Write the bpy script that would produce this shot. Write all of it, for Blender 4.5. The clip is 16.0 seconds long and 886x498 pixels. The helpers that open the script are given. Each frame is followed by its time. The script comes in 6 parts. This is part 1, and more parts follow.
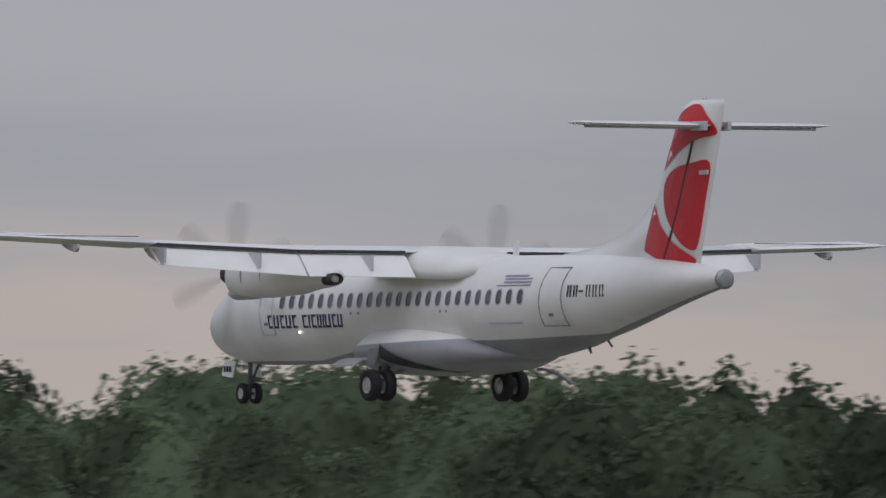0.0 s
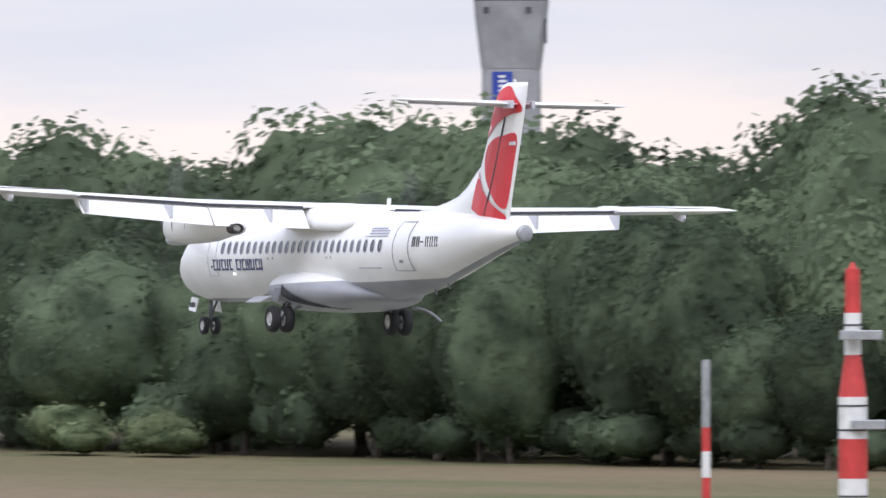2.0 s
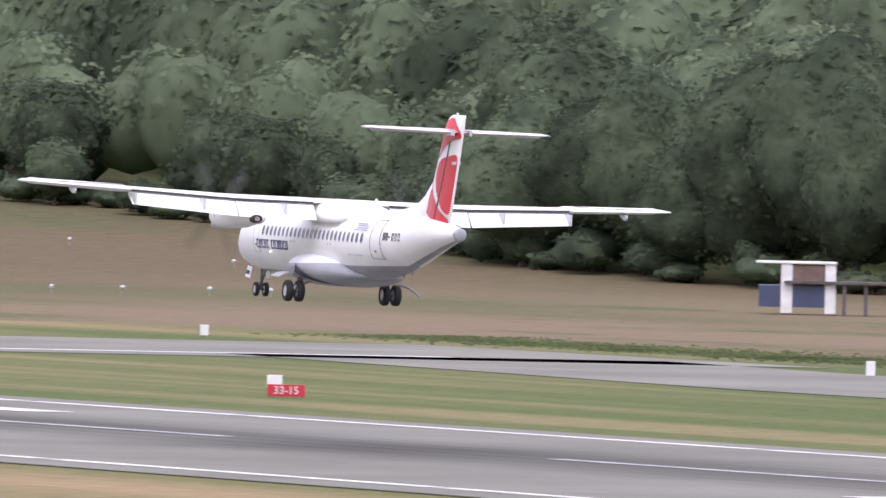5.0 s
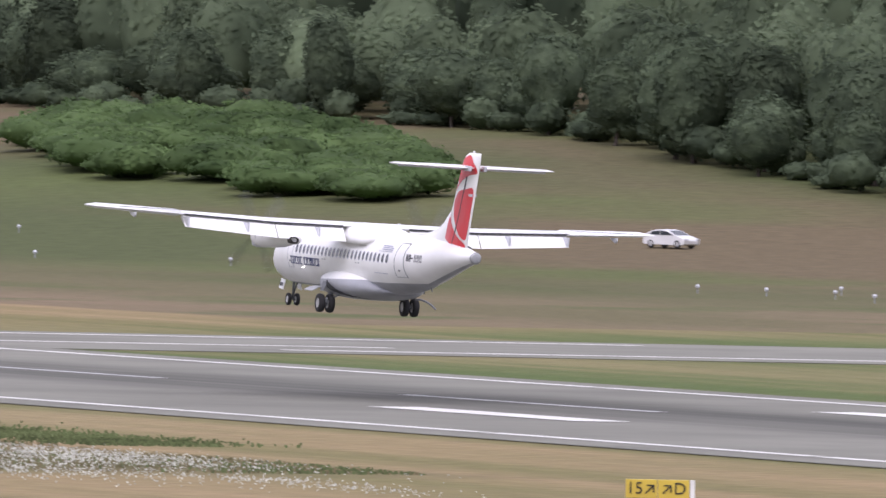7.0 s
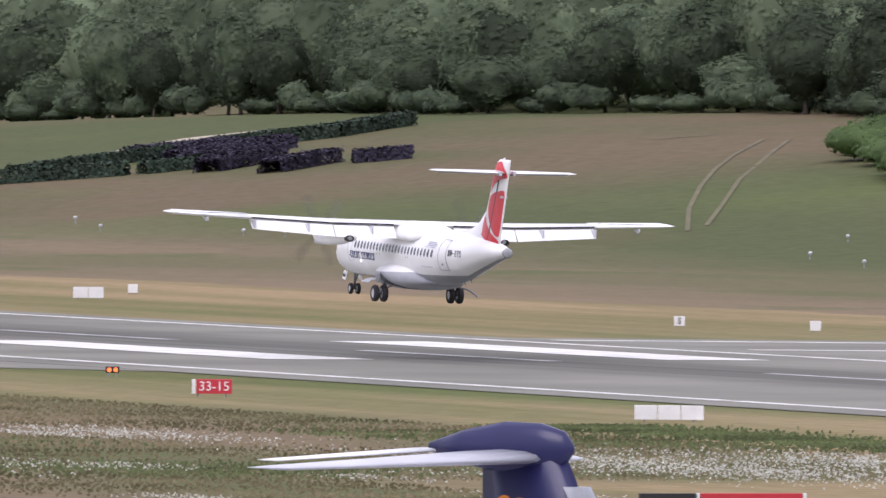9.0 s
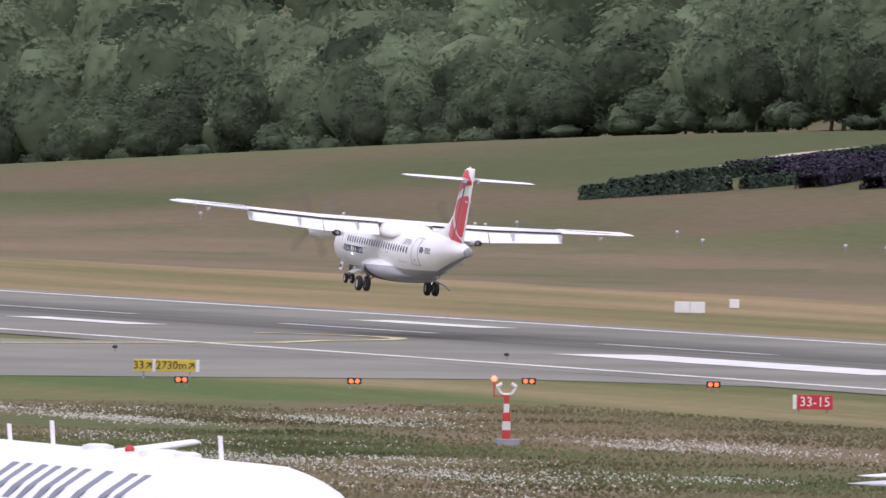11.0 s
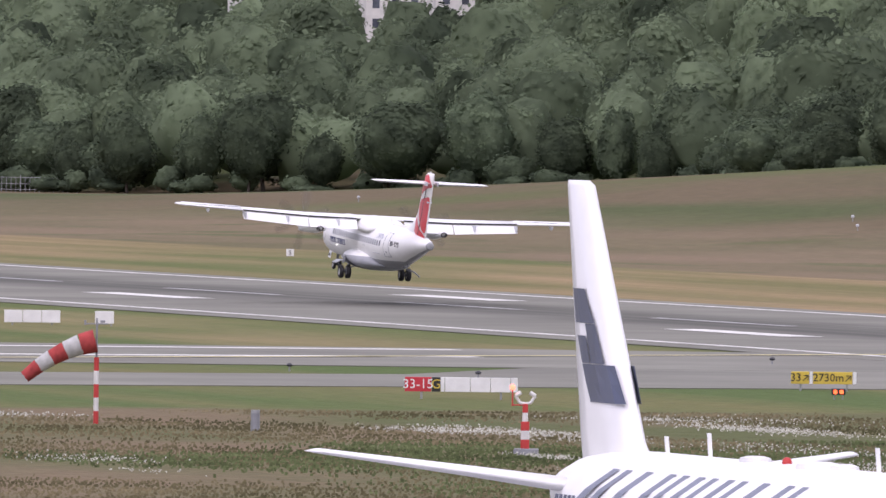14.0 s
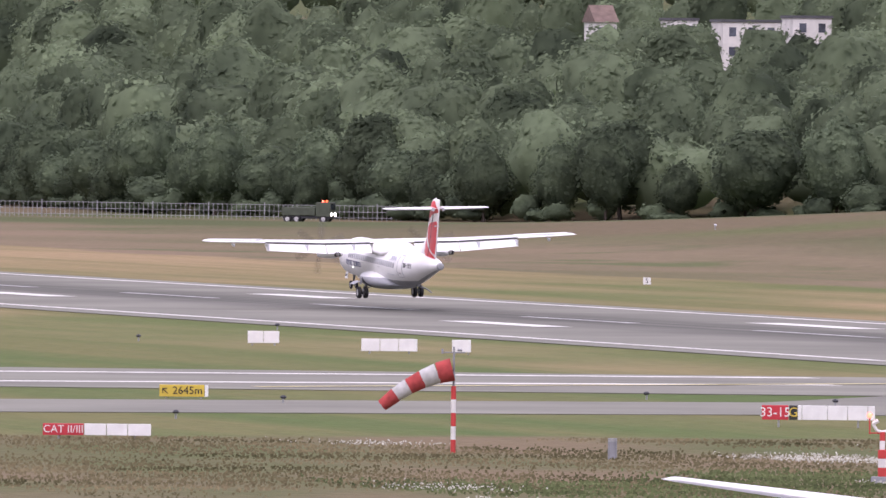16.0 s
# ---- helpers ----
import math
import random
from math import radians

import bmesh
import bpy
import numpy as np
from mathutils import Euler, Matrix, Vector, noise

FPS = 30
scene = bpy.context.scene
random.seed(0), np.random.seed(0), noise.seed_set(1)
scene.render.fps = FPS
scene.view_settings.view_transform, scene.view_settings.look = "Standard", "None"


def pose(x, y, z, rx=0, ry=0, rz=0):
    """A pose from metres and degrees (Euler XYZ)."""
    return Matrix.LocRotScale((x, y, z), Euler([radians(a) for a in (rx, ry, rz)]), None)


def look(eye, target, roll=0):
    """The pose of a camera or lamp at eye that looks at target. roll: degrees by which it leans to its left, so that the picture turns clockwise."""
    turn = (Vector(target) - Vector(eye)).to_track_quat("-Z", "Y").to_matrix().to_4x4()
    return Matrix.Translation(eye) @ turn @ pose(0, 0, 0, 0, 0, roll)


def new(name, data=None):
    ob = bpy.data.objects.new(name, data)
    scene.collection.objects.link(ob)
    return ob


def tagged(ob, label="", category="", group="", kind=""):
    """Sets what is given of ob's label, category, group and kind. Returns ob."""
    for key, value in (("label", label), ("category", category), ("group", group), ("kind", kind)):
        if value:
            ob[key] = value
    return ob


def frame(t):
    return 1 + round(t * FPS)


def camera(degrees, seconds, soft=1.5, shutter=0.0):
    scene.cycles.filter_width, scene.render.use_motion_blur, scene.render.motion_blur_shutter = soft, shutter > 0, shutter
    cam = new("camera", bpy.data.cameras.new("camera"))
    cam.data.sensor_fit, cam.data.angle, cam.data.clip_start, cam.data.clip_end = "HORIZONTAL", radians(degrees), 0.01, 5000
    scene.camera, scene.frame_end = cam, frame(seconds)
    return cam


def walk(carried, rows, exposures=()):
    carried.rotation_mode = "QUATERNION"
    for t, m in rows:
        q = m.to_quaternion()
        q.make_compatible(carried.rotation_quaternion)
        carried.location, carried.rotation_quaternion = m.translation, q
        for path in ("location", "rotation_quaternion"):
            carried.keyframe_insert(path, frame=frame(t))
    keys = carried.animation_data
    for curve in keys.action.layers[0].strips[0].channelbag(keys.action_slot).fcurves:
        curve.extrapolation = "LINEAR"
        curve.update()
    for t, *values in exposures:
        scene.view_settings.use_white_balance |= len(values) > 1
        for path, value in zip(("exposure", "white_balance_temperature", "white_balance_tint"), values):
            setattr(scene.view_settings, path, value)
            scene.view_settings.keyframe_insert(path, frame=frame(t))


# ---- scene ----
cam = camera(2.9261, 16.0, soft=1.5, shutter=0.15)
EYE = (0.0, 0.0, 15.59)  # on a terrace; +y is the landing direction, x the distance across the field
# seconds, yaw to the right of the runway heading, pitch, lean
PATH = [
    (0.00, 39.391, 0.424, -0.128),
    (0.50, 37.395, 0.240, -0.244),
    (1.00, 35.551, 0.074, -0.682),
    (1.50, 34.006, -0.039, 0.455),
    (2.00, 32.743, -0.172, -0.142),
    (2.50, 31.221, -0.338, 0.229),
    (3.00, 30.137, -0.454, 0.146),
    (3.50, 28.837, -0.495, 0.223),
    (3.70, 28.332, -0.533, 0.113),
    (4.22, 27.186, -0.583, 0.377),
    (4.75, 26.140, -0.602, 0.972),
    (5.28, 25.176, -0.616, 1.568),
    (5.80, 24.271, -0.649, 1.832),
    (6.00, 23.946, -0.654, 1.832),
    (6.50, 23.119, -0.702, 1.656),
    (7.00, 22.301, -0.628, 1.189),
    (7.50, 21.629, -0.573, 1.192),
    (8.00, 20.985, -0.603, 0.813),
    (8.50, 20.290, -0.609, 0.376),
    (9.00, 19.570, -0.636, 0.486),
    (9.50, 19.153, -0.628, 0.808),
    (10.00, 18.556, -0.607, 0.858),
    (10.20, 18.312, -0.601, 0.779),
    (10.77, 17.780, -0.605, 0.828),
    (11.35, 17.298, -0.616, 0.938),
    (11.93, 16.849, -0.626, 1.049),
    (12.50, 16.412, -0.628, 1.098),
    (13.00, 16.048, -0.559, 0.646),
    (13.50, 15.675, -0.547, 0.717),
    (14.00, 15.410, -0.598, 0.681),
    (14.50, 15.113, -0.568, 0.330),
    (15.00, 14.735, -0.554, 0.132),
    (15.50, 14.456, -0.523, 0.335),
    (16.00, 14.232, -0.517, 0.582),
]
EXPOSURES = [
    (0.0, -1.08, 6250, 15),
    (0.5, -0.90, 6250, 15),
    (1.0, -0.66, 6250, 15),
    (1.5, -0.14, 6250, 16),
    (2.0, 0.22, 6150, 17),
    (2.5, 0.40, 6150, 22),
    (3.7, 0.60, 6150, 28),
    (6.0, 0.25, 6300, 27),
    (9.0, 0.15, 6300, 25),
    (12.5, -0.08, 6350, 28),
    (14.0, 0.06, 6350, 29),
    (16.0, 0.30, 6400, 34),
]
walk(cam, [(t, pose(*EYE, 90 + p, -r, -w)) for t, w, p, r in PATH], EXPOSURES)


# ---- sky, sun, exposure ----
def make_world():
    w = bpy.data.worlds.new("overcast_sky")
    scene.world = w
    w.use_nodes = True
    nt = w.node_tree
    nt.nodes.clear()
    n = nt.nodes.new
    out, bg = n("ShaderNodeOutputWorld"), n("ShaderNodeBackground")
    sky = n("ShaderNodeTexSky")
    sky.sky_type, sky.sun_disc = "NISHITA", False
    sky.sun_elevation, sky.sun_rotation = radians(SUN_EL), radians(SUN_AZ)
    dim = n("ShaderNodeVectorMath")
    dim.operation = "SCALE"
    dim.inputs[3].default_value = 0.09
    nt.links.new(sky.outputs[0], dim.inputs[0])
    tc, sep = n("ShaderNodeTexCoord"), n("ShaderNodeSeparateXYZ")
    nt.links.new(tc.outputs["Generated"], sep.inputs[0])
    mp = n("ShaderNodeMapping")
    mp.inputs["Scale"].default_value = (26, 26, 190)
    nt.links.new(tc.outputs["Generated"], mp.inputs[0])
    nz = n("ShaderNodeTexNoise")
    nz.inputs["Scale"].default_value, nz.inputs["Detail"].default_value = 1.0, 5
    nt.links.new(mp.outputs[0], nz.inputs["Vector"])
    # height above the horizon, ruffled by the cloud noise
    add = n("ShaderNodeMath")
    add.operation = "MULTIPLY_ADD"
    nt.links.new(nz.outputs[0], add.inputs[0])
    add.inputs[1].default_value = 0.016
    nt.links.new(sep.outputs[2], add.inputs[2])
    ramp = n("ShaderNodeValToRGB")
    cr = ramp.color_ramp
    cr.elements[0].position, cr.elements[0].color = 0.0, (0.63, 0.61, 0.59, 1)
    cr.elements[1].position, cr.elements[1].color = 1.0, (0.80, 0.84, 0.90, 1)
    for p, c in ((0.006, (0.72, 0.63, 0.55, 1)), (0.0115, (0.70, 0.62, 0.55, 1)), (0.0145, (0.56, 0.55, 0.55, 1)), (0.019, (0.48, 0.50, 0.525, 1)), (0.026, (0.56, 0.57, 0.59, 1)), (0.034, (0.52, 0.545, 0.575, 1)), (0.3, (0.70, 0.74, 0.80, 1))):
        e = cr.elements.new(p)
        e.color = c
    nt.links.new(add.outputs[0], ramp.inputs[0])
    big = n("ShaderNodeTexNoise")
    big.inputs["Scale"].default_value, big.inputs["Detail"].default_value = 9.0, 3
    nt.links.new(tc.outputs["Generated"], big.inputs["Vector"])
    mr = n("ShaderNodeMapRange")
    mr.inputs[1].default_value, mr.inputs[2].default_value = 0.3, 0.7
    mr.inputs[3].default_value, mr.inputs[4].default_value = 0.88, 1.12
    nt.links.new(big.outputs[0], mr.inputs[0])
    vary = n("ShaderNodeVectorMath")
    vary.operation = "SCALE"
    nt.links.new(ramp.outputs[0], vary.inputs[0])
    nt.links.new(mr.outputs[0], vary.inputs[3])
    mix = n("ShaderNodeMix")
    mix.data_type = "RGBA"
    mix.inputs[0].default_value = 0.88
    nt.links.new(dim.outputs[0], mix.inputs[6])
    nt.links.new(vary.outputs[0], mix.inputs[7])
    nt.links.new(mix.outputs[2], bg.inputs[0])
    bg.inputs[1].default_value = 1.35
    nt.links.new(bg.outputs[0], out.inputs[0])


SUN_EL, SUN_AZ = 52, 215  # behind and to the side of the terrace, veiled
make_world()
sun = new("sun", bpy.data.lights.new("sun", "SUN"))
sun.data.energy, sun.data.angle, sun.data.color = 1.6, radians(45), (1.0, 0.97, 0.94)
sun.matrix_basis = look((0, 0, 300), (-300 * math.sin(radians(SUN_AZ)) / math.tan(radians(SUN_EL)), -300 * math.cos(radians(SUN_AZ)) / math.tan(radians(SUN_EL)), 0))


# ---- materials ----
def material(name, color, rough=0.6, metal=0.0, grain=0.0, vary=0.12, scale=1.0, bump=0.0, second=None, per_object=0.0, island=0.0, spec=0.5, emit=0.0, alpha=1.0, through_leaf=0.0):
    """Base colour with two scales of variation, real-world sized, and a fine relief."""
    m = bpy.data.materials.new(name)
    m.use_nodes = True
    nt = m.node_tree
    b = nt.nodes["Principled BSDF"]
    b.inputs["Roughness"].default_value, b.inputs["Metallic"].default_value = rough, metal
    b.inputs["Specular IOR Level"].default_value = spec
    b.inputs["Alpha"].default_value = alpha
    n, link = nt.nodes.new, nt.links.new
    tc = n("ShaderNodeTexCoord")
    big, fine = n("ShaderNodeTexNoise"), n("ShaderNodeTexNoise")
    big.inputs["Scale"].default_value, big.inputs["Detail"].default_value = scale, 4
    fine.inputs["Scale"].default_value, fine.inputs["Detail"].default_value = scale * 11, 3
    link(tc.outputs["Object"], big.inputs["Vector"])
    link(tc.outputs["Object"], fine.inputs["Vector"])
    dark = tuple(c * (1 - vary * 1.6) for c in color)
    lite = tuple(min(1.0, c * (1 + vary * 1.3)) for c in (second or color))
    mix = n("ShaderNodeMix")
    mix.data_type = "RGBA"
    mix.inputs[6].default_value, mix.inputs[7].default_value = (*dark, 1), (*lite, 1)
    mr = n("ShaderNodeMapRange")
    mr.inputs[1].default_value, mr.inputs[2].default_value = 0.32, 0.68
    link(big.outputs[0], mr.inputs[0])
    link(mr.outputs[0], mix.inputs[0])
    hsv = n("ShaderNodeHueSaturation")
    link(mix.outputs[2], hsv.inputs["Color"])
    val = n("ShaderNodeMath")
    val.operation = "MULTIPLY_ADD"
    link(fine.outputs[0], val.inputs[0])
    val.inputs[1].default_value, val.inputs[2].default_value = grain * 2, 1 - grain
    last = val
    for amount, node, sock in ((per_object, "ShaderNodeObjectInfo", "Random"), (island, "ShaderNodeNewGeometry", "Random Per Island")):
        if amount:
            src, ma = n(node), n("ShaderNodeMath")
            ma.operation = "MULTIPLY_ADD"
            link(src.outputs[sock], ma.inputs[0])
            ma.inputs[1].default_value, ma.inputs[2].default_value = amount * 2, 1 - amount
            mu = n("ShaderNodeMath")
            mu.operation = "MULTIPLY"
            link(last.outputs[0], mu.inputs[0])
            link(ma.outputs[0], mu.inputs[1])
            last = mu
    link(last.outputs[0], hsv.inputs["Value"])
    link(hsv.outputs[0], b.inputs["Base Color"])
    if bump:
        bp = n("ShaderNodeBump")
        bp.inputs["Strength"].default_value, bp.inputs["Distance"].default_value = 0.6, bump
        link(fine.outputs[0], bp.inputs["Height"])
        link(bp.outputs[0], b.inputs["Normal"])
    if through_leaf:
        # light that comes through thin leaves
        tr, ms = n("ShaderNodeBsdfTranslucent"), n("ShaderNodeMixShader")
        ms.inputs[0].default_value = through_leaf
        link(hsv.outputs[0], tr.inputs[0])
        link(b.outputs[0], ms.inputs[1])
        link(tr.outputs[0], ms.inputs[2])
        link(ms.outputs[0], nt.nodes["Material Output"].inputs[0])
    if emit:
        b.inputs["Emission Color"].default_value = (*color, 1)
        b.inputs["Emission Strength"].default_value = emit
    return m


WHITE = material("white_aircraft_paint", (0.85, 0.85, 0.84), 0.32, vary=0.03, grain=0.02, scale=0.7)
GREY = material("grey_belly_paint", (0.34, 0.35, 0.38), 0.35, vary=0.08, grain=0.03, scale=0.8)
RED = material("red_livery_paint", (0.62, 0.022, 0.035), 0.34, vary=0.05, scale=0.8)
NAVY = material("navy_lettering", (0.02, 0.035, 0.13), 0.4, vary=0.05)
SLATE = material("slate_blue_livery", (0.055, 0.07, 0.125), 0.35, vary=0.06, scale=0.6)
INDIGO = material("indigo_tail_paint", (0.014, 0.015, 0.075), 0.3, vary=0.06, scale=0.6)
ORANGE = material("orange_marking", (0.75, 0.24, 0.02), 0.4, vary=0.05)
PALE = material("pale_grey_skin", (0.55, 0.56, 0.60), 0.3, vary=0.05, scale=0.8)
# near-black joints and marks; also painted shade in gear bays and flap slots
SEAM = material("dark_seam_and_shade", (0.045, 0.047, 0.055), 0.6)
PRINT = material("grey_small_print", (0.30, 0.31, 0.40), 0.5, vary=0.1)
SEAL = material("grey_seal", (0.25, 0.26, 0.28), 0.6)
PANE = material("dark_window_acrylic", (0.085, 0.095, 0.12), 0.12, vary=0.2, per_object=0.35)
RUBBER = material("black_rubber", (0.018, 0.018, 0.02), 0.75, vary=0.15, scale=4)
STEEL = material("gear_steel", (0.16, 0.17, 0.18), 0.4, metal=0.6, vary=0.15, scale=3)
HUB = material("light_alloy_hub", (0.5, 0.5, 0.5), 0.4, metal=0.5, vary=0.1, scale=5)
BARE = material("bare_metal", (0.42, 0.43, 0.45), 0.32, metal=0.8, vary=0.12, scale=3)
SOOT = material("sooted_exhaust", (0.05, 0.045, 0.042), 0.6, metal=0.3, vary=0.25, scale=3)
BLADE = material("prop_blade", (0.13, 0.13, 0.14), 0.5, vary=0.1, alpha=0.10)  # smeared by its spin
LENS = material("red_beacon", (1.0, 0.10, 0.05), 0.2, emit=6.0)
LAMP_W = material("white_lamp", (1.0, 0.95, 0.85), 0.2, emit=12.0)
ASPHALT = material("worn_asphalt", (0.172, 0.170, 0.153), 0.9, vary=0.14, grain=0.10, scale=0.05, spec=0.25)
ASPHALT_OLD = material("old_taxiway_asphalt", (0.203, 0.201, 0.168), 0.9, vary=0.12, grain=0.10, scale=0.06, spec=0.25)
LINE = material("white_runway_paint", (0.66, 0.65, 0.61), 0.7, vary=0.12, grain=0.12, scale=0.4)
FADED = material("faded_white_paint", (0.42, 0.42, 0.41), 0.8, vary=0.2, grain=0.2, scale=0.4)
YELLOW_LINE = material("yellow_taxi_paint", (0.62, 0.55, 0.28), 0.8, vary=0.15, grain=0.15, scale=0.4)
BOARD = material("white_board", (0.74, 0.74, 0.73), 0.6, vary=0.06, grain=0.05, scale=1.2)
SIGN_RED = material("red_sign_face", (0.52, 0.03, 0.045), 0.45, vary=0.06)
SIGN_YELLOW = material("yellow_sign_face", (0.62, 0.45, 0.06), 0.45, vary=0.06)
SIGN_BLACK = material("black_sign_face", (0.02, 0.02, 0.02), 0.5)
STRIPE_RED = material("signal_red_paint", (0.52, 0.045, 0.04), 0.55, vary=0.1, scale=1.5)
STRIPE_WHITE = material("signal_white_paint", (0.70, 0.70, 0.68), 0.6, vary=0.08, scale=1.5)
CONCRETE = material("grey_concrete", (0.30, 0.30, 0.31), 0.85, vary=0.1, grain=0.05, scale=0.3)
CONCRETE_DARK = material("dark_concrete_band", (0.07, 0.072, 0.08), 0.7, vary=0.1, scale=0.4)
BLUE_SIGN = material("blue_banner", (0.02, 0.05, 0.33), 0.5, vary=0.06)
GALV = material("galvanised_metal", (0.36, 0.37, 0.38), 0.45, metal=0.4, vary=0.12, scale=2)
BARK = material("bark", (0.075, 0.06, 0.048), 0.95, vary=0.25, grain=0.2, scale=2)
# the bluish tint of the next two leaf colours is painted-in haze
LEAF = material("broadleaf_foliage", (0.088, 0.119, 0.078), 0.85, through_leaf=0.5, vary=0.22, grain=0.20, scale=0.3, bump=0.10, island=0.12, per_object=0.36, second=(0.128, 0.166, 0.102), spec=0.05)
LEAF_FAR = material("woodland_foliage", (0.114, 0.154, 0.098), 0.85, through_leaf=0.5, vary=0.32, grain=0.20, scale=0.055, island=0.16, second=(0.168, 0.214, 0.130), spec=0.05)
LEAF_PALE = material("blossoming_elder_foliage", (0.115, 0.160, 0.075), 0.8, through_leaf=0.45, vary=0.3, scale=0.5, island=0.3, second=(0.20, 0.24, 0.13), spec=0.1)
LEAF_BUSH = material("thicket_foliage", (0.105, 0.172, 0.066), 0.8, through_leaf=0.5, vary=0.2, scale=0.15, island=0.15, second=(0.140, 0.210, 0.084), spec=0.1)
LEAF_PURPLE = material("copper_hedge_foliage", (0.040, 0.034, 0.055), 0.8, vary=0.25, scale=0.4, island=0.3, spec=0.2)
LEAF_HEDGE = material("dark_hedge_foliage", (0.040, 0.062, 0.042), 0.8, vary=0.2, scale=0.4, island=0.3, spec=0.2)
GRASS_BLADE = material("long_grass", (0.125, 0.125, 0.055), 0.85, through_leaf=0.3, vary=0.25, scale=0.08, island=0.2, second=(0.20, 0.165, 0.095), spec=0.2)
FLOWER = material("white_flower_heads", (0.46, 0.46, 0.39), 0.8, vary=0.15, scale=0.5, island=0.3)
CAR_WHITE = material("white_car_paint", (0.72, 0.72, 0.72), 0.22, vary=0.03)
GLASS_DARK = material("car_glass", (0.04, 0.05, 0.06), 0.08)
SAND = material("gravel_path", (0.42, 0.37, 0.28), 0.95, vary=0.15, grain=0.1, scale=0.5)
BARREL_ORANGE = material("orange_plastic", (0.70, 0.10, 0.03), 0.5, vary=0.1)
ROOF_BROWN = material("brown_cladding", (0.16, 0.11, 0.09), 0.8, vary=0.15, scale=1)
RENDER_WALL = material("pale_house_render", (0.62, 0.61, 0.58), 0.85, vary=0.08, scale=0.5)
SOCK_RED = material("red_sock_cloth", (0.36, 0.05, 0.047), 0.9, vary=0.15, scale=3)
SOCK_WHITE = material("white_sock_cloth", (0.46, 0.46, 0.45), 0.9, vary=0.12, scale=3)
OLIVE = material("olive_vehicle_paint", (0.06, 0.075, 0.05), 0.6, vary=0.15, scale=1)
GLOW_AMBER = material("amber_guard_light", (1.0, 0.12, 0.03), 0.3, emit=2.5)
STRAW = material("trodden_straw_grass", (0.128, 0.114, 0.058), 0.95, vary=0.15, scale=0.3)
LEAF_WEED = material("weed_foliage", (0.110, 0.140, 0.060), 0.85, through_leaf=0.3, vary=0.2, scale=0.1, island=0.3, second=(0.125, 0.155, 0.068), spec=0.1)
TITLE_GREY = material("slate_title_paint", (0.16, 0.18, 0.24), 0.4, vary=0.05)
DECK = material("weathered_timber", (0.10, 0.09, 0.085), 0.85, vary=0.2, scale=1)


# ---- building tools ----
def finish(bm, name, mat, smooth=False):
    bmesh.ops.recalc_face_normals(bm, faces=bm.faces)
    me = bpy.data.meshes.new(name)
    bm.to_mesh(me)
    bm.free()
    me.materials.append(mat)
    if smooth:
        me.polygons.foreach_set("use_smooth", [True] * len(me.polygons))
    return me


def part(name, bm, mat, parent, label="", smooth=False):
    ob = new(name, finish(bm, name, mat, smooth))
    ob.parent = parent
    if label:
        ob["label"] = label
    return ob


def thing(name, m, label, category, group="", kind=""):
    ob = new(name)
    ob.matrix_basis = m
    return tagged(ob, label, category, group, kind)


def solid(name, bm, mat, label, category, group="", kind="", smooth=False):
    return tagged(new(name, finish(bm, name, mat, smooth)), label, category, group, kind)


def box(bm, x0, x1, y0, y1, z0, z1, bevel=0.0):
    vs = [bm.verts.new((x, y, z)) for x in (x0, x1) for y in (y0, y1) for z in (z0, z1)]
    fs = [bm.faces.new([vs[i] for i in f]) for f in ((0, 1, 3, 2), (4, 6, 7, 5), (0, 4, 5, 1), (2, 3, 7, 6), (0, 2, 6, 4), (1, 5, 7, 3))]
    if bevel:
        es = list({e for f in fs for e in f.edges})
        bmesh.ops.bevel(bm, geom=es, offset=bevel, segments=2, affect="EDGES", profile=0.5)
    return bm


def rings(bm, loops, cap=True):
    """Skin over closed loops of points, all of one length."""
    rows_ = [[bm.verts.new(p) for p in lp] for lp in loops]
    k = len(rows_[0])
    for a, b in zip(rows_, rows_[1:]):
        for i in range(k):
            bm.faces.new((a[i], a[(i + 1) % k], b[(i + 1) % k], b[i]))
    if cap:
        bm.faces.new(rows_[0][::-1])
        bm.faces.new(rows_[-1])
    return bm


def tube(bm, a, b, r0, r1=None, k=10):
    a, b = Vector(a), Vector(b)
    r1 = r0 if r1 is None else r1
    q = (b - a).to_track_quat("Z", "Y")
    circ = [(math.cos(2 * math.pi * i / k), math.sin(2 * math.pi * i / k)) for i in range(k)]
    return rings(bm, [[p + q @ Vector((c * r, s * r, 0)) for c, s in circ] for p, r in ((a, r0), (b, r1))])


def plate(bm, outline, depth):
    """A flat outline (list of Vectors) given the thickness vector depth."""
    top = [bm.verts.new(p) for p in outline]
    low = [bm.verts.new(Vector(p) + Vector(depth)) for p in outline]
    n = len(top)
    bm.faces.new(top)
    bm.faces.new(low[::-1])
    for i in range(n):
        bm.faces.new((top[i], low[i], low[(i + 1) % n], top[(i + 1) % n]))
    return bm


def smooth_outline(pts, per=5):
    """Catmull-Rom through a closed run of 2D points."""
    out, n = [], len(pts)
    for i in range(n):
        p0, p1, p2, p3 = (Vector(pts[(i + j) % n]) for j in (-1, 0, 1, 2))
        for s in range(per):
            t = s / per
            out.append(0.5 * (2 * p1 + (p2 - p0) * t + (2 * p0 - 5 * p1 + 4 * p2 - p3) * t * t + (3 * p1 - p0 - 3 * p2 + p3) * t ** 3))
    return out


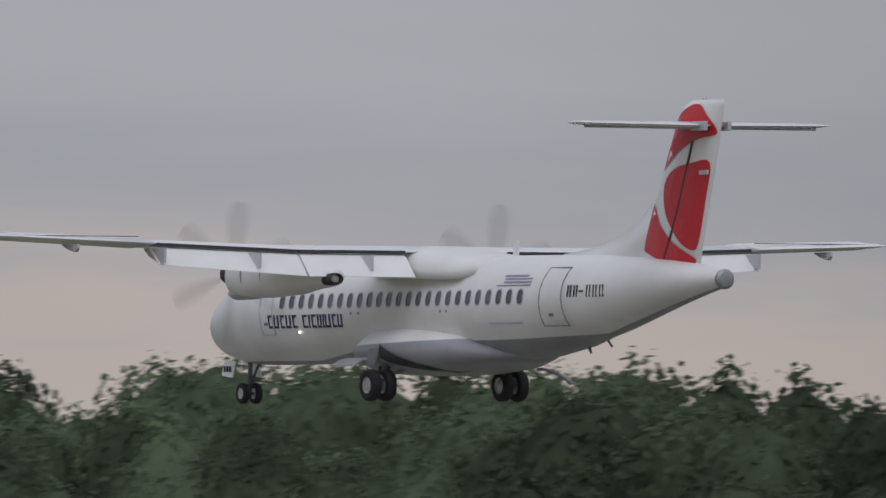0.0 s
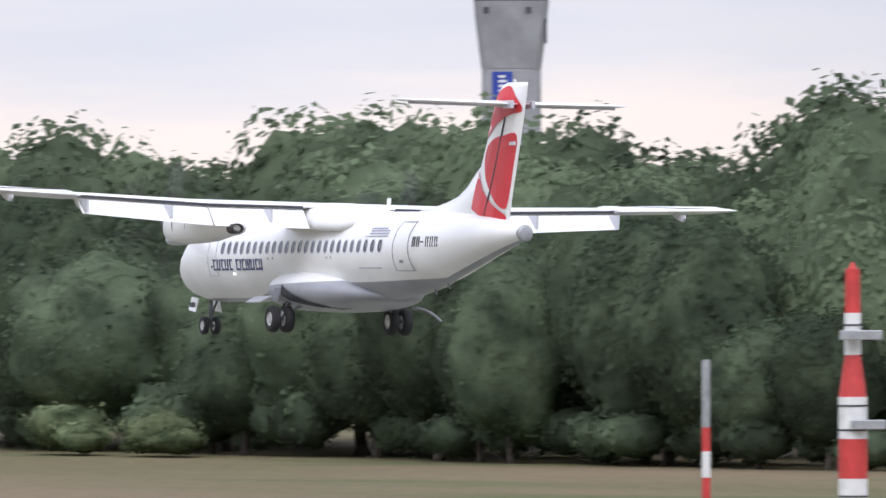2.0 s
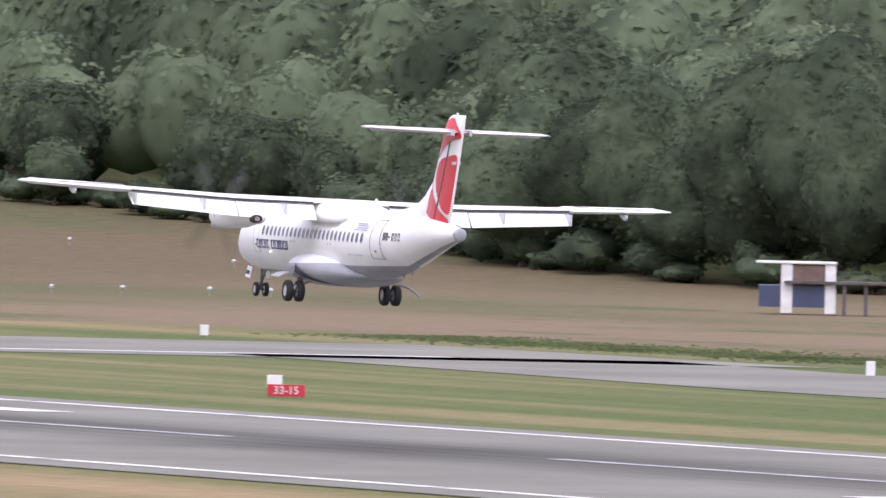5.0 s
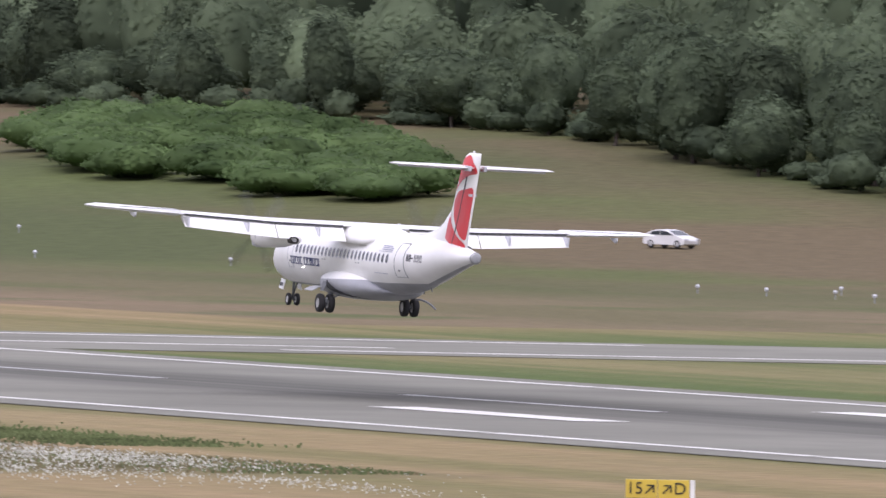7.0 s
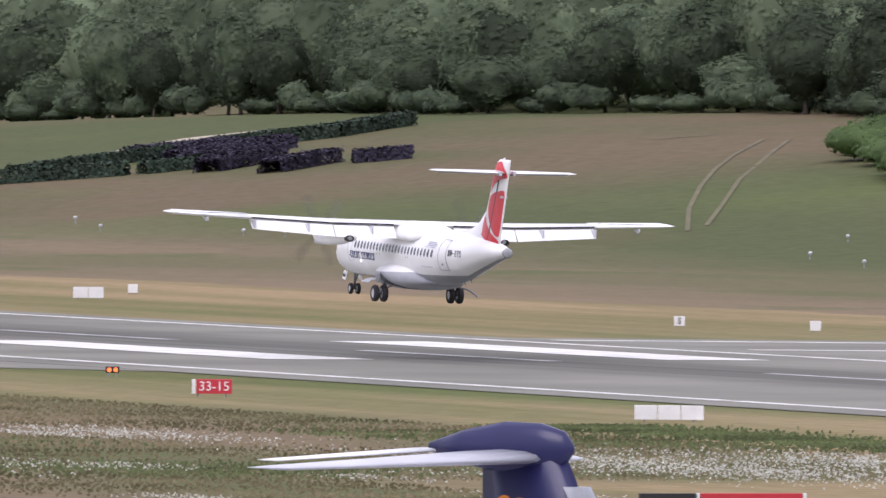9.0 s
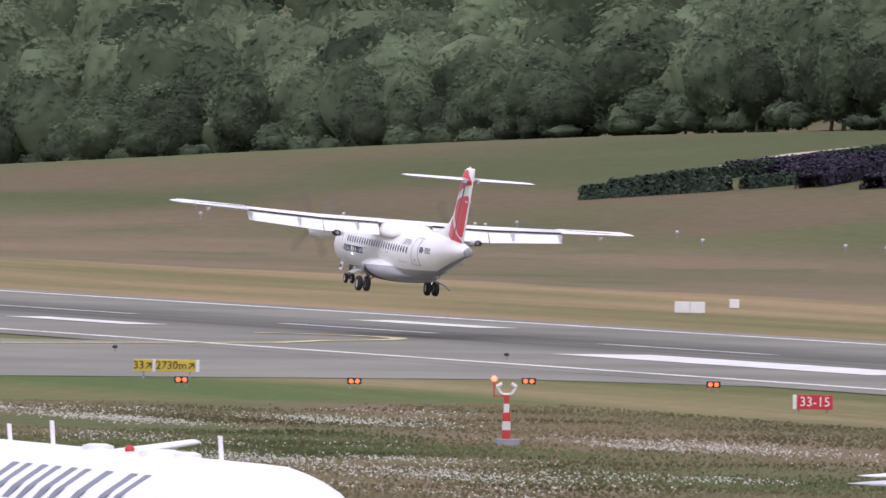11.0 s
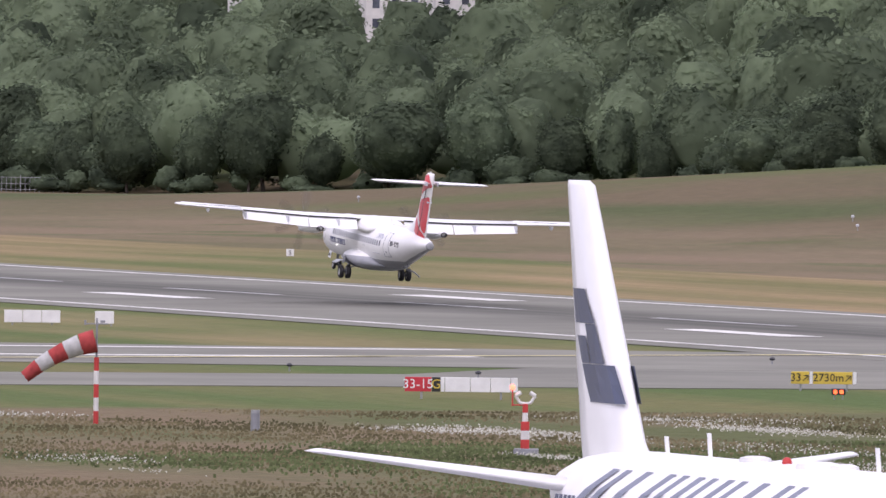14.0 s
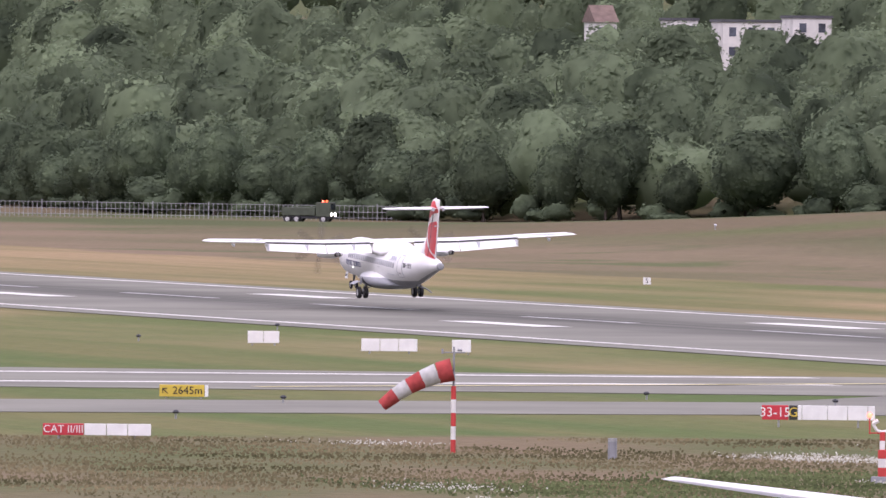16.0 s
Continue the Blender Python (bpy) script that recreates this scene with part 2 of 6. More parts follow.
def lettering(name, text, size, mat, parent, m, label=""):
    cu = bpy.data.curves.new(name, "FONT")
    cu.body, cu.size, cu.extrude, cu.align_x, cu.align_y = text, size, 0.01, "CENTER", "CENTER"
    cu.resolution_u = 3
    tmp = bpy.data.objects.new(name, cu)
    scene.collection.objects.link(tmp)
    me = bpy.data.meshes.new_from_object(tmp.evaluated_get(bpy.context.evaluated_depsgraph_get()))
    bpy.data.objects.remove(tmp)
    me.materials.append(mat)
    ob = new(name, me)
    ob.parent, ob.matrix_basis = parent, m
    if label:
        ob["label"] = label
    return ob


def quads_mesh(name, centres, us, vs, mat, soft=None):
    """Many separate quads at once: centres and half-axes as arrays."""
    n = len(centres)
    co = np.empty((n, 4, 3))
    co[:, 0], co[:, 1], co[:, 2], co[:, 3] = centres - us - vs, centres + us - vs, centres + us + vs, centres - us + vs
    me = bpy.data.meshes.new(name)
    me.vertices.add(4 * n)
    me.vertices.foreach_set("co", co.ravel())
    me.loops.add(4 * n)
    me.loops.foreach_set("vertex_index", np.arange(4 * n, dtype=np.int32))
    me.polygons.add(n)
    me.polygons.foreach_set("loop_start", np.arange(0, 4 * n, 4, dtype=np.int32))
    me.update(calc_edges=True)
    if soft is not None:
        me.polygons.foreach_set("use_smooth", np.ones(n, dtype=bool))
        me.normals_split_custom_set_from_vertices(np.repeat(soft, 4, axis=0).tolist())
    me.materials.append(mat)
    return me


# ---- ground, runways ----
HILL = [(0, 0), (1090, 0), (1180, 2.2), (1240, 4.8), (1282, 7.2), (1320, 9.2), (1365, 10.3), (1430, 10.8), (1510, 10.8), (1600, 10.2), (1680, 9.0), (1740, 7.0), (1800, 4.9), (1860, 2.9), (1920, 1.3), (1990, 0.3), (2050, 0), (9000, 0)]


def smoothstep(u):
    u = min(1.0, max(0.0, u))
    return u * u * (3 - 2 * u)


def hill_top(y):
    for (a, ha), (b, hb) in zip(HILL, HILL[1:]):
        if a <= y < b:
            return ha + (hb - ha) * (y - a) / (b - a)
    return 0.0


def ground_z(x, y):
    """Flat airfield, a grassed mound across it, and wooded ground that rises behind."""
    crest = sum(hill_top(y + d) for d in (-30, -15, 0, 15, 30)) / 5
    z = crest * smoothstep((x - 405) / 165)
    back = max(0.0, x - edge_x(y) - 10)
    z += min(back, 400) * (0.004 + 0.055 * smoothstep((y / max(x, 1) - 1.95) / 0.6) + 0.035 * smoothstep((y / max(x, 1) - 3.2) / 0.6))
    # the land drops to a river plain beyond the wood at the near end
    z -= 60 * smoothstep((x - 660) / 900) * smoothstep((1.45 - y / max(x, 1)) / 0.15)
    z += 1.2 * smoothstep((172 - x) / 34) * smoothstep((535 - y) / 70)
    return z


def edge_x(y):
    """How far across the field the wood begins."""
    return 556 - 50 * smoothstep((y - 1880) / 160) + 4 * math.sin(y / 23.0)


def ground_material():
    m = bpy.data.materials.new("airfield_grass")
    m.use_nodes = True
    nt = m.node_tree
    b = nt.nodes["Principled BSDF"]
    b.inputs["Roughness"].default_value, b.inputs["Specular IOR Level"].default_value = 0.95, 0.1
    n, link = nt.nodes.new, nt.links.new
    geo, sep = n("ShaderNodeNewGeometry"), n("ShaderNodeSeparateXYZ")
    link(geo.outputs["Position"], sep.inputs[0])

    def cloud(scale, detail=4, stretch=(1, 1, 1)):
        mp, t = n("ShaderNodeMapping"), n("ShaderNodeTexNoise")
        mp.inputs["Scale"].default_value = stretch
        link(geo.outputs["Position"], mp.inputs[0])
        link(mp.outputs[0], t.inputs["Vector"])
        t.inputs["Scale"].default_value, t.inputs["Detail"].default_value = scale, detail
        return t.outputs[0]

    def ramp(fac, lo, hi, a=0.0, z=1.0):
        r = n("ShaderNodeMapRange")
        r.inputs[1].default_value, r.inputs[2].default_value, r.inputs[3].default_value, r.inputs[4].default_value = lo, hi, a, z
        link(fac, r.inputs[0])
        return r.outputs[0]

    def blend(fac, c0, c1):
        x = n("ShaderNodeMix")
        x.data_type = "RGBA"
        for sock, c in ((0, fac), (6, c0), (7, c1)):
            if isinstance(c, tuple):
                x.inputs[sock].default_value = (*c, 1)
            else:
                link(c, x.inputs[sock])
        return x.outputs[2]

    def math_(op, a, c):
        x = n("ShaderNodeMath")
        x.operation = op
        for sock, v in ((0, a), (1, c)):
            if isinstance(v, (int, float)):
                x.inputs[sock].default_value = v
            else:
                link(v, x.inputs[sock])
        return x.outputs[0]

    # mown strips run along the runway, so their noise is drawn out along y
    streak = cloud(0.09, 5, (1, 0.06, 1))
    patch = cloud(0.012, 4, (1, 0.35, 1))
    fine = cloud(0.7, 4)
    mown = blend(ramp(streak, 0.38, 0.62), (0.115, 0.125, 0.045), (0.245, 0.20, 0.105))
    mown = blend(ramp(patch, 0.50, 0.66), mown, (0.085, 0.125, 0.038))
    # greener between the runway and the taxiway behind it
    between = math_("MULTIPLY", ramp(sep.outputs[0], 310, 322), ramp(sep.outputs[1], 890, 935, 1, 0))
    mown = blend(math_("MULTIPLY", between, ramp(streak, 0.40, 0.66, 0.85, 0.25)), mown, (0.088, 0.122, 0.042))
    # drier straw before the near end of the runway and past the crossing
    dry = blend(ramp(streak, 0.36, 0.62), (0.165, 0.150, 0.065), (0.295, 0.215, 0.120))
    near_side = math_("MULTIPLY", ramp(sep.outputs[0], 280, 300, 1, 0), ramp(sep.outputs[1], 640, 710, 1, 0))
    past = math_("MULTIPLY", ramp(sep.outputs[0], 300, 320), ramp(sep.outputs[1], 900, 960))
    mown = blend(math_("MULTIPLY", math_("MAXIMUM", math_("MAXIMUM", near_side, past), math_("MULTIPLY", ramp(sep.outputs[0], 280, 300, 0.55, 0), ramp(sep.outputs[1], 930, 990))), ramp(patch, 0.50, 0.66, 0.9, 0.35)), mown, dry)
    tall = blend(ramp(cloud(0.02, 5, (1, 0.3, 1)), 0.4, 0.6), (0.135, 0.120, 0.064), (0.200, 0.150, 0.098))
    tall = blend(ramp(cloud(0.05, 4, (1, 0.5, 1)), 0.55, 0.7), tall, (0.100, 0.115, 0.048))
    hill = blend(ramp(cloud(0.014, 5, (1, 0.4, 1)), 0.44, 0.58), (0.080, 0.095, 0.039), (0.136, 0.106, 0.062))
    hill = blend(ramp(cloud(0.011, 3), 0.55, 0.72), hill, (0.095, 0.115, 0.042))
    meadow = blend(ramp(cloud(0.05, 5, (1, 0.4, 1)), 0.4, 0.62), (0.100, 0.112, 0.046), (0.172, 0.132, 0.080))
    x = math_("ADD", sep.outputs[0], ramp(cloud(0.03, 4, (1, 0.5, 1)), 0.3, 0.7, -4, 4))
    # where the tall grass behind the runway begins, nearer the runway towards the far end
    wob = math_("ADD", x, ramp(sep.outputs[1], 930, 936, -47, 0))
    verge = math_("ADD", sep.outputs[1], ramp(cloud(0.04, 4), 0.3, 0.7, -5, 5))
    meadow = blend(ramp(verge, 756, 762), meadow, blend(ramp(streak, 0.4, 0.65), (0.085, 0.125, 0.040), (0.15, 0.145, 0.06)))
    col = blend(math_("MAXIMUM", ramp(x, 243, 250), math_("MULTIPLY", ramp(sep.outputs[1], 594, 606, 1, 0), ramp(x, 206, 214))), meadow, mown)
    col = blend(ramp(wob, 378, 381), col, tall)
    col = blend(math_("MULTIPLY", ramp(x, 425, 455), ramp(sep.outputs[1], 1000, 1130)), col, hill)
    hsv = n("ShaderNodeHueSaturation")
    link(col, hsv.inputs["Color"])
    link(ramp(fine, 0.2, 0.8, 0.78, 1.22), hsv.inputs["Value"])
    link(hsv.outputs[0], b.inputs["Base Color"])
    bp = n("ShaderNodeBump")
    bp.inputs["Distance"].default_value = 0.25
    link(fine, bp.inputs["Height"])
    link(bp.outputs[0], b.inputs["Normal"])
    return m


def build_ground():
    xs = [-900, -300, -50, 60, 120, 138, 150, 162, 173, 200, 240, 270, 330, 380] + list(range(400, 600, 8)) + list(range(600, 1000, 40)) + [1100, 1400, 2000, 3200, 4800]
    ys = [-900, -300, 0, 200, 400, 460, 480, 500, 520, 540, 600, 800, 1000] + list(range(1050, 2160, 12)) + list(range(2200, 2800, 50)) + [3000, 3500, 4200, 4900]
    bm = bmesh.new()
    grid = [[bm.verts.new((x, y, ground_z(x, y))) for y in ys] for x in xs]
    for i in range(len(xs) - 1):
        for j in range(len(ys) - 1):
            bm.faces.new((grid[i][j], grid[i + 1][j], grid[i + 1][j + 1], grid[i][j + 1]))
    return solid("ground", bm, ground_material(), "mown and long airfield grass rising to a mound", "grass", kind="structure", smooth=True)


build_ground()


def strip(bm, pts, z, thick=0.03):
    """A thin laid slab with the plan outline pts."""
    plate(bm, [Vector((x, y, z)) for x, y in pts], (0, 0, -thick))


RW_N, RW_F = 276.0, 321.0  # edge lines of the runway


def runway_material():
    """Worn asphalt, darkened by tyre rubber in streaks either side of the centre line."""
    m = material("runway_asphalt", (0.194, 0.192, 0.160), 0.9, vary=0.12, grain=0.10, scale=0.05, spec=0.25)
    nt = m.node_tree
    n, link = nt.nodes.new, nt.links.new
    b = nt.nodes["Principled BSDF"]
    base = b.inputs["Base Color"].links[0].from_socket
    geo, sep = n("ShaderNodeNewGeometry"), n("ShaderNodeSeparateXYZ")
    link(geo.outputs["Position"], sep.inputs[0])

    def streaks(scale, stretch):
        mp, t = n("ShaderNodeMapping"), n("ShaderNodeTexNoise")
        mp.inputs["Scale"].default_value = stretch
        link(geo.outputs["Position"], mp.inputs[0])
        link(mp.outputs[0], t.inputs["Vector"])
        t.inputs["Scale"].default_value, t.inputs["Detail"].default_value = scale, 5
        return t.outputs[0]

    off = n("ShaderNodeMath")
    off.operation = "SUBTRACT"
    link(sep.outputs[0], off.inputs[0])
    off.inputs[1].default_value = 301.6
    dist = n("ShaderNodeMath")
    dist.operation = "ABSOLUTE"
    link(off.outputs[0], dist.inputs[0])
    band = n("ShaderNodeMapRange")
    band.interpolation_type = "SMOOTHSTEP"
    band.inputs[1].default_value, band.inputs[2].default_value, band.inputs[3].default_value, band.inputs[4].default_value = 2.5, 12.0, 0.92, 0.0
    link(dist.outputs[0], band.inputs[0])
    tone = n("ShaderNodeMapRange")
    tone.inputs[1].default_value, tone.inputs[2].default_value, tone.inputs[3].default_value, tone.inputs[4].default_value = 0.32, 0.66, 0.45, 1.0
    link(streaks(0.55, (1, 0.012, 1)), tone.inputs[0])
    mul = n("ShaderNodeMath")
    mul.operation = "MULTIPLY"
    link(band.outputs[0], mul.inputs[0])
    link(tone.outputs[0], mul.inputs[1])
    mix = n("ShaderNodeMix")
    mix.data_type = "RGBA"
    link(mul.outputs[0], mix.inputs[0])
    link(base, mix.inputs[6])
    mix.inputs[7].default_value = (0.063, 0.063, 0.053, 1)
    link(mix.outputs[2], b.inputs["Base Color"])
    return m


def build_runways():
    bm = bmesh.new()
    strip(bm, [(RW_N - 4, -700), (RW_F + 4, -700), (RW_F + 4, 3400), (RW_N - 4, 3400)], 0.06)
    rw = solid("runway", bm, runway_material(), "worn grey asphalt runway with tyre streaks", "runway", kind="structure")
    random.seed(5)
    for x in (RW_N, RW_F):
        y = 250
        while y < 2600:
            bm = bmesh.new()
            n = random.choice((34, 50, 22))
            strip(bm, [(x - 0.45, y), (x + 0.45, y), (x + 0.45, y + n), (x - 0.45, y + n)], 0.085, 0.01)
            part("edge_line", bm, LINE, rw)
            y += n + 0.9
    for y in range(405, 2400, 61):
        bm = bmesh.new()
        strip(bm, [(301.6, y), (302.4, y), (302.4, y + 30), (301.6, y + 30)], 0.088, 0.01)
        part("centre_dash", bm, FADED, rw)
    # touchdown bars and aiming marks, set out in pairs
    for y, w, ln in TOUCHDOWN:
        for x in (290.8, 312.4):
            bm = bmesh.new()
            strip(bm, [(x - w / 2, y), (x + w / 2, y), (x + w / 2, y + ln), (x - w / 2, y + ln)], 0.092, 0.01)
            part("touchdown_bar", bm, LINE, rw)
    # the crossing runway
    bm = bmesh.new()
    far, near = (lambda x: 938 - 0.375 * (x - 230)), (lambda x: 880 - 0.30 * (x - 210))
    strip(bm, [(-80, near(-80)), (RW_N - 4, near(RW_N)), (RW_N - 4, far(RW_N)), (-80, far(-80))], 0.05)
    strip(bm, [(RW_F + 4, near(RW_F)), (416, near(416)), (416, far(416)), (RW_F + 4, far(RW_F))], 0.05)
    cross = solid("crossing_runway", bm, ASPHALT_OLD, "grey asphalt crossing runway with white edge lines", "runway", kind="structure")
    for lane, mat in ((lambda x: 928 - 0.14 * (x - 210), LINE), (lambda x: 897.5 + 0.04 * (x - 210), LINE)):
        bm = bmesh.new()
        x0, x1 = 60, 255 if lane(0) > 930 else 250
        strip(bm, [(x0, lane(x0) - 1.3), (x1, lane(x1) - 1.3), (x1, lane(x1) + 1.3), (x0, lane(x0) + 1.3)], 0.07, 0.01)
        part("edge_line", bm, mat, cross)
    for x0, x1, f in ((325, 372, lambda x: far(x) - 7), (340, 400, lambda x: near(x) + 9), (326, 350, lambda x: near(x) + 22)):
        bm = bmesh.new()
        strip(bm, [(x0, f(x0) - 0.8), (x1, f(x1) - 0.8), (x1, f(x1) + 0.8), (x0, f(x0) + 0.8)], 0.07, 0.01)
        part("edge_line", bm, LINE, cross)
    # the yellowed lead-off curve
    bm = bmesh.new()
    curve = [(262 + 6 * t, 907 + 3 * t) for t in np.linspace(-8, 3.2, 6)] + [(281 + 13 * math.sin(a), 929 + 15 * (1 - math.cos(a)) - 6) for a in np.linspace(0.4, 2.4, 9)]
    left, right = [], []
    for i, (x, y) in enumerate(curve):
        a, b2 = Vector(curve[max(0, i - 1)]), Vector(curve[min(len(curve) - 1, i + 1)])
        d = (b2 - a).normalized()
        left.append((x - d.y * 0.5, y + d.x * 0.5))
        right.append((x + d.y * 0.5, y - d.x * 0.5))
    strip(bm, left + right[::-1], 0.10, 0.01)
    part("lead_off_line", bm, YELLOW_LINE, rw)
    # taxiways
    bm = bmesh.new()
    strip(bm, [(383, 200), (407, 200), (405, 760), (412, 830), (388, 835), (381, 760)], 0.05)
    tw = solid("taxiway", bm, ASPHALT_OLD, "pale asphalt taxiway behind the runway", "taxiway", kind="structure")
    for pts in ([(405.2, 560), (405.6, 560), (404.2, 765), (403.8, 765)], [(386.4, 620), (387.2, 620), (386.4, 708), (385.6, 708)]):
        bm = bmesh.new()
        strip(bm, pts, 0.07, 0.01)
        part("edge_line", bm, LINE, tw)
    bm = bmesh.new()
    strip(bm, [(60, 806), (RW_N - 12, 818), (RW_N - 4, 806), (RW_N - 4, 872), (244, 868), (232, 848), (60, 842)], 0.045)
    solid("taxiway", bm, ASPHALT_OLD, "grey asphalt taxiway leading onto the runway", "taxiway", kind="structure")


TOUCHDOWN = [(398, 3.0, 24), (544, 3.0, 24), (690, 2.6, 24), (836, 5.6, 53), (975, 2.6, 25), (1116, 2.6, 26), (1262, 2.6, 25), (1408, 2.6, 25)]
build_runways()

# apron under the parked airliners
bm = bmesh.new()
strip(bm, [(-60, 60), (138, 60), (138, 464), (-60, 464)], 1.26)
solid("apron", bm, CONCRETE, "grey concrete apron", "apron", kind="structure")


# ---- woods ----
# how high the tree tops stand, stretch by stretch along the wood's edge
TOPS = [(0, 15), (640, 15.0), (648, 15.0), (655, 16.0), (662, 17.1), (668, 16.6), (685, 16.4), (700, 17.1), (706, 16.6), (709, 13.9), (713, 14.0), (716, 16.2), (722, 16.4), (735, 17.9), (745, 18.3), (773, 18.1), (793, 18.5), (796, 22.2), (829, 22.2), (836, 18), (843, 18), (847, 20.8), (858, 20.8), (864, 21.6), (888, 21.8), (893, 18), (897, 18.2), (900, 20.2), (919, 20.5), (923, 18.8), (933, 21.4), (950, 22.2), (980, 23), (1050, 23), (1120, 24), (9000, 24)]


def top_z(x, y):
    """Height of the wood's outline where the line of sight over (x, y) crosses the edge, carried back to the tree."""
    q = 560.0 * y / x
    for (a, h), (b, g) in zip(TOPS, TOPS[1:]):
        if a <= q < b:
            return 15.6 + (h + (g - h) * (q - a) / (b - a) - 15.6) * x / 560.0
    return 20.0


def unit_ball(level):
    bm = bmesh.new()
    bmesh.ops.create_icosphere(bm, subdivisions=level, radius=1.0)
    v = np.array([p.co[:] for p in bm.verts])
    f = np.array([[p.index for p in q.verts] for q in bm.faces])
    bm.free()
    return v, f


BALLS = {k: unit_ball(k) for k in (2, 3)}


def crown(rng, h, r, n, tuft, base=0.02, boughs=30, level=2, low=0.0):
    """A billowing dome of boughs with leaf tufts all over it; z from the foot of the tree. Gives verts, triangles, quads, normals."""
    q = rng.normal(size=(boughs, 3))
    q[:, 2] = np.abs(q[:, 2]) * 1.1 - 0.45
    q /= np.linalg.norm(q, axis=1)[:, None]
    width, tall = rng.uniform(0.035, 0.11, boughs), rng.uniform(0.6, 1.15, boughs)
    axes, mid = np.array([r, r * rng.uniform(0.88, 1.12), h * (0.5 - base / 2)]), np.array([0, 0, h * (0.5 + base / 2)])

    def skin(d):
        # how far out the leaves reach in direction d: a dome, swollen where a bough ends
        swell = (tall * np.exp((d @ q.T - 1) / width)).max(axis=1)
        full = 1 + 0.10 * np.clip(-d[:, 2], 0, 1)
        return mid + d * axes * ((0.68 + 0.33 * swell) * full)[:, None]

    def facing(d):
        a = np.cross(d, np.array([0.31, 0.17, 0.93]))
        a /= np.linalg.norm(a, axis=1)[:, None]
        b = np.cross(d, a)
        p, e = skin(d), 0.06
        m = np.cross(skin(d + a * e) - p, skin(d + b * e) - p)
        m *= np.sign((m * d).sum(axis=1))[:, None]
        m /= np.linalg.norm(m, axis=1)[:, None] + 1e-9
        dome = d / axes
        return 0.55 * m + 0.65 * dome / np.linalg.norm(dome, axis=1)[:, None] + np.array([0, 0, 0.15])

    bv, bf = BALLS[level]
    cv, cn = mid + (skin(bv) - mid) * 0.95, facing(bv)
    d = rng.normal(size=(n, 3))
    d[:, 2] += 0.10
    if low:
        d[:, 2] = np.where(d[:, 2] < -0.1, -d[:, 2], d[:, 2])
    d /= np.linalg.norm(d, axis=1)[:, None]
    p = mid + (skin(d) - mid) * np.clip(rng.normal(1.0, 0.045, (n, 1)), 0.9, 1.16)
    p[:, 2] = np.maximum(p[:, 2], 0.05 * h * rng.random(n))
    face = facing(d)
    nrm = face + rng.normal(size=(n, 3)) * 0.5
    nrm /= np.linalg.norm(nrm, axis=1)[:, None]
    t = np.cross(nrm, rng.normal(size=(n, 3)))
    t /= np.linalg.norm(t, axis=1)[:, None]
    w = tuft * rng.uniform(0.4, 1.4, (n, 1))
    tu, tv = t * w, np.cross(nrm, t) * w * rng.uniform(0.5, 1.0, (n, 1))
    tn = np.repeat(face + 0.30 * nrm, 4, axis=0)
    tp = np.stack([p - tu - tv * 0.6, p + tu * 0.8 - tv, p + tu + tv * 0.7, p - tu * 0.7 + tv], 1).reshape(-1, 3)
    v = np.vstack([cv, tp])
    v[:, 2] *= h / v[:, 2].max()
    nn = np.vstack([cn, tn])
    nn /= np.linalg.norm(nn, axis=1)[:, None]
    return v, bf, np.arange(len(tp)).reshape(-1, 4) + len(cv), nn


def leaf_mesh(name, crowns, mat):
    """One mesh out of crowns as crown() gives them."""
    v = np.vstack([c[0] for c in crowns])
    nn = np.vstack([c[3] for c in crowns])
    at = np.cumsum([0] + [len(c[0]) for c in crowns])[:-1]
    tri = np.vstack([c[1] + o for c, o in zip(crowns, at)])
    quad = np.vstack([c[2] + o for c, o in zip(crowns, at)])
    me = bpy.data.meshes.new(name)
    me.vertices.add(len(v))
    me.vertices.foreach_set("co", v.ravel())
    idx = np.concatenate([tri.ravel(), quad.ravel()]).astype(np.int32)
    me.loops.add(len(idx))
    me.loops.foreach_set("vertex_index", idx)
    me.polygons.add(len(tri) + len(quad))
    me.polygons.foreach_set("loop_start", np.concatenate([np.arange(len(tri)) * 3, 3 * len(tri) + np.arange(len(quad)) * 4]).astype(np.int32))
    me.update(calc_edges=True)
    me.polygons.foreach_set("use_smooth", np.ones(len(me.polygons), dtype=bool))
    me.normals_split_custom_set_from_vertices(nn.tolist())
    me.materials.append(mat)
    return me


def trunk_mesh(rng, h):
    bm = bmesh.new()
    k = 7
    loops = []
    for u in (0, 0.03, 0.25, 0.5, 0.7):
        rr = h * 0.018 * (1.5 if u == 0 else 1 - u * 0.9)
        ox, oy = 0.25 * math.sin(u * 5 + h), 0.25 * math.cos(u * 4)
        loops.append([(ox + rr * math.cos(2 * math.pi * i / k), oy + rr * math.sin(2 * math.pi * i / k), h * u) for i in range(k)])
    rings(bm, loops)
    for _ in range(6):
        u, a = rng.uniform(0.28, 0.62), rng.uniform(0, 6.28)
        tube(bm, (0, 0, h * u), (h * 0.17 * math.cos(a), h * 0.17 * math.sin(a), h * (u + 0.17)), h * 0.007, h * 0.002, 5)
    return finish(bm, "trunk", BARK, True)


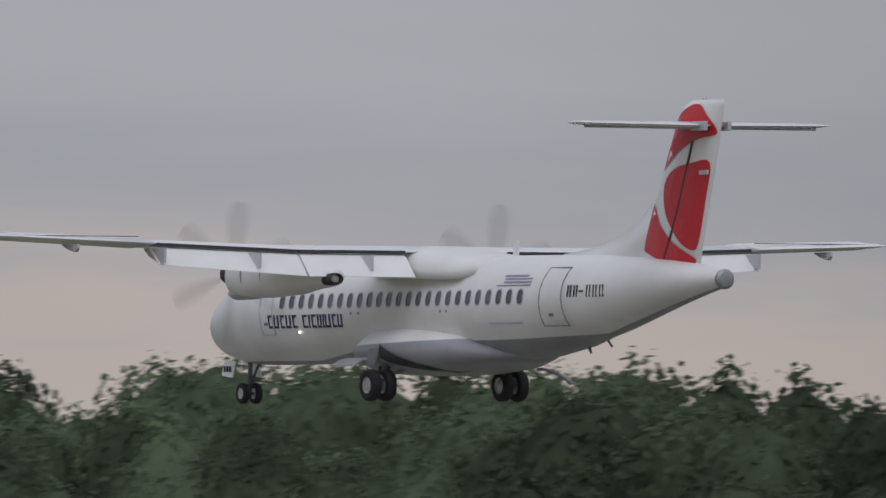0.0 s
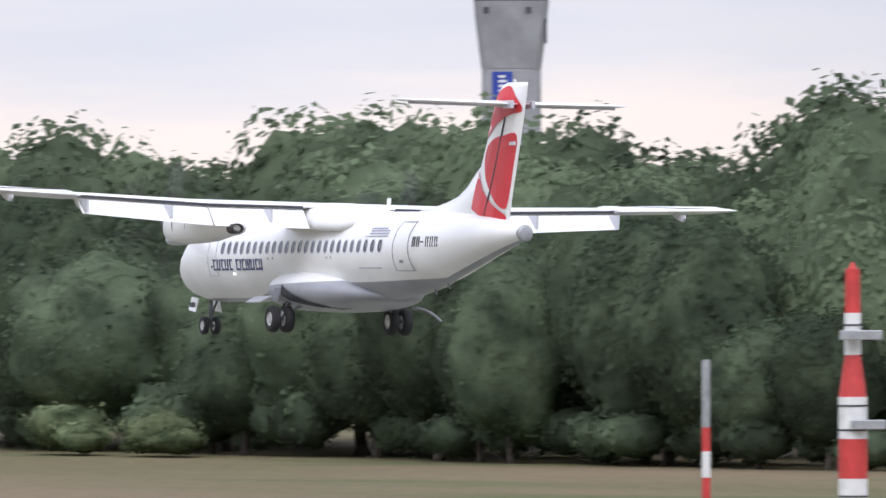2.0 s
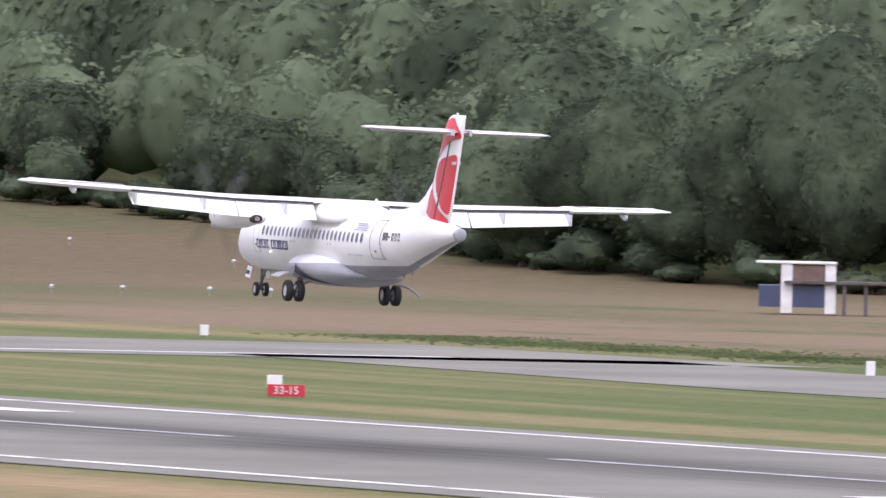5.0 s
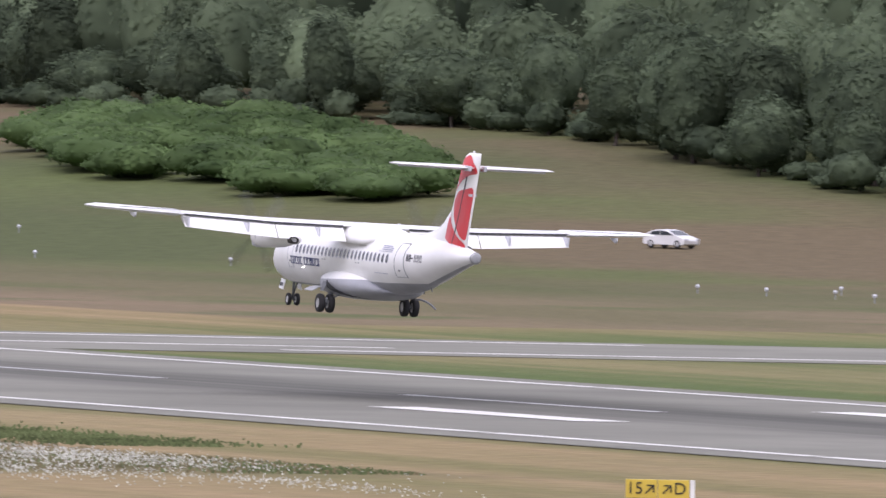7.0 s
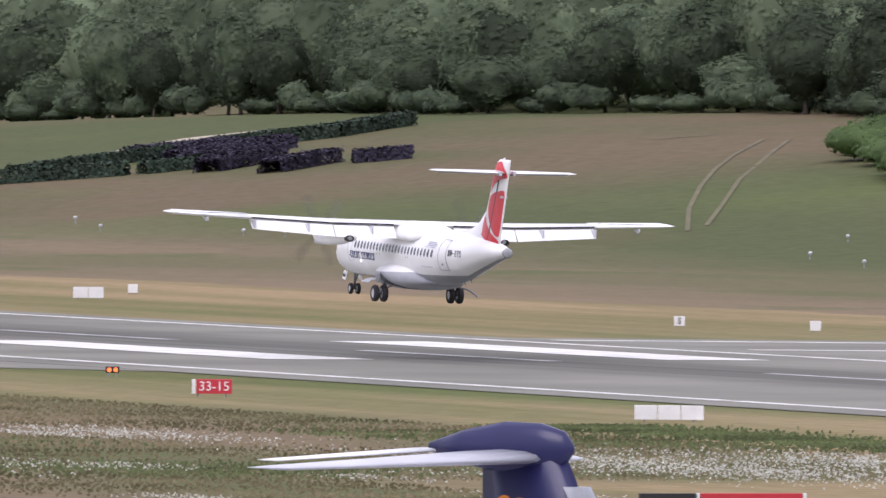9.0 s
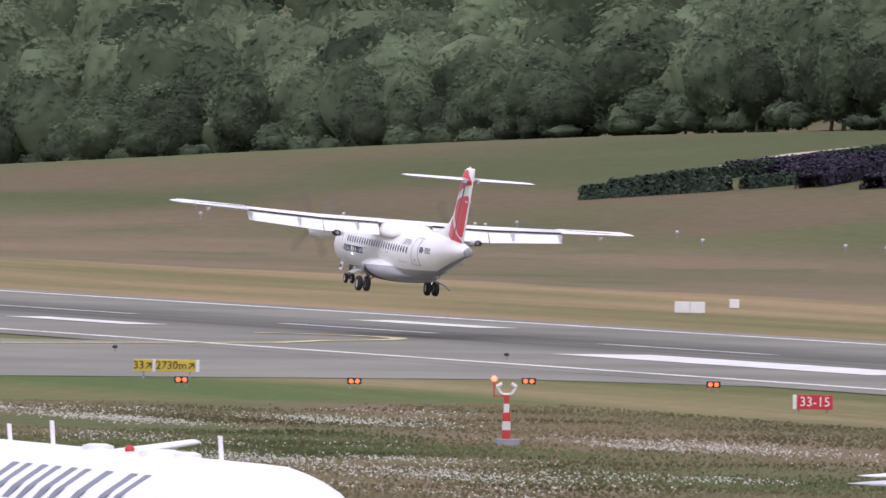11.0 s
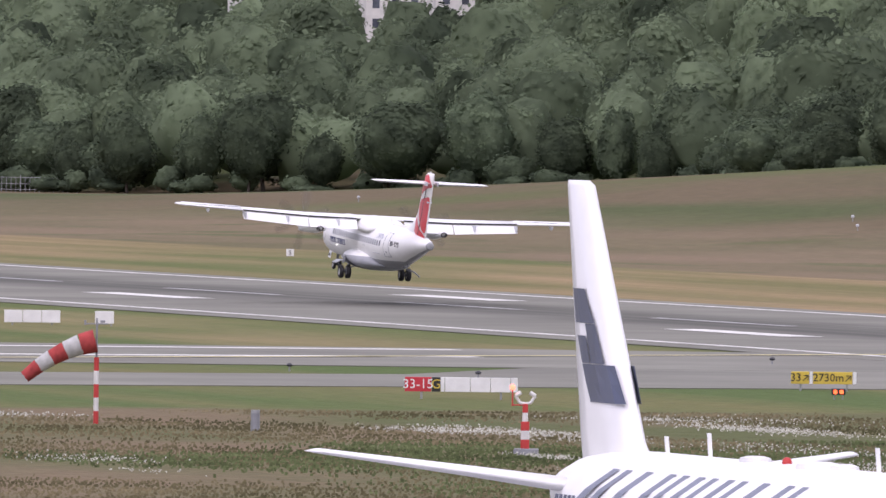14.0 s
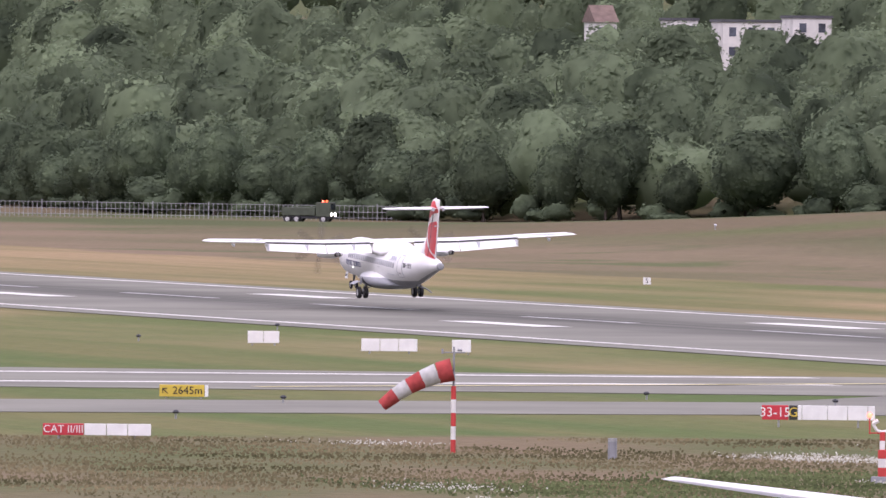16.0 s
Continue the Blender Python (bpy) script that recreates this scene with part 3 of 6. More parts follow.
def build_edge_trees():
    rng = np.random.default_rng(11)
    kinds = []
    for k in range(12):
        # the last four, for the far stretch, carry fewer and larger tufts
        c = crown(rng, 15.0, rng.uniform(4.2, 5.8), 3300 if k < 8 else 1500, 0.15 if k < 8 else 0.25, boughs=34 if k < 8 else 24, level=3 if k < 8 else 2)
        kinds.append((trunk_mesh(rng, 15.0), leaf_mesh("crown", [c], LEAF)))
    y, i = 600.0, 0
    while y < 2330 and i < 295:
        x = edge_x(y) + rng.uniform(-2.5, 6.0)
        g = ground_z(x, y)
        h = (top_z(x, y) - g) * rng.uniform(0.34, 0.86)
        if 1150 < y < 1900:
            h = rng.uniform(5.0, 11.5)
        elif y >= 1900:
            h = rng.uniform(5.0, 14.0)
        w = rng.uniform(0.9, 1.45) * max(h, 9.0) / 15
        t = new("tree")
        t.matrix_basis = pose(x, y, g - 0.1, 0, 0, rng.uniform(0, 360)) @ Matrix.Diagonal((w, w * rng.uniform(0.9, 1.1), h / 15, 1))
        tagged(t, "broadleaf tree in dark green summer leaf at the wood's edge", "tree", "trees along the wood's edge")
        for nm, me in zip(("trunk", "crown"), kinds[int(rng.integers(0, 8) if y < 1150 else rng.integers(8, 12))]):
            o = new(nm, me)
            o.parent = t
        y += rng.uniform(5.0, 8.0)
        i += 1


# distance behind the edge, first y, share of the outline's height, gap, leaf share
ROWS = [(8, 590, 0.74, 7.6, 0), (17, 590, 0.94, 7.0, 0), (28, 590, 1.0, 5.4, 0), (42, 1090, 1.0, 11.0, 1), (66, 1130, 1.0, 12.0, 1), (100, 1190, 1.0, 13.0, 1), (150, 1280, 1.0, 14.0, 1), (220, 1410, 1.0, 15.0, 1), (320, 1600, 1.0, 16.0, 1)]


def build_wood():
    rng = np.random.default_rng(23)
    near = [crown(rng, 16.0, rng.uniform(4.2, 5.8), 1100, 0.21, boughs=28, low=0.25) for _ in range(9)]
    far = [crown(rng, 16.0, rng.uniform(4.6, 6.6), 340, 0.33, boughs=20, low=0.40) for _ in range(9)]
    for row, (back, y, share, gap, away) in enumerate(ROWS):
        crowns = []
        while y < 4.5 * (506 + back):
            x = edge_x(y) + back + rng.uniform(-3, 3)
            g = ground_z(x, y)
            if y < 1080:
                h = (top_z(x, y) - g) * share * (rng.uniform(0.98, 1.04) if share == 1.0 else rng.uniform(0.88, 1.0))
            else:
                h = rng.uniform(11, 18) * (0.72 if row < 2 else 1.0) + 2.5 * noise.noise((y / 45.0, back * 0.3, 5))
            # lower growth in front of the far houses
            if 3.52 < y / x < 3.88 and back < 190:
                h = min(h, 15.6 + 0.0043 * math.hypot(x, y) - g)
            h = max(h, 4.0)
            kinds = far if away or y > 1150 else near
            v, tri, quad, nn = kinds[int(rng.integers(0, len(kinds)))]
            a, s = rng.uniform(0, 6.28), h / 16
            w = max(s, 0.75) * rng.uniform(0.9, 1.15)
            turn = np.array([[math.cos(a), math.sin(a), 0], [-math.sin(a), math.cos(a), 0], [0, 0, 1]])
            crowns.append((v @ (turn * np.array([w, w, s])) + (x, y, g), tri, quad, nn @ turn))
            y += gap * rng.uniform(0.75, 1.3)
        tagged(new("woodland", leaf_mesh("woodland", crowns, LEAF_FAR)), "dense dark green deciduous wood on rising ground", "woods", kind="stuff")


build_edge_trees()
build_wood()


def leafy_mass(name, spots, tuft, per, mat, label, category, seed, kind=""):
    """One dense mass of shrubs: spots are (x, y, radius, height)."""
    rng = np.random.default_rng(seed)
    crowns = []
    for x, y, r, h in spots:
        v, tri, quad, nn = crown(rng, h, r, per, tuft, 0.0, 16, 2)
        crowns.append((v + (x, y, ground_z(x, y) - 0.1), tri, quad, nn))
    return tagged(new(name, leaf_mesh(name, crowns, mat)), label, category, kind=kind)


def build_thickets():
    rng = np.random.default_rng(4)
    # an oval thicket on the mound
    spots = []
    while len(spots) < 125:
        a, q = rng.uniform(0, 6.28), math.sqrt(rng.random())
        # long axis runs down the slope towards the field's near end
        u, v = 56 * q * math.cos(a), 13 * q * math.sin(a)
        x, y = 521 + v * 0.97 + u * 0.18, 1316 + u - v * 0.2
        spots.append((x, y, rng.uniform(2.6, 4.2), rng.uniform(2.0, 3.5)))
    leafy_mass("thicket", spots, 0.17, 420, LEAF_BUSH, "oval thicket of bright green shrubs on the mound", "shrubs", 7, "stuff")
    for x, y in ((549, 896), (549.5, 886)):
        leafy_mass("elder_bush", [(x, y, 2.8, 3.4), (x + 1.5, y + 3, 2.2, 2.6), (x - 0.6, y - 3, 2.0, 2.2)], 0.10, 900, LEAF_PALE, "pale blossoming elder bush before the wood", "bush", int(y))
    # undergrowth that closes the wood's edge down to the grass
    under = []
    y = 600.0
    while y < 2330:
        x = edge_x(y) + rng.uniform(-2.5, 1.5)
        under.append((x, y, rng.uniform(1.6, 3.0), rng.uniform(2.6, 5.2) if y < 1050 else rng.uniform(1.4, 3.8)))
        y += rng.uniform(3.2, 6.4)
    # a second, taller line of saplings under the near stretch's crowns
    y = 600.0
    while y < 1060:
        under.append((edge_x(y) + rng.uniform(7, 11), y, rng.uniform(2.4, 3.4), rng.uniform(5.0, 8.0)))
        y += rng.uniform(3.0, 4.6)
    leafy_mass("undergrowth", under, 0.20, 230, LEAF, "dark green undergrowth along the wood's edge", "shrubs", 77, "stuff")
    # clipped hedges laid out as a figure on the slope: two ends, width, height
    HEDGES = [("green", (472, 1449), (483, 1441), 1.6, 1.1), ("green", (484, 1440), (490, 1441), 1.6, 1.0), ("green", (478, 1458), (500, 1474), 1.6, 1.0), ("green", (503, 1477), (517, 1484), 1.8, 1.1), ("green", (517, 1484), (531, 1503), 1.6, 1.1),
              ("purple", (494, 1472), (504, 1475), 3.0, 1.1), ("purple", (496, 1465), (507, 1467), 3.0, 1.1), ("purple", (492, 1455), (502, 1459), 3.0, 1.1), ("purple", (489, 1444), (500, 1450), 2.6, 1.1), ("purple", (487, 1431), (494, 1439), 2.4, 1.1), ("purple", (488, 1417), (497, 1427), 2.2, 1.1), ("purple", (497, 1421), (502, 1420), 1.8, 1.0)]
    for k, (tone, a, b, w, h) in enumerate(HEDGES):
        a, b = Vector(a), Vector(b)
        n = int((b - a).length * (w + 2 * h) * 75)
        u = rng.random(n)
        d = (b - a).normalized()
        side = Vector((-d.y, d.x))
        face = rng.integers(0, 4, n)
        across = np.where(face == 0, -0.5, np.where(face == 1, 0.5, rng.uniform(-0.5, 0.5, n))) * w + rng.normal(0, 0.12, n)
        up = np.where(face >= 2, 1.0, rng.random(n)) * h + rng.normal(0, 0.1, n)
        px, py = a.x + (b.x - a.x) * u + side.x * across, a.y + (b.y - a.y) * u + side.y * across
        pz = np.array([ground_z(i, j) for i, j in zip(px, py)]) + up
        nr = np.stack([np.where(face < 2, np.sign(across) * side.x, 0), np.where(face < 2, np.sign(across) * side.y, 0), np.where(face >= 2, 1.0, 0.1)], 1) + rng.normal(0, 0.3, (n, 3))
        nr /= np.linalg.norm(nr, axis=1)[:, None]
        t = np.cross(nr, rng.normal(size=(n, 3)))
        t /= np.linalg.norm(t, axis=1)[:, None]
        wq = 0.11 * rng.uniform(0.6, 1.3, (n, 1))
        me = quads_mesh("hedge", np.stack([px, py, pz], 1), t * wq, np.cross(nr, t) * wq, LEAF_PURPLE if tone == "purple" else LEAF_HEDGE)
        tagged(new("hedge", me), "low clipped dark %s hedge on the mound" % ("copper-purple" if tone == "purple" else "green"), "hedge", "hedges on the mound")
    # pale gravel path beside the hedges and worn tracks on the slope
    TRACK = "faint pale wheel track in the grass"
    for nm, pts, w, mat, lab in (("gravel_path", [(500.5, 1495), (507, 1504), (514.2, 1513.7), (524, 1519.8)], 3.0, SAND, "pale gravel path along the hedges"),
                                 ("worn_track", [(470, 1265), (482, 1297), (494.4, 1327.6), (504, 1350), (513.6, 1371.2), (525.6, 1396.1)], 0.4, STRAW, TRACK),
                                 ("worn_track", [(474.2, 1272), (486, 1300), (499, 1331), (517, 1371), (526, 1391)], 0.4, STRAW, TRACK),
                                 ("worn_track", [(522.1, 1414.9), (525, 1415), (527.7, 1415)], 0.9, STRAW, TRACK)):
        bm = bmesh.new()
        rows_ = []
        for i, (x, y) in enumerate(pts):
            a, b = Vector(pts[max(0, i - 1)]), Vector(pts[min(len(pts) - 1, i + 1)])
            d = (b - a).normalized()
            rows_.append([bm.verts.new((x + s * d.y * w / 2, y - s * d.x * w / 2, ground_z(x + s * d.y * w / 2, y - s * d.x * w / 2) + 0.06)) for s in (-1, 1)])
        for p, q in zip(rows_, rows_[1:]):
            bm.faces.new((p[0], p[1], q[1], q[0]))
        solid(nm, bm, mat, lab, "path", kind="structure")


build_thickets()


def build_meadow():
    """Long grass and white umbels between the apron and the runway, and the ragged edge of the tall grass behind it."""
    rng = np.random.default_rng(31)

    def scatter(n, x0, x1, y0, y1, thresh, scale, seed):
        out = []
        while len(out) < n:
            x, y = rng.uniform(x0, x1), rng.uniform(y0, y1)
            if x > 210 and y < 600:
                continue
            if noise.noise((x * scale, y * scale * 0.45, seed)) > thresh + rng.normal(0, 0.11):
                out.append((x, y))
        return np.array(out)

    def upright(name, pts, hgt, wid, mat, label, lift=0.0):
        n = len(pts)
        h = hgt * rng.uniform(0.5, 1.3, n)
        a = rng.uniform(-0.9, 0.9, n) + 2.8 + math.pi
        c = np.stack([pts[:, 0], pts[:, 1], np.array([ground_z(x, y) for x, y in pts]) + lift + h / 2], 1)
        w = wid * rng.uniform(0.6, 1.4, n)
        u = np.stack([np.cos(a) * w, np.sin(a) * w, np.zeros(n)], 1)
        v = np.stack([rng.normal(0, 0.12, n) * h, rng.normal(0, 0.12, n) * h, h / 2], 1)
        return tagged(new(name, quads_mesh(name, c, u, v, mat, np.tile((-0.1, -0.3, 0.95), (n, 1)))), label, "grass", kind="stuff")

    upright("long_grass", scatter(52000, 150, 246, 520, 757, -0.2, 0.05, 3.0), 0.09, 0.045, GRASS_BLADE, "rough long meadow grass, brown and green")
    upright("weed_clumps", np.vstack([scatter(16000, 165, 246, 540, 700, 0.22, 0.055, 9.0), np.stack([251 + rng.normal(0, 2.2, 5000), rng.uniform(640, 690, 5000)], 1)]), 0.11, 0.05, LEAF_WEED, "dark green weed clumps in the meadow")
    # umbels stand in drifts: oval patches, dense in the middle
    drifts = []
    for x, y, sx, sy, n in ((228, 612, 3.5, 14, 2600), (238, 616, 2.5, 9, 1300), (241, 624, 1.5, 8, 500), (212, 716, 1.2, 7, 700), (199, 710, 1.2, 6, 600), (222, 714, 1.5, 6, 500), (197, 645, 2, 6, 500), (224, 668, 2.0, 8, 700), (197, 620, 2, 8, 700), (196, 711, 1, 4, 300)):
        drifts.append(np.stack([x + rng.normal(0, sx, n), y + rng.normal(0, sy, n)], 1))
    while len(drifts) < 62:
        x, y = rng.uniform(160, 236), rng.uniform(520, 740)
        n = int(rng.uniform(30, 170))
        sx, sy = rng.uniform(0.6, 2.2), rng.uniform(1.5, 5.0)
        drifts.append(np.stack([x + rng.normal(0, sx, n), y + rng.normal(0, sy, n)], 1))
    upright("wildflowers", np.vstack(drifts), 0.055, 0.026, FLOWER, "drifts of white umbels in the meadow", 0.16)
    edge = rng.uniform(640, 900, 18000)
    upright("grass_fringe", np.stack([429 + rng.normal(0, 3.2, 18000), edge], 1), 0.07, 0.12, LEAF_WEED, "green fringe of tall grass")


build_meadow()


# ---- the landing turboprop: nose along +y, wheels' foot at the origin ----
# y, half-width, top, bottom
FUSELAGE = [(12.80, 0.02, 2.12, 2.06), (12.70, 0.24, 2.36, 1.84), (12.45, 0.48, 2.62, 1.60), (12.05, 0.74, 2.90, 1.37), (11.5, 0.96, 3.12, 1.22), (10.95, 1.12, 3.36, 1.13), (10.4, 1.25, 3.62, 1.08),
            (9.6, 1.36, 3.80, 1.05), (8.6, 1.42, 3.86, 1.05), (6, 1.43, 3.87, 1.05), (2, 1.43, 3.87, 1.05), (-2, 1.43, 3.87, 1.05), (-4.2, 1.43, 3.87, 1.06), (-5.6, 1.40, 3.86, 1.14),
            (-7.2, 1.31, 3.85, 1.36), (-9, 1.13, 3.82, 1.72), (-10.8, 0.90, 3.76, 2.12), (-12.4, 0.66, 3.65, 2.47), (-13.6, 0.46, 3.51, 2.71), (-14.4, 0.31, 3.38, 2.85), (-14.62, 0.28, 3.33, 2.89)]


def body_at(y):
    for a, b in zip(FUSELAGE, FUSELAGE[1:]):
        if b[0] <= y <= a[0]:
            u = (a[0] - y) / (a[0] - b[0])
            return [p + (q - p) * u for p, q in zip(a[1:], b[1:])]
    return FUSELAGE[-1][1:]


def skin_point(y, z, off=0.0, side=-1):
    """A point on the fuselage's side at height z, lifted by off."""
    hw, top, bot = body_at(y)
    c, r = (top + bot) / 2, (top - bot) / 2
    s = max(-0.98, min(0.98, (z - c) / r))
    return Vector((side * (hw * math.sqrt(1 - s * s) + off), y, z))


def skin_patch(bm, outline, off, side, depth=0.02):
    """An outline in (y, z) laid on the fuselage's side."""
    top = [bm.verts.new(skin_point(y, z, off, side)) for y, z in outline]
    low = [bm.verts.new(skin_point(y, z, off - depth, side)) for y, z in outline]
    n = len(top)
    bm.faces.new(top)
    for i in range(n):
        bm.faces.new((top[i], low[i], low[(i + 1) % n], top[(i + 1) % n]))


def fuselage_shell(lower):
    """The body above or below the paint line."""
    bm = bmesh.new()
    k = 18
    rows_ = []
    for y, hw, top, bot in FUSELAGE:
        c, r = (top + bot) / 2, (top - bot) / 2
        zl = min(top - 0.02, max(bot + 0.02, 1.60 + 0.22 * smoothstep((-4 - y) / 9) - 0.45 * smoothstep((y - 1) / 4)))
        a0 = math.asin(max(-1, min(1, (zl - c) / r)))
        lo, hi = (-math.pi - a0, a0) if lower else (a0, math.pi - a0)
        rows_.append([bm.verts.new((hw * math.cos(lo + (hi - lo) * i / k), y, c + r * math.sin(lo + (hi - lo) * i / k))) for i in range(k + 1)])
    for a, b in zip(rows_, rows_[1:]):
        for i in range(k):
            bm.faces.new((a[i], a[i + 1], b[i + 1], b[i]))
    return bm


def aerofoil(y_le, chord, z, x, thick=0.15, droop=0.0):
    """A closed wing section at span station x."""
    pts = []
    for u, t in ((0, 0), (0.03, 0.45), (0.12, 0.85), (0.3, 1.0), (0.6, 0.75), (0.85, 0.32), (1.0, 0.05)):
        pts.append((u, t * 0.62))
    low = [(u, -t * 0.6) for u, t in pts[1:]][::-1]
    return [(x, y_le - u * chord, z + t * chord * thick - droop * u) for u, t in pts + low]


def surface(bm, stations):
    rings(bm, [aerofoil(*s) for s in stations])


def wheel(parent, x, y, z, r, w):
    t = new("wheel")
    t.parent = parent
    t.matrix_basis = pose(x, y, z)
    bm = bmesh.new()
    prof = [(0.52, -0.42), (0.80, -0.5), (0.95, -0.40), (1.0, -0.18), (1.0, 0.18), (0.95, 0.40), (0.80, 0.5), (0.52, 0.42)]
    rings(bm, [[(w * b, r * a * math.cos(q), r * a * math.sin(q)) for q in np.linspace(0, 2 * math.pi, 25)[:-1]] for a, b in prof], cap=False)
    part("tyre", bm, RUBBER, t, smooth=True)
    bm = bmesh.new()
    rings(bm, [[(w * b, r * a * math.cos(q), r * a * math.sin(q)) for q in np.linspace(0, 2 * math.pi, 19)[:-1]] for a, b in ((0.2, -0.40), (0.42, -0.30), (0.53, -0.42), (0.53, 0.42), (0.42, 0.30), (0.2, 0.40))])
    part("rim", bm, HUB, t, "light alloy wheel rim")
    return t


def wing_line(x):
    """Leading edge y, chord and height of the wing at span station |x|."""
    a = abs(x)
    if a < 4.9:
        return 1.62, 2.62, 4.0
    u = (a - 4.9) / (13.52 - 4.9)
    return 1.62 - 0.40 * u, 2.62 - 1.05 * u, 4.0 + 0.30 * u


# gear pod: y, half-width, top, bottom
POD = ((2.9, 0.9, 1.5, 1.10), (2.5, 1.55, 1.75, 0.88), (1.6, 1.90, 2.0, 0.72), (0.2, 2.0, 2.06, 0.68), (-1.4, 1.92, 2.0, 0.70), (-2.8, 1.65, 1.85, 0.80), (-4.0, 1.15, 1.55, 0.98), (-4.7, 0.6, 1.3, 1.10))


def pod_point(y, z, side, off):
    """A point on the gear pod's flank."""
    ys = [p[0] for p in POD][::-1]
    w, zt, zb = (float(np.interp(y, ys, [p[k] for p in POD][::-1])) for k in (1, 2, 3))
    q = max(-0.97, min(0.97, (z - (zt + zb) / 2) / ((zt - zb) / 2)))
    sin_q = abs(q) ** (1 / 0.85)
    return Vector((side * (w * math.sqrt(1 - sin_q * sin_q) ** 0.75 + off), y, (zt + zb) / 2 + q * (zt - zb) / 2))


def build_turboprop():
    a = thing("airliner", pose(0, 0, 0), "white twin turboprop airliner with red tail, landing gear and flaps down", "aeroplane")
    part("fuselage", fuselage_shell(False), WHITE, a, "glossy white fuselage", True)
    part("belly", fuselage_shell(True), GREY, a, "grey-painted belly", True)
    bm = bmesh.new()
    rings(bm, [[(rr * math.cos(q), y, 3.11 + rr * math.sin(q)) for q in np.linspace(0, 2 * math.pi, 17)[:-1]] for y, rr in ((-14.60, 0.26), (-14.70, 0.27), (-14.76, 0.20), (-14.78, 0.08))])
    part("tail_cone_cap", bm, GALV, a, "dull metal exhaust cap")
    # wing root fairing over the cabin
    bm = bmesh.new()
    loops = []
    for y, w, h, lo in ((2.9, 0.3, 0.02, 3.80), (2.2, 1.15, 0.20, 3.45), (1.2, 1.50, 0.33, 3.30), (-0.6, 1.52, 0.30, 3.28), (-1.8, 1.46, 0.14, 3.24), (-2.7, 1.38, 0.05, 3.24), (-3.3, 1.1, 0.015, 3.4)):
        top = 3.86 + h
        loops.append([(w * cx, y, lo + (top - lo) * cz) for cx, cz in ((-1, 0), (-1.0, 0.35), (-0.86, 0.75), (-0.5, 0.95), (0, 1), (0.5, 0.95), (0.86, 0.75), (1.0, 0.35), (1, 0))])
    rings(bm, loops)
    part("wing_root_fairing", bm, WHITE, a, smooth=True)
    # wings, each with flaps, aileron, hinge fairings and de-icing boot
    for s in (-1, 1):
        def st(x, dy=0.0, part_chord=1.0, dz=0.0):
            y, c, z = wing_line(x)
            return (y + dy, c * part_chord, z + dz, s * x)
        bm = bmesh.new()
        surface(bm, [st(0.2, 0, 0.74), st(1.6, 0, 0.74), st(4.9, 0, 0.74), st(9.3, 0, 0.74)])
        part("wing_inner", bm, WHITE, a, smooth=True)
        bm = bmesh.new()
        surface(bm, [st(9.3), st(11.5), st(13.1), (*st(13.1)[:1], 1.60, 4.29, s * 13.15)])
        part("wing_outer", bm, WHITE, a, smooth=True)
        bm = bmesh.new()
        surface(bm, [(1.13, 1.55, 4.29, s * 13.14, 0.13), (1.0, 1.32, 4.30, s * 13.50, 0.10), (0.75, 0.9, 4.31, s * 13.66, 0.05)])
        part("wing_tip", bm, WHITE, a, smooth=True)
        for x0, x1 in ((1.62, 4.86), (4.92, 9.25)):
            bm = bmesh.new()
            for_ = []
            for x in (x0, x1):
                y, c, z = wing_line(x)
                y_, c_ = y - c * 0.765, c * 0.34
                for_.append([(s * x, y_ - u * c_ * 0.80 + 0.05, z - 0.10 - u * c_ * 0.66 + t * c_) for u, t in ((0, 0), (0.06, 0.075), (0.25, 0.12), (0.6, 0.08), (1.0, 0.012), (1.0, -0.01), (0.5, -0.035), (0.12, -0.06))])
            rings(bm, for_)
            part("flap", bm, WHITE, a, "lowered white flap")
            # near-black strip set in the slot for the shade between wing and flap
            bm = bmesh.new()
            y, c, z = wing_line(x0)
            y1, c1, z1 = wing_line(x1)
            rings(bm, [[(s * x, yy - cc * 0.735, zz + 0.03), (s * x, yy - cc * 0.80, zz + 0.03), (s * x, yy - cc * 0.80, zz - 0.055), (s * x, yy - cc * 0.735, zz - 0.055)] for x, yy, cc, zz in ((x0, y, c, z), (x1, y1, c1, z1))])
            part("flap_slot_shade", bm, SEAM, a, "near-black strip for the shade in the flap slot")
        for x in (2.9, 6.3, 9.15, 11.6):
            y, c, z = wing_line(x)
            bm = bmesh.new()
            big = 1.0 if x < 10 else 0.6
            rings(bm, [[(s * x + w * q, y - c * 0.55 - d, z - 0.12 - h) for q, h in ((-1, 0), (-0.7, g * big), (0.7, g * big), (1, 0))] for d, w, g in ((0, 0.03, 0.05), (0.35, 0.09, 0.22), (0.75, 0.09, 0.36), (1.15 if x < 10 else 0.9, 0.04, 0.40 if x < 10 else 0.2))])
            part("hinge_fairing", bm, PALE, a)
        y, c, z = wing_line(11.3)
        bm = bmesh.new()
        box(bm, s * 9.5 - 0.0, s * 13.0, y - c * 0.745, y - c * 0.725, z + 0.105, z + 0.125)
        part("aileron_gap", bm, SEAM, a)
        # engine nacelle, jet pipe, spinner
        x = s * 4.05
        nac = new("engine")
        nac.parent = a
        bm = bmesh.new()
        loops = []
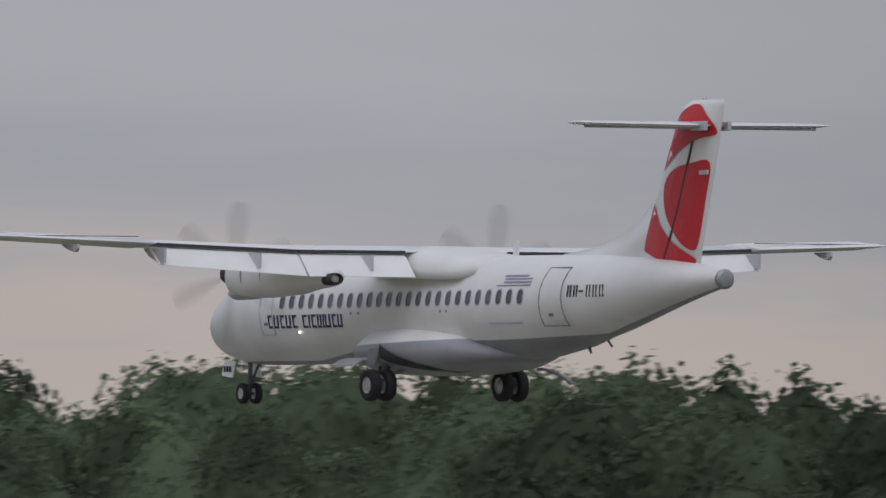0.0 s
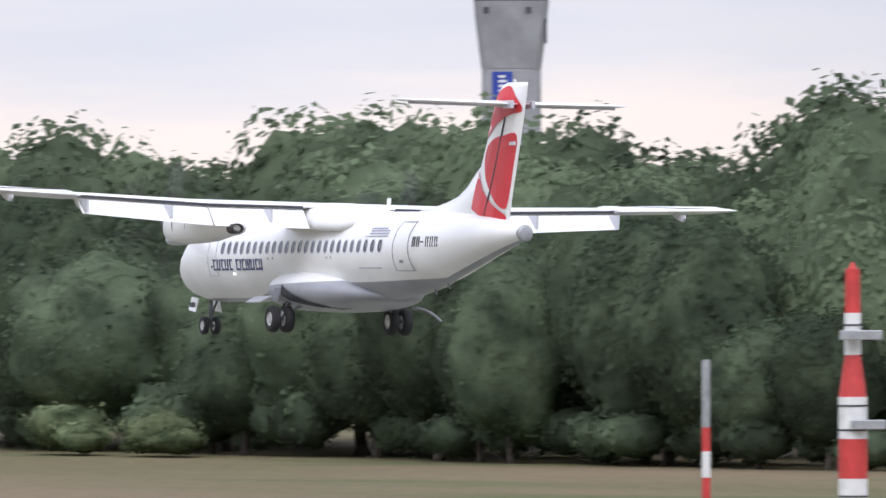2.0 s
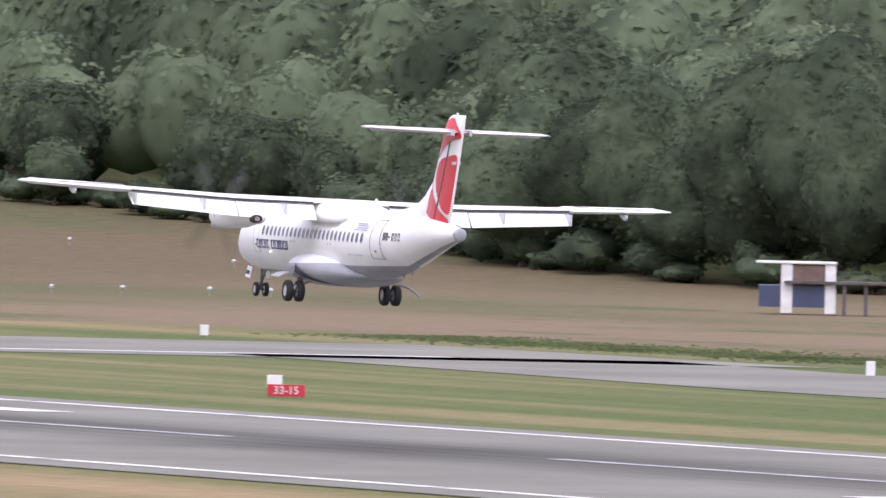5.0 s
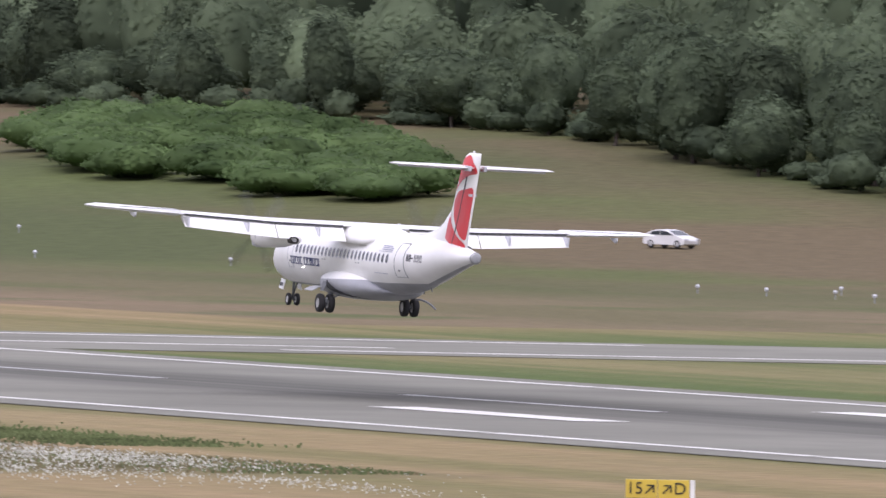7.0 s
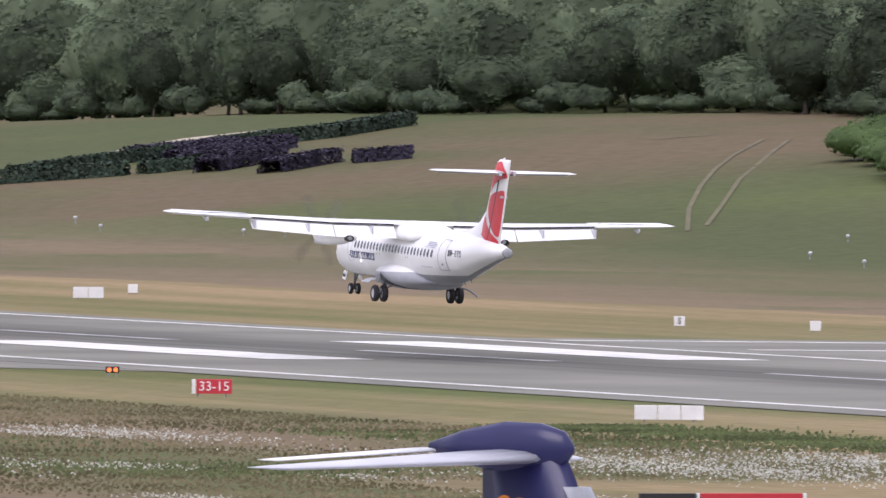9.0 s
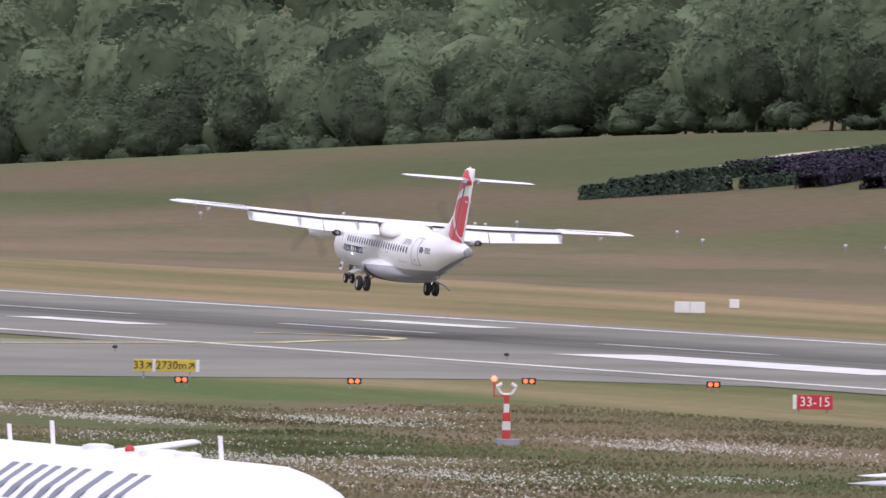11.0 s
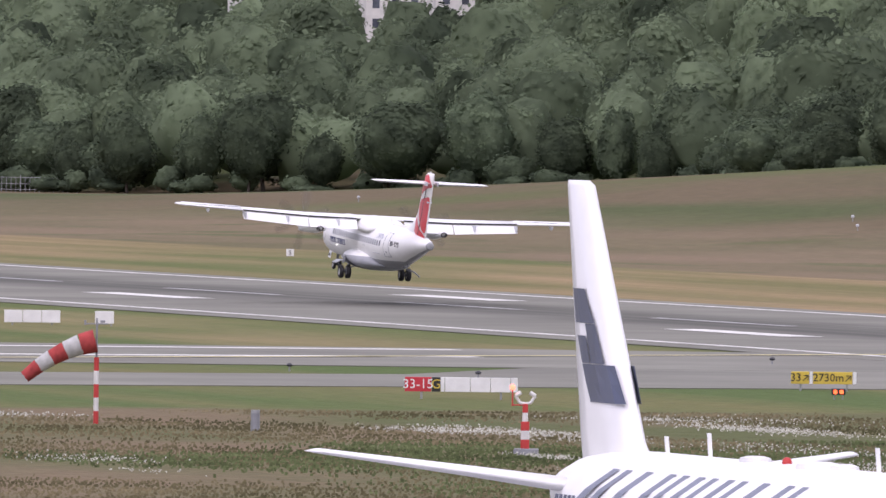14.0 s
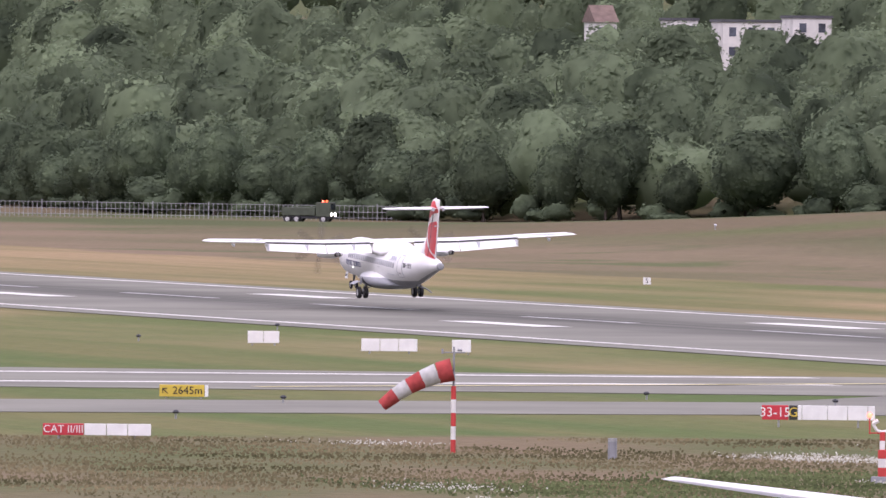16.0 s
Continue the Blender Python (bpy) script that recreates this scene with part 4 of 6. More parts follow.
        for y, w, zt, zb in ((4.55, 0.34, 3.72, 3.05), (4.3, 0.44, 3.82, 2.86), (3.6, 0.52, 3.95, 2.78), (2.4, 0.55, 4.10, 2.78), (1.0, 0.54, 4.08, 2.84), (0.0, 0.48, 3.86, 2.98), (-0.7, 0.40, 3.60, 3.04), (-1.15, 0.20, 3.46, 3.16)):
            c2, r2 = (zt + zb) / 2, (zt - zb) / 2
            loops.append([(x + w * math.copysign(abs(math.cos(q)) ** 0.8, math.cos(q)), y, c2 + r2 * math.copysign(abs(math.sin(q)) ** 0.8, math.sin(q))) for q in np.linspace(0, 2 * math.pi, 25)[:-1]])
        rings(bm, loops)
        part("cowling", bm, WHITE, nac, smooth=True)
        bm = bmesh.new()
        rings(bm, [[(x + s * 0.12 + rr * math.cos(q), y, 3.24 + 0.8 * rr * math.sin(q)) for q in np.linspace(0, 2 * math.pi, 15)[:-1]] for y, rr in ((-0.5, 0.20), (-0.95, 0.22), (-1.30, 0.20), (-1.24, 0.16), (-1.1, 0.14))])
        part("jet_pipe", bm, SOOT, nac, "sooted dark exhaust pipe", True)
        bm = bmesh.new()
        rings(bm, [[(x + w * math.cos(q), y, 2.92 + 0.17 * g * math.sin(q)) for q in np.linspace(0, 2 * math.pi, 15)[:-1]] for y, w, g in ((4.5, 0.26, 0.8), (4.35, 0.33, 1.1), (3.4, 0.32, 1.0), (2.2, 0.10, 0.3))])
        part("oil_cooler_scoop", bm, PALE, nac, smooth=True)
        for yy in (3.3, 2.2):
            bm = bmesh.new()
            rings(bm, [[(x + 0.562 * math.cos(q), yy + d, 3.44 + 0.68 * math.sin(q)) for q in np.linspace(math.pi * 0.75, math.pi * 1.3, 9)] + [(x + 0.50 * math.cos(q), yy + d, 3.44 + 0.62 * math.sin(q)) for q in np.linspace(math.pi * 1.3, math.pi * 0.75, 9)] for d in (-0.012, 0.012)])
            part("cowl_seam", bm, SEAL, nac)
        prop = new("propeller")
        prop.parent = a
        prop.matrix_basis = pose(x, 4.72, 3.45)
        PROPS.append(prop)
        bm = bmesh.new()
        rings(bm, [[(rr * math.cos(q), y, rr * math.sin(q)) for q in np.linspace(0, 2 * math.pi, 21)[:-1]] for y, rr in ((-0.18, 0.30), (0.0, 0.31), (0.25, 0.26), (0.45, 0.15), (0.55, 0.02))])
        part("spinner", bm, SEAM, prop, "dark spinner", True)
        for b in range(6):
            bm = bmesh.new()
            loops = []
            for rr, w, tw in ((0.28, 0.08, 55), (0.6, 0.19, 42), (1.1, 0.26, 30), (1.6, 0.27, 24), (1.88, 0.22, 20), (1.965, 0.10, 18)):
                ca, sa = math.cos(radians(tw)), math.sin(radians(tw))
                loops.append([(u * w * ca - t * sa, -u * w * sa - t * ca, rr) for u, t in ((-1, 0), (0, 0.02), (1, 0), (0, -0.02))])
            rings(bm, loops)
            bmesh.ops.rotate(bm, verts=bm.verts, cent=(0, 0, 0), matrix=Matrix.Rotation(b * math.pi / 3, 3, "Y"))
            part("blade", bm, BLADE, prop)
    # fin with rounded dorsal fillet, rudder seam, livery
    def fin_loop(z, le, te, th):
        ch = le - te
        return [(0, le, z), (th * 0.8, le - ch * 0.12, z), (th, le - ch * 0.35, z), (th * 0.75, le - ch * 0.7, z), (0.015, te, z), (-0.015, te, z), (-th * 0.75, le - ch * 0.7, z), (-th, le - ch * 0.35, z), (-th * 0.8, le - ch * 0.12, z)]
    bm = bmesh.new()
    rings(bm, [fin_loop(*q) for q in FIN])
    part("fin", bm, WHITE, a, smooth=True)
    bm = bmesh.new()
    rings(bm, [[(w, y, 3.45), (w * 0.7, y, 3.45 + (h - 3.45) * 0.6), (0, y, h), (-w * 0.7, y, 3.45 + (h - 3.45) * 0.6), (-w, y, 3.45)] for y, w, h in ((-6.2, 0.03, 3.88), (-7.4, 0.07, 3.98), (-8.4, 0.10, 4.12), (-9.3, 0.14, 4.30), (-10.0, 0.17, 4.58), (-10.7, 0.19, 5.02), (-11.2, 0.18, 5.3))])
    part("dorsal_fillet", bm, WHITE, a, smooth=True)
    for s in (-1, 1):
        for nm, pts in LIVERY:
            bm = bmesh.new()
            out = smooth_outline(pts, 4)
            vs = [bm.verts.new((s * (fin_half(y, z) + 0.024), y, z)) for y, z in out]
            edges = [bm.edges.new((vs[i], vs[(i + 1) % len(vs)])) for i in range(len(vs))]
            bmesh.ops.triangle_fill(bm, use_beauty=True, use_dissolve=False, edges=edges)
            bmesh.ops.subdivide_edges(bm, edges=[e for e in bm.edges if e.calc_length() > 0.5], cuts=2, use_grid_fill=True)
            for v in bm.verts:
                v.co.x = s * (fin_half(v.co.y, v.co.z) + 0.024)
            part("red_marking", bm, RED, a, "red painted tail marking")
        bm = bmesh.new()
        rings(bm, [[(s * (fin_half(y + d, z) + o), y + d, z) for d, o in ((-0.035, -0.05), (-0.035, 0.032), (0.035, 0.032), (0.035, -0.05))] for y, z in ((-13.24, 6.75), (-12.54, 5.0), (-11.80, 3.55))])
        part("rudder_seam", bm, SEAM, a, "dark rudder hinge line")
        bm = bmesh.new()
        rings(bm, [[(s * (fin_half(-13.9, 5.85) + 0.03) + s * o, y, z) for y, z in ((-13.42, 5.86), (-13.42, 5.96), (-13.95, 5.98), (-13.95, 5.86))] for o in (0, 0.05)])
        part("rudder_trim_arm", bm, PALE, a)
        # tailplane, elevator and horn
        bm = bmesh.new()
        surface(bm, [(-12.45, 1.66, 7.14, s * 0.05, 0.12), (-12.5, 1.60, 7.14, s * 0.6, 0.12), (-12.85, 1.06, 7.17, s * 3.60, 0.11), (-13.05, 0.78, 7.18, s * 3.81, 0.06)])
        part("tailplane", bm, WHITE, a, smooth=True)
        bm = bmesh.new()
        rings(bm, [[(s * x, y - 0.02, 7.14 + h), (s * x, y + 0.02, 7.14 + h), (s * x, y + 0.02, 7.14 - h), (s * x, y - 0.02, 7.14 - h)] for x, y, h in ((0.35, -13.5, 0.095), (3.5, -13.4, 0.085))])
        part("elevator_gap", bm, PALE, a)
        bm = bmesh.new()
        box(bm, min(s * 0.30, s * 0.42), max(s * 0.30, s * 0.42), -14.3, -13.6, 7.0, 7.24, 0.02)
        part("elevator_horn", bm, PALE, a)
    # main gear pods and gear
    bm = bmesh.new()
    loops = []
    for y, w, zt, zb in POD:
        c2, r2 = (zt + zb) / 2, (zt - zb) / 2
        loops.append([(w * math.copysign(abs(math.cos(q)) ** 0.75, math.cos(q)), y, c2 + r2 * math.copysign(abs(math.sin(q)) ** 0.85, math.sin(q))) for q in np.linspace(0, 2 * math.pi, 33)[:-1]])
    rings(bm, loops)
    upper, lower = bm, bm.copy()
    for part_bm, name, mat, keep_up, lab in ((upper, "gear_pod", WHITE, True, "white bulged gear pod"), (lower, "gear_pod_belly", GREY, False, "grey underside of the gear pod")):
        bmesh.ops.bisect_plane(part_bm, geom=part_bm.verts[:] + part_bm.edges[:] + part_bm.faces[:], plane_co=(0, 0, 1.56), plane_no=(0, 0.03, 1), clear_inner=keep_up, clear_outer=not keep_up)
        part(name, part_bm, mat, a, lab, True)
    for s in (-1, 1):
        gear = new("main_gear")
        gear.parent = a
        gear.matrix_basis = pose(0, 0.25, 0)
        bm = bmesh.new()
        tube(bm, (s * 1.55, 0.15, 1.15), (s * 2.02, 0.0, 0.46), 0.10, 0.085, 12)
        part("strut", bm, STEEL, gear)
        bm = bmesh.new()
        tube(bm, (s * 1.55, 0.75, 1.0), (s * 2.0, 0.05, 0.55), 0.05, 0.05, 8)
        tube(bm, (s * 1.35, -0.6, 0.95), (s * 1.95, -0.02, 0.58), 0.045, 0.045, 8)
        part("drag_brace", bm, STEEL, gear)
        bm = bmesh.new()
        tube(bm, (s * 1.72, 0, 0.43), (s * 2.36, 0, 0.43), 0.06, 0.06, 10)
        part("axle", bm, STEEL, gear)
        for x in (1.80, 2.27):
            wheel(gear, s * x, 0, 0.43, 0.43, 0.30)
        bm = bmesh.new()
        rings(bm, [[(s * (1.95 + 0.55 * u), y0, 1.18 - 0.20 * u + h) for u, h in ((0, 0), (0.5, 0.05), (1, 0), (1, -0.035), (0.5, 0.015), (0, -0.035))] for y0 in (1.75, 0.55)])
        part("gear_door", bm, PALE, gear, "open pale gear door")
        bm = bmesh.new()
        plate(bm, [Vector((s * 1.98, 0.62, 1.42)), Vector((s * 1.98, 0.05, 1.42)), Vector((s * 2.12, 0.1, 0.98)), Vector((s * 2.12, 0.6, 0.98))], (s * -0.05, 0, 0))
        part("leg_door", bm, SEAL, gear, "grey leg door")
        # near-black sheet laid on the flank, paints the shade of the open bay
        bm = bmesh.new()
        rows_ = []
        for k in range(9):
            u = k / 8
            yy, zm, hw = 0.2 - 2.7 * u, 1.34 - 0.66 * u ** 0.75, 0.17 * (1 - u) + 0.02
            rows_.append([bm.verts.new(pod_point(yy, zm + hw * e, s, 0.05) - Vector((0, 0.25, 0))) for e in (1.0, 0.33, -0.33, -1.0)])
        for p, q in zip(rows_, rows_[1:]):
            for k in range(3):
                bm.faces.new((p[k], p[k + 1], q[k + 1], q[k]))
        part("gear_bay_shade", bm, SEAM, gear, "near-black sheet for the shade of the gear bay")
        if s > 0:
            bm = bmesh.new()
            for k in range(5):
                tube(bm, (1.6 + 0.16 * k, -2.2 - 0.10 * k, 0.86 + 0.02 * k - 0.02 * k * k), (1.6 + 0.16 * (k + 1), -2.2 - 0.10 * (k + 1), 0.86 + 0.02 * (k + 1) - 0.02 * (k + 1) ** 2), 0.05, 0.05, 6)
            part("door_link", bm, SEAL, gear)
    nose = new("nose_gear")
    nose.parent = a
    nose.matrix_basis = pose(0, 0.38, 0)
    bm = bmesh.new()
    tube(bm, (0, 10.7, 1.25), (0, 10.78, 0.30), 0.07, 0.06, 12)
    part("strut", bm, STEEL, nose)
    bm = bmesh.new()
    tube(bm, (-0.24, 10.78, 0.29), (0.24, 10.78, 0.29), 0.04, 0.04, 8)
    tube(bm, (0, 10.2, 1.1), (0, 10.72, 0.55), 0.04, 0.04, 8)
    part("axle", bm, STEEL, nose)
    for x in (-0.2, 0.2):
        wheel(nose, x, 10.78, 0.29, 0.29, 0.18)
    for s in (-1, 1):
        bm = bmesh.new()
        plate(bm, [Vector((s * 0.34, 11.5, 1.22)), Vector((s * 0.34, 10.9, 1.16)), Vector((s * 0.44, 10.9, 0.72)), Vector((s * 0.44, 11.5, 0.78))], (s * 0.03, 0, 0))
        door = part("nose_gear_door", bm, WHITE, nose, "open white nose gear door")
        bm = bmesh.new()
        for k in range(3):
            box(bm, min(s * 0.425, s * 0.435) + s * 0.03, max(s * 0.425, s * 0.435) + s * 0.03, 11.0 + 0.15 * k, 11.1 + 0.15 * k, 0.88, 1.04)
        part("marking_bar", bm, SEAM, door)
    # cabin windows, doors, markings on both sides
    pane = None
    for s in (-1, 1):
        for i in range(25):
            yc = 6.75 - i * 0.54
            out = [(yc + 0.125 * math.copysign(abs(math.cos(q)) ** 0.7, math.cos(q)), 2.74 + 0.19 * math.copysign(abs(math.sin(q)) ** 0.75, math.sin(q))) for q in np.linspace(0, 2 * math.pi, 15)[:-1]]
            bm = bmesh.new()
            skin_patch(bm, [(yc + (y - yc) * 1.28, 2.74 + (z - 2.74) * 1.22) for y, z in out], 0.006, s)
            win = part("cabin_window", bm, PALE, a)
            bm = bmesh.new()
            skin_patch(bm, out, 0.012, s)
            part("pane", bm, PANE, win)
        for y0, y1, z0, z1 in ((-7.15, -8.15, 1.95, 3.50), (8.0, 7.3, 1.85, 3.45)):
            bm = bmesh.new()
            n = 10
            for e in range(4):
                for q in range(n):
                    u0, u1 = q / n, (q + 1) / n
                    p0, p1 = (((y0, z0 + (z1 - z0) * u0), (y0, z0 + (z1 - z0) * u1)), ((y1, z0 + (z1 - z0) * u0), (y1, z0 + (z1 - z0) * u1)), ((y0 + (y1 - y0) * u0, z0), (y0 + (y1 - y0) * u1, z0)), ((y0 + (y1 - y0) * u0, z1), (y0 + (y1 - y0) * u1, z1)))[e]
                    w = 0.011
                    if e < 2:
                        skin_patch(bm, [(p0[0] - w, p0[1]), (p0[0] + w, p0[1]), (p1[0] + w, p1[1]), (p1[0] - w, p1[1])], 0.009, s)
                    else:
                        skin_patch(bm, [(p0[0], p0[1] - w), (p0[0], p0[1] + w), (p1[0], p1[1] + w), (p1[0], p1[1] - w)], 0.009, s)
            door = part("door_outline", bm, SEAL if y0 < 0 else PALE, a)
            bm = bmesh.new()
            ym = (y0 + y1) / 2
            skin_patch(bm, [(ym + 0.12, z0 + 0.25), (ym - 0.05, z0 + 0.25), (ym - 0.05, z0 + 0.33), (ym + 0.12, z0 + 0.33)], 0.014, s)
            part("door_handle", bm, SEAL, door)
        # the airline's name as plain strokes, the registration as plain bars
        y = 7.55
        for k, w in enumerate((0.26, 0.26, 0.25, 0.27, 0.26, 0, 0.28, 0.07, 0.26, 0.22, 0.07, 0.28, 0.24, 0.25)):
            if w:
                bm = bmesh.new()
                d = 0.10
                if w < 0.1 or k % 2:
                    skin_patch(bm, [(y + d / 2, 2.02), (y - d / 2 + 0.03, 2.02), (y - d / 2, 2.38), (y + d / 2 - 0.03, 2.38)], 0.012, s)
                    if w > 0.1:
                        skin_patch(bm, [(y - 0.02, 2.02), (y - w + 0.04, 2.02), (y - w + 0.04, 2.085), (y - 0.02, 2.085)], 0.0125, s)
                        skin_patch(bm, [(y - w + 0.09, 2.09), (y - w + 0.02, 2.09), (y - w + 0.02, 2.38), (y - w + 0.09, 2.38)], 0.0128, s)
                else:
                    skin_patch(bm, [(y, 2.02), (y - 0.07, 2.02), (y - 0.07, 2.38), (y, 2.38)], 0.012, s)
                    skin_patch(bm, [(y - 0.08, 2.315), (y - w + 0.03, 2.315), (y - w + 0.03, 2.38), (y - 0.08, 2.38)], 0.0122, s)
                    skin_patch(bm, [(y - 0.08, 2.02), (y - w + 0.03, 2.02), (y - w + 0.03, 2.085), (y - 0.08, 2.085)], 0.0124, s)
                part("title_stroke", bm, NAVY, a, "navy title lettering")
            y -= w * 1.12 + 0.055 if w else 0.22
        # six small characters, each as two slim bars
        for k in range(6):
            y0 = -8.42 - 0.285 * k
            bm = bmesh.new()
            if k == 2:
                skin_patch(bm, [(y0 + 0.02, 2.83), (y0 - 0.16, 2.83), (y0 - 0.16, 2.88), (y0 + 0.02, 2.88)], 0.012, s)
            else:
                for d in (0.0, 0.125):
                    skin_patch(bm, [(y0 - d, 2.70), (y0 - d - 0.05, 2.70), (y0 - d - 0.05, 3.02), (y0 - d, 3.02)], 0.012, s)
            part("registration_bar", bm, SEAM, a)
        for z0, z1, ya, yb in ((3.28, 3.325, -5.1, -6.3), (3.20, 3.24, -5.2, -6.6), (3.12, 3.155, -5.2, -6.6), (3.04, 3.06, -4.9, -6.6)):
            bm = bmesh.new()
            skin_patch(bm, [(ya, z0), ((ya + yb) / 2, z0), (yb, z0), (yb, z1), ((ya + yb) / 2, z1), (ya, z1)], 0.012, s)
            part("small_print_bar", bm, PRINT, a)
        bm = bmesh.new()
        skin_patch(bm, [(-4.6, 2.02), (-5.4, 2.02), (-6.2, 2.02), (-6.2, 2.07), (-5.4, 2.07), (-4.6, 2.07)], 0.012, s)
        part("small_print_bar", bm, PALE, a)
        # flight deck glazing
        for pts in ([(10.95, 3.08), (10.45, 3.02), (10.35, 3.42), (10.62, 3.46)], [(10.38, 3.01), (9.85, 3.02), (9.88, 3.42), (10.28, 3.43)]):
            bm = bmesh.new()
            skin_patch(bm, pts, 0.02, s)
            part("cockpit_window", bm, GLASS_DARK, a)
        for yy in (2.9, 2.5, -2.0, -2.35):
            bm = bmesh.new()
            skin_patch(bm, [(yy, 2.36), (yy - 0.06, 2.36), (yy - 0.06, 2.42), (yy, 2.42)], 0.012, s)
            part("vent_mark", bm, SEAL, a)
    # antenna, beacon, small lamp, static drain
    bm = bmesh.new()
    rings(bm, [[(w, -3.6 + d, z), (0, -3.45 + d, z), (-w, -3.6 + d, z), (0, -3.8 + d, z)] for z, w, d in ((3.82, 0.03, 0), (4.3, 0.015, -0.05))])
    part("blade_antenna", bm, WHITE, a)
    bm = bmesh.new()
    bmesh.ops.create_uvsphere(bm, u_segments=10, v_segments=6, radius=0.024, matrix=Matrix.Translation(skin_point(5.9, 1.90, 0.02, -1)))
    part("beacon", bm, LAMP_W, a, "lit white lamp", True)
    bm = bmesh.new()
    bmesh.ops.create_uvsphere(bm, u_segments=10, v_segments=6, radius=0.06, matrix=Matrix.Translation((0, -13.6, 7.86)))
    part("tail_beacon", bm, STRIPE_WHITE, a, "white tail beacon", True)
    bm = bmesh.new()
    tube(bm, (0.1, -8.4, 1.56), (0.1, -8.6, 1.40), 0.03, 0.03, 8)
    tube(bm, (0.1, -7.4, 1.38), (0.1, -7.5, 1.24), 0.05, 0.03, 8)
    part("drain_mast", bm, SEAL, a)
    return a


# height, leading edge, trailing edge, half thickness
FIN = [(3.2, -10.12, -13.32, 0.22), (4.34, -10.58, -13.62, 0.20), (5.72, -11.36, -14.06, 0.175), (6.95, -12.02, -14.43, 0.15), (7.42, -12.28, -14.56, 0.135), (7.68, -12.56, -14.60, 0.10), (7.82, -13.0, -14.62, 0.05)]


def fin_half(y, z):
    for a, b in zip(FIN, FIN[1:]):
        if a[0] <= z <= b[0] or b is FIN[-1]:
            u = min(1.0, max(0.0, (z - a[0]) / (b[0] - a[0])))
            le, te, th = (a[i] + (b[i] - a[i]) * u for i in (1, 2, 3))
            break
    q = min(1.0, max(0.0, (le - y) / (le - te)))
    knots = ((0, 0), (0.12, 0.8), (0.35, 1.0), (0.7, 0.75), (1.0, 0.08))
    for (p, h), (p2, h2) in zip(knots, knots[1:]):
        if p <= q <= p2:
            return th * (h + (h2 - h) * (q - p) / (p2 - p))
    return 0.0


LIVERY = [("cap", [(-13.44, 7.72), (-13.92, 7.41), (-14.36, 6.94), (-13.6, 6.81), (-12.69, 6.54), (-11.92, 6.13), (-11.62, 6.0), (-12.05, 6.78), (-12.53, 7.46)]),
          ("leaf", [(-14.0, 6.17), (-13.18, 6.17), (-12.42, 6.05), (-11.94, 5.79), (-11.79, 5.34), (-12.02, 4.71), (-12.6, 4.11), (-13.14, 3.88), (-13.4, 4.08), (-13.74, 5.12)]),
          ("foot", [(-11.22, 5.15), (-10.84, 4.6), (-10.64, 4.05), (-11.09, 3.8), (-11.98, 3.59), (-13.02, 3.46), (-13.28, 3.63), (-12.79, 3.86), (-12.15, 4.17), (-11.57, 4.67)])]
PROPS = []
airliner = build_turboprop()


# ---- the airfield's things ----
def striped_post(name, x, y, bands, r0, r1, label, category, k=14, group=""):
    """A round post painted in bands: (from, to, colour), each a part."""
    t = thing(name, pose(x, y, ground_z(x, y)), label, category, group)
    h = bands[-1][1]
    for z0, z1, mat in bands:
        bm = bmesh.new()
        f = lambda z: r0 + (r1 - r0) * z / h
        tube(bm, (0, 0, z0), (0, 0, z1), f(z0), f(z1), k)
        part("band", bm, mat, t)
    return t


def glide_mast():
    t = thing("antenna_mast", pose(440, 650, 0), "red and white banded antenna mast with grey side arms", "mast")
    for z0, z1, r0, r1, mat in ((0, 1.0, 0.66, 0.66, STRIPE_WHITE), (1.0, 2.8, 0.66, 0.66, STRIPE_WHITE), (2.8, 4.6, 0.66, 0.66, STRIPE_RED), (4.6, 6.5, 0.66, 0.66, STRIPE_WHITE), (6.5, 8.4, 0.64, 0.36, STRIPE_RED), (8.4, 10.3, 0.38, 0.38, STRIPE_WHITE), (10.3, 12.3, 0.36, 0.33, STRIPE_RED), (12.3, 12.6, 0.2, 0.05, STRIPE_RED)):
        bm = bmesh.new()
        tube(bm, (0, 0, z0), (0, 0, z1), r0, r1, 20)
        part("band", bm, mat, t)
    for z, r in ((5.0, 0.67), (6.1, 0.67), (9.75, 0.39), (2.0, 0.67)):
        bm = bmesh.new()
        tube(bm, (0, 0, z - 0.04), (0, 0, z + 0.04), r + 0.02, r + 0.02, 20)
        part("clamp_ring", bm, SEAM, t)
    for z, a, b in ((9.3, -0.6, 1.35), (5.25, -0.1, 1.5)):
        bm = bmesh.new()
        box(bm, a, b, -1.0, -0.55, z - 0.22, z + 0.22, 0.04)
        ob = part("antenna_arm", bm, GALV, t, "grey box antenna arm")
        ob.matrix_basis = pose(0, 0, 0, 0, 0, -34)


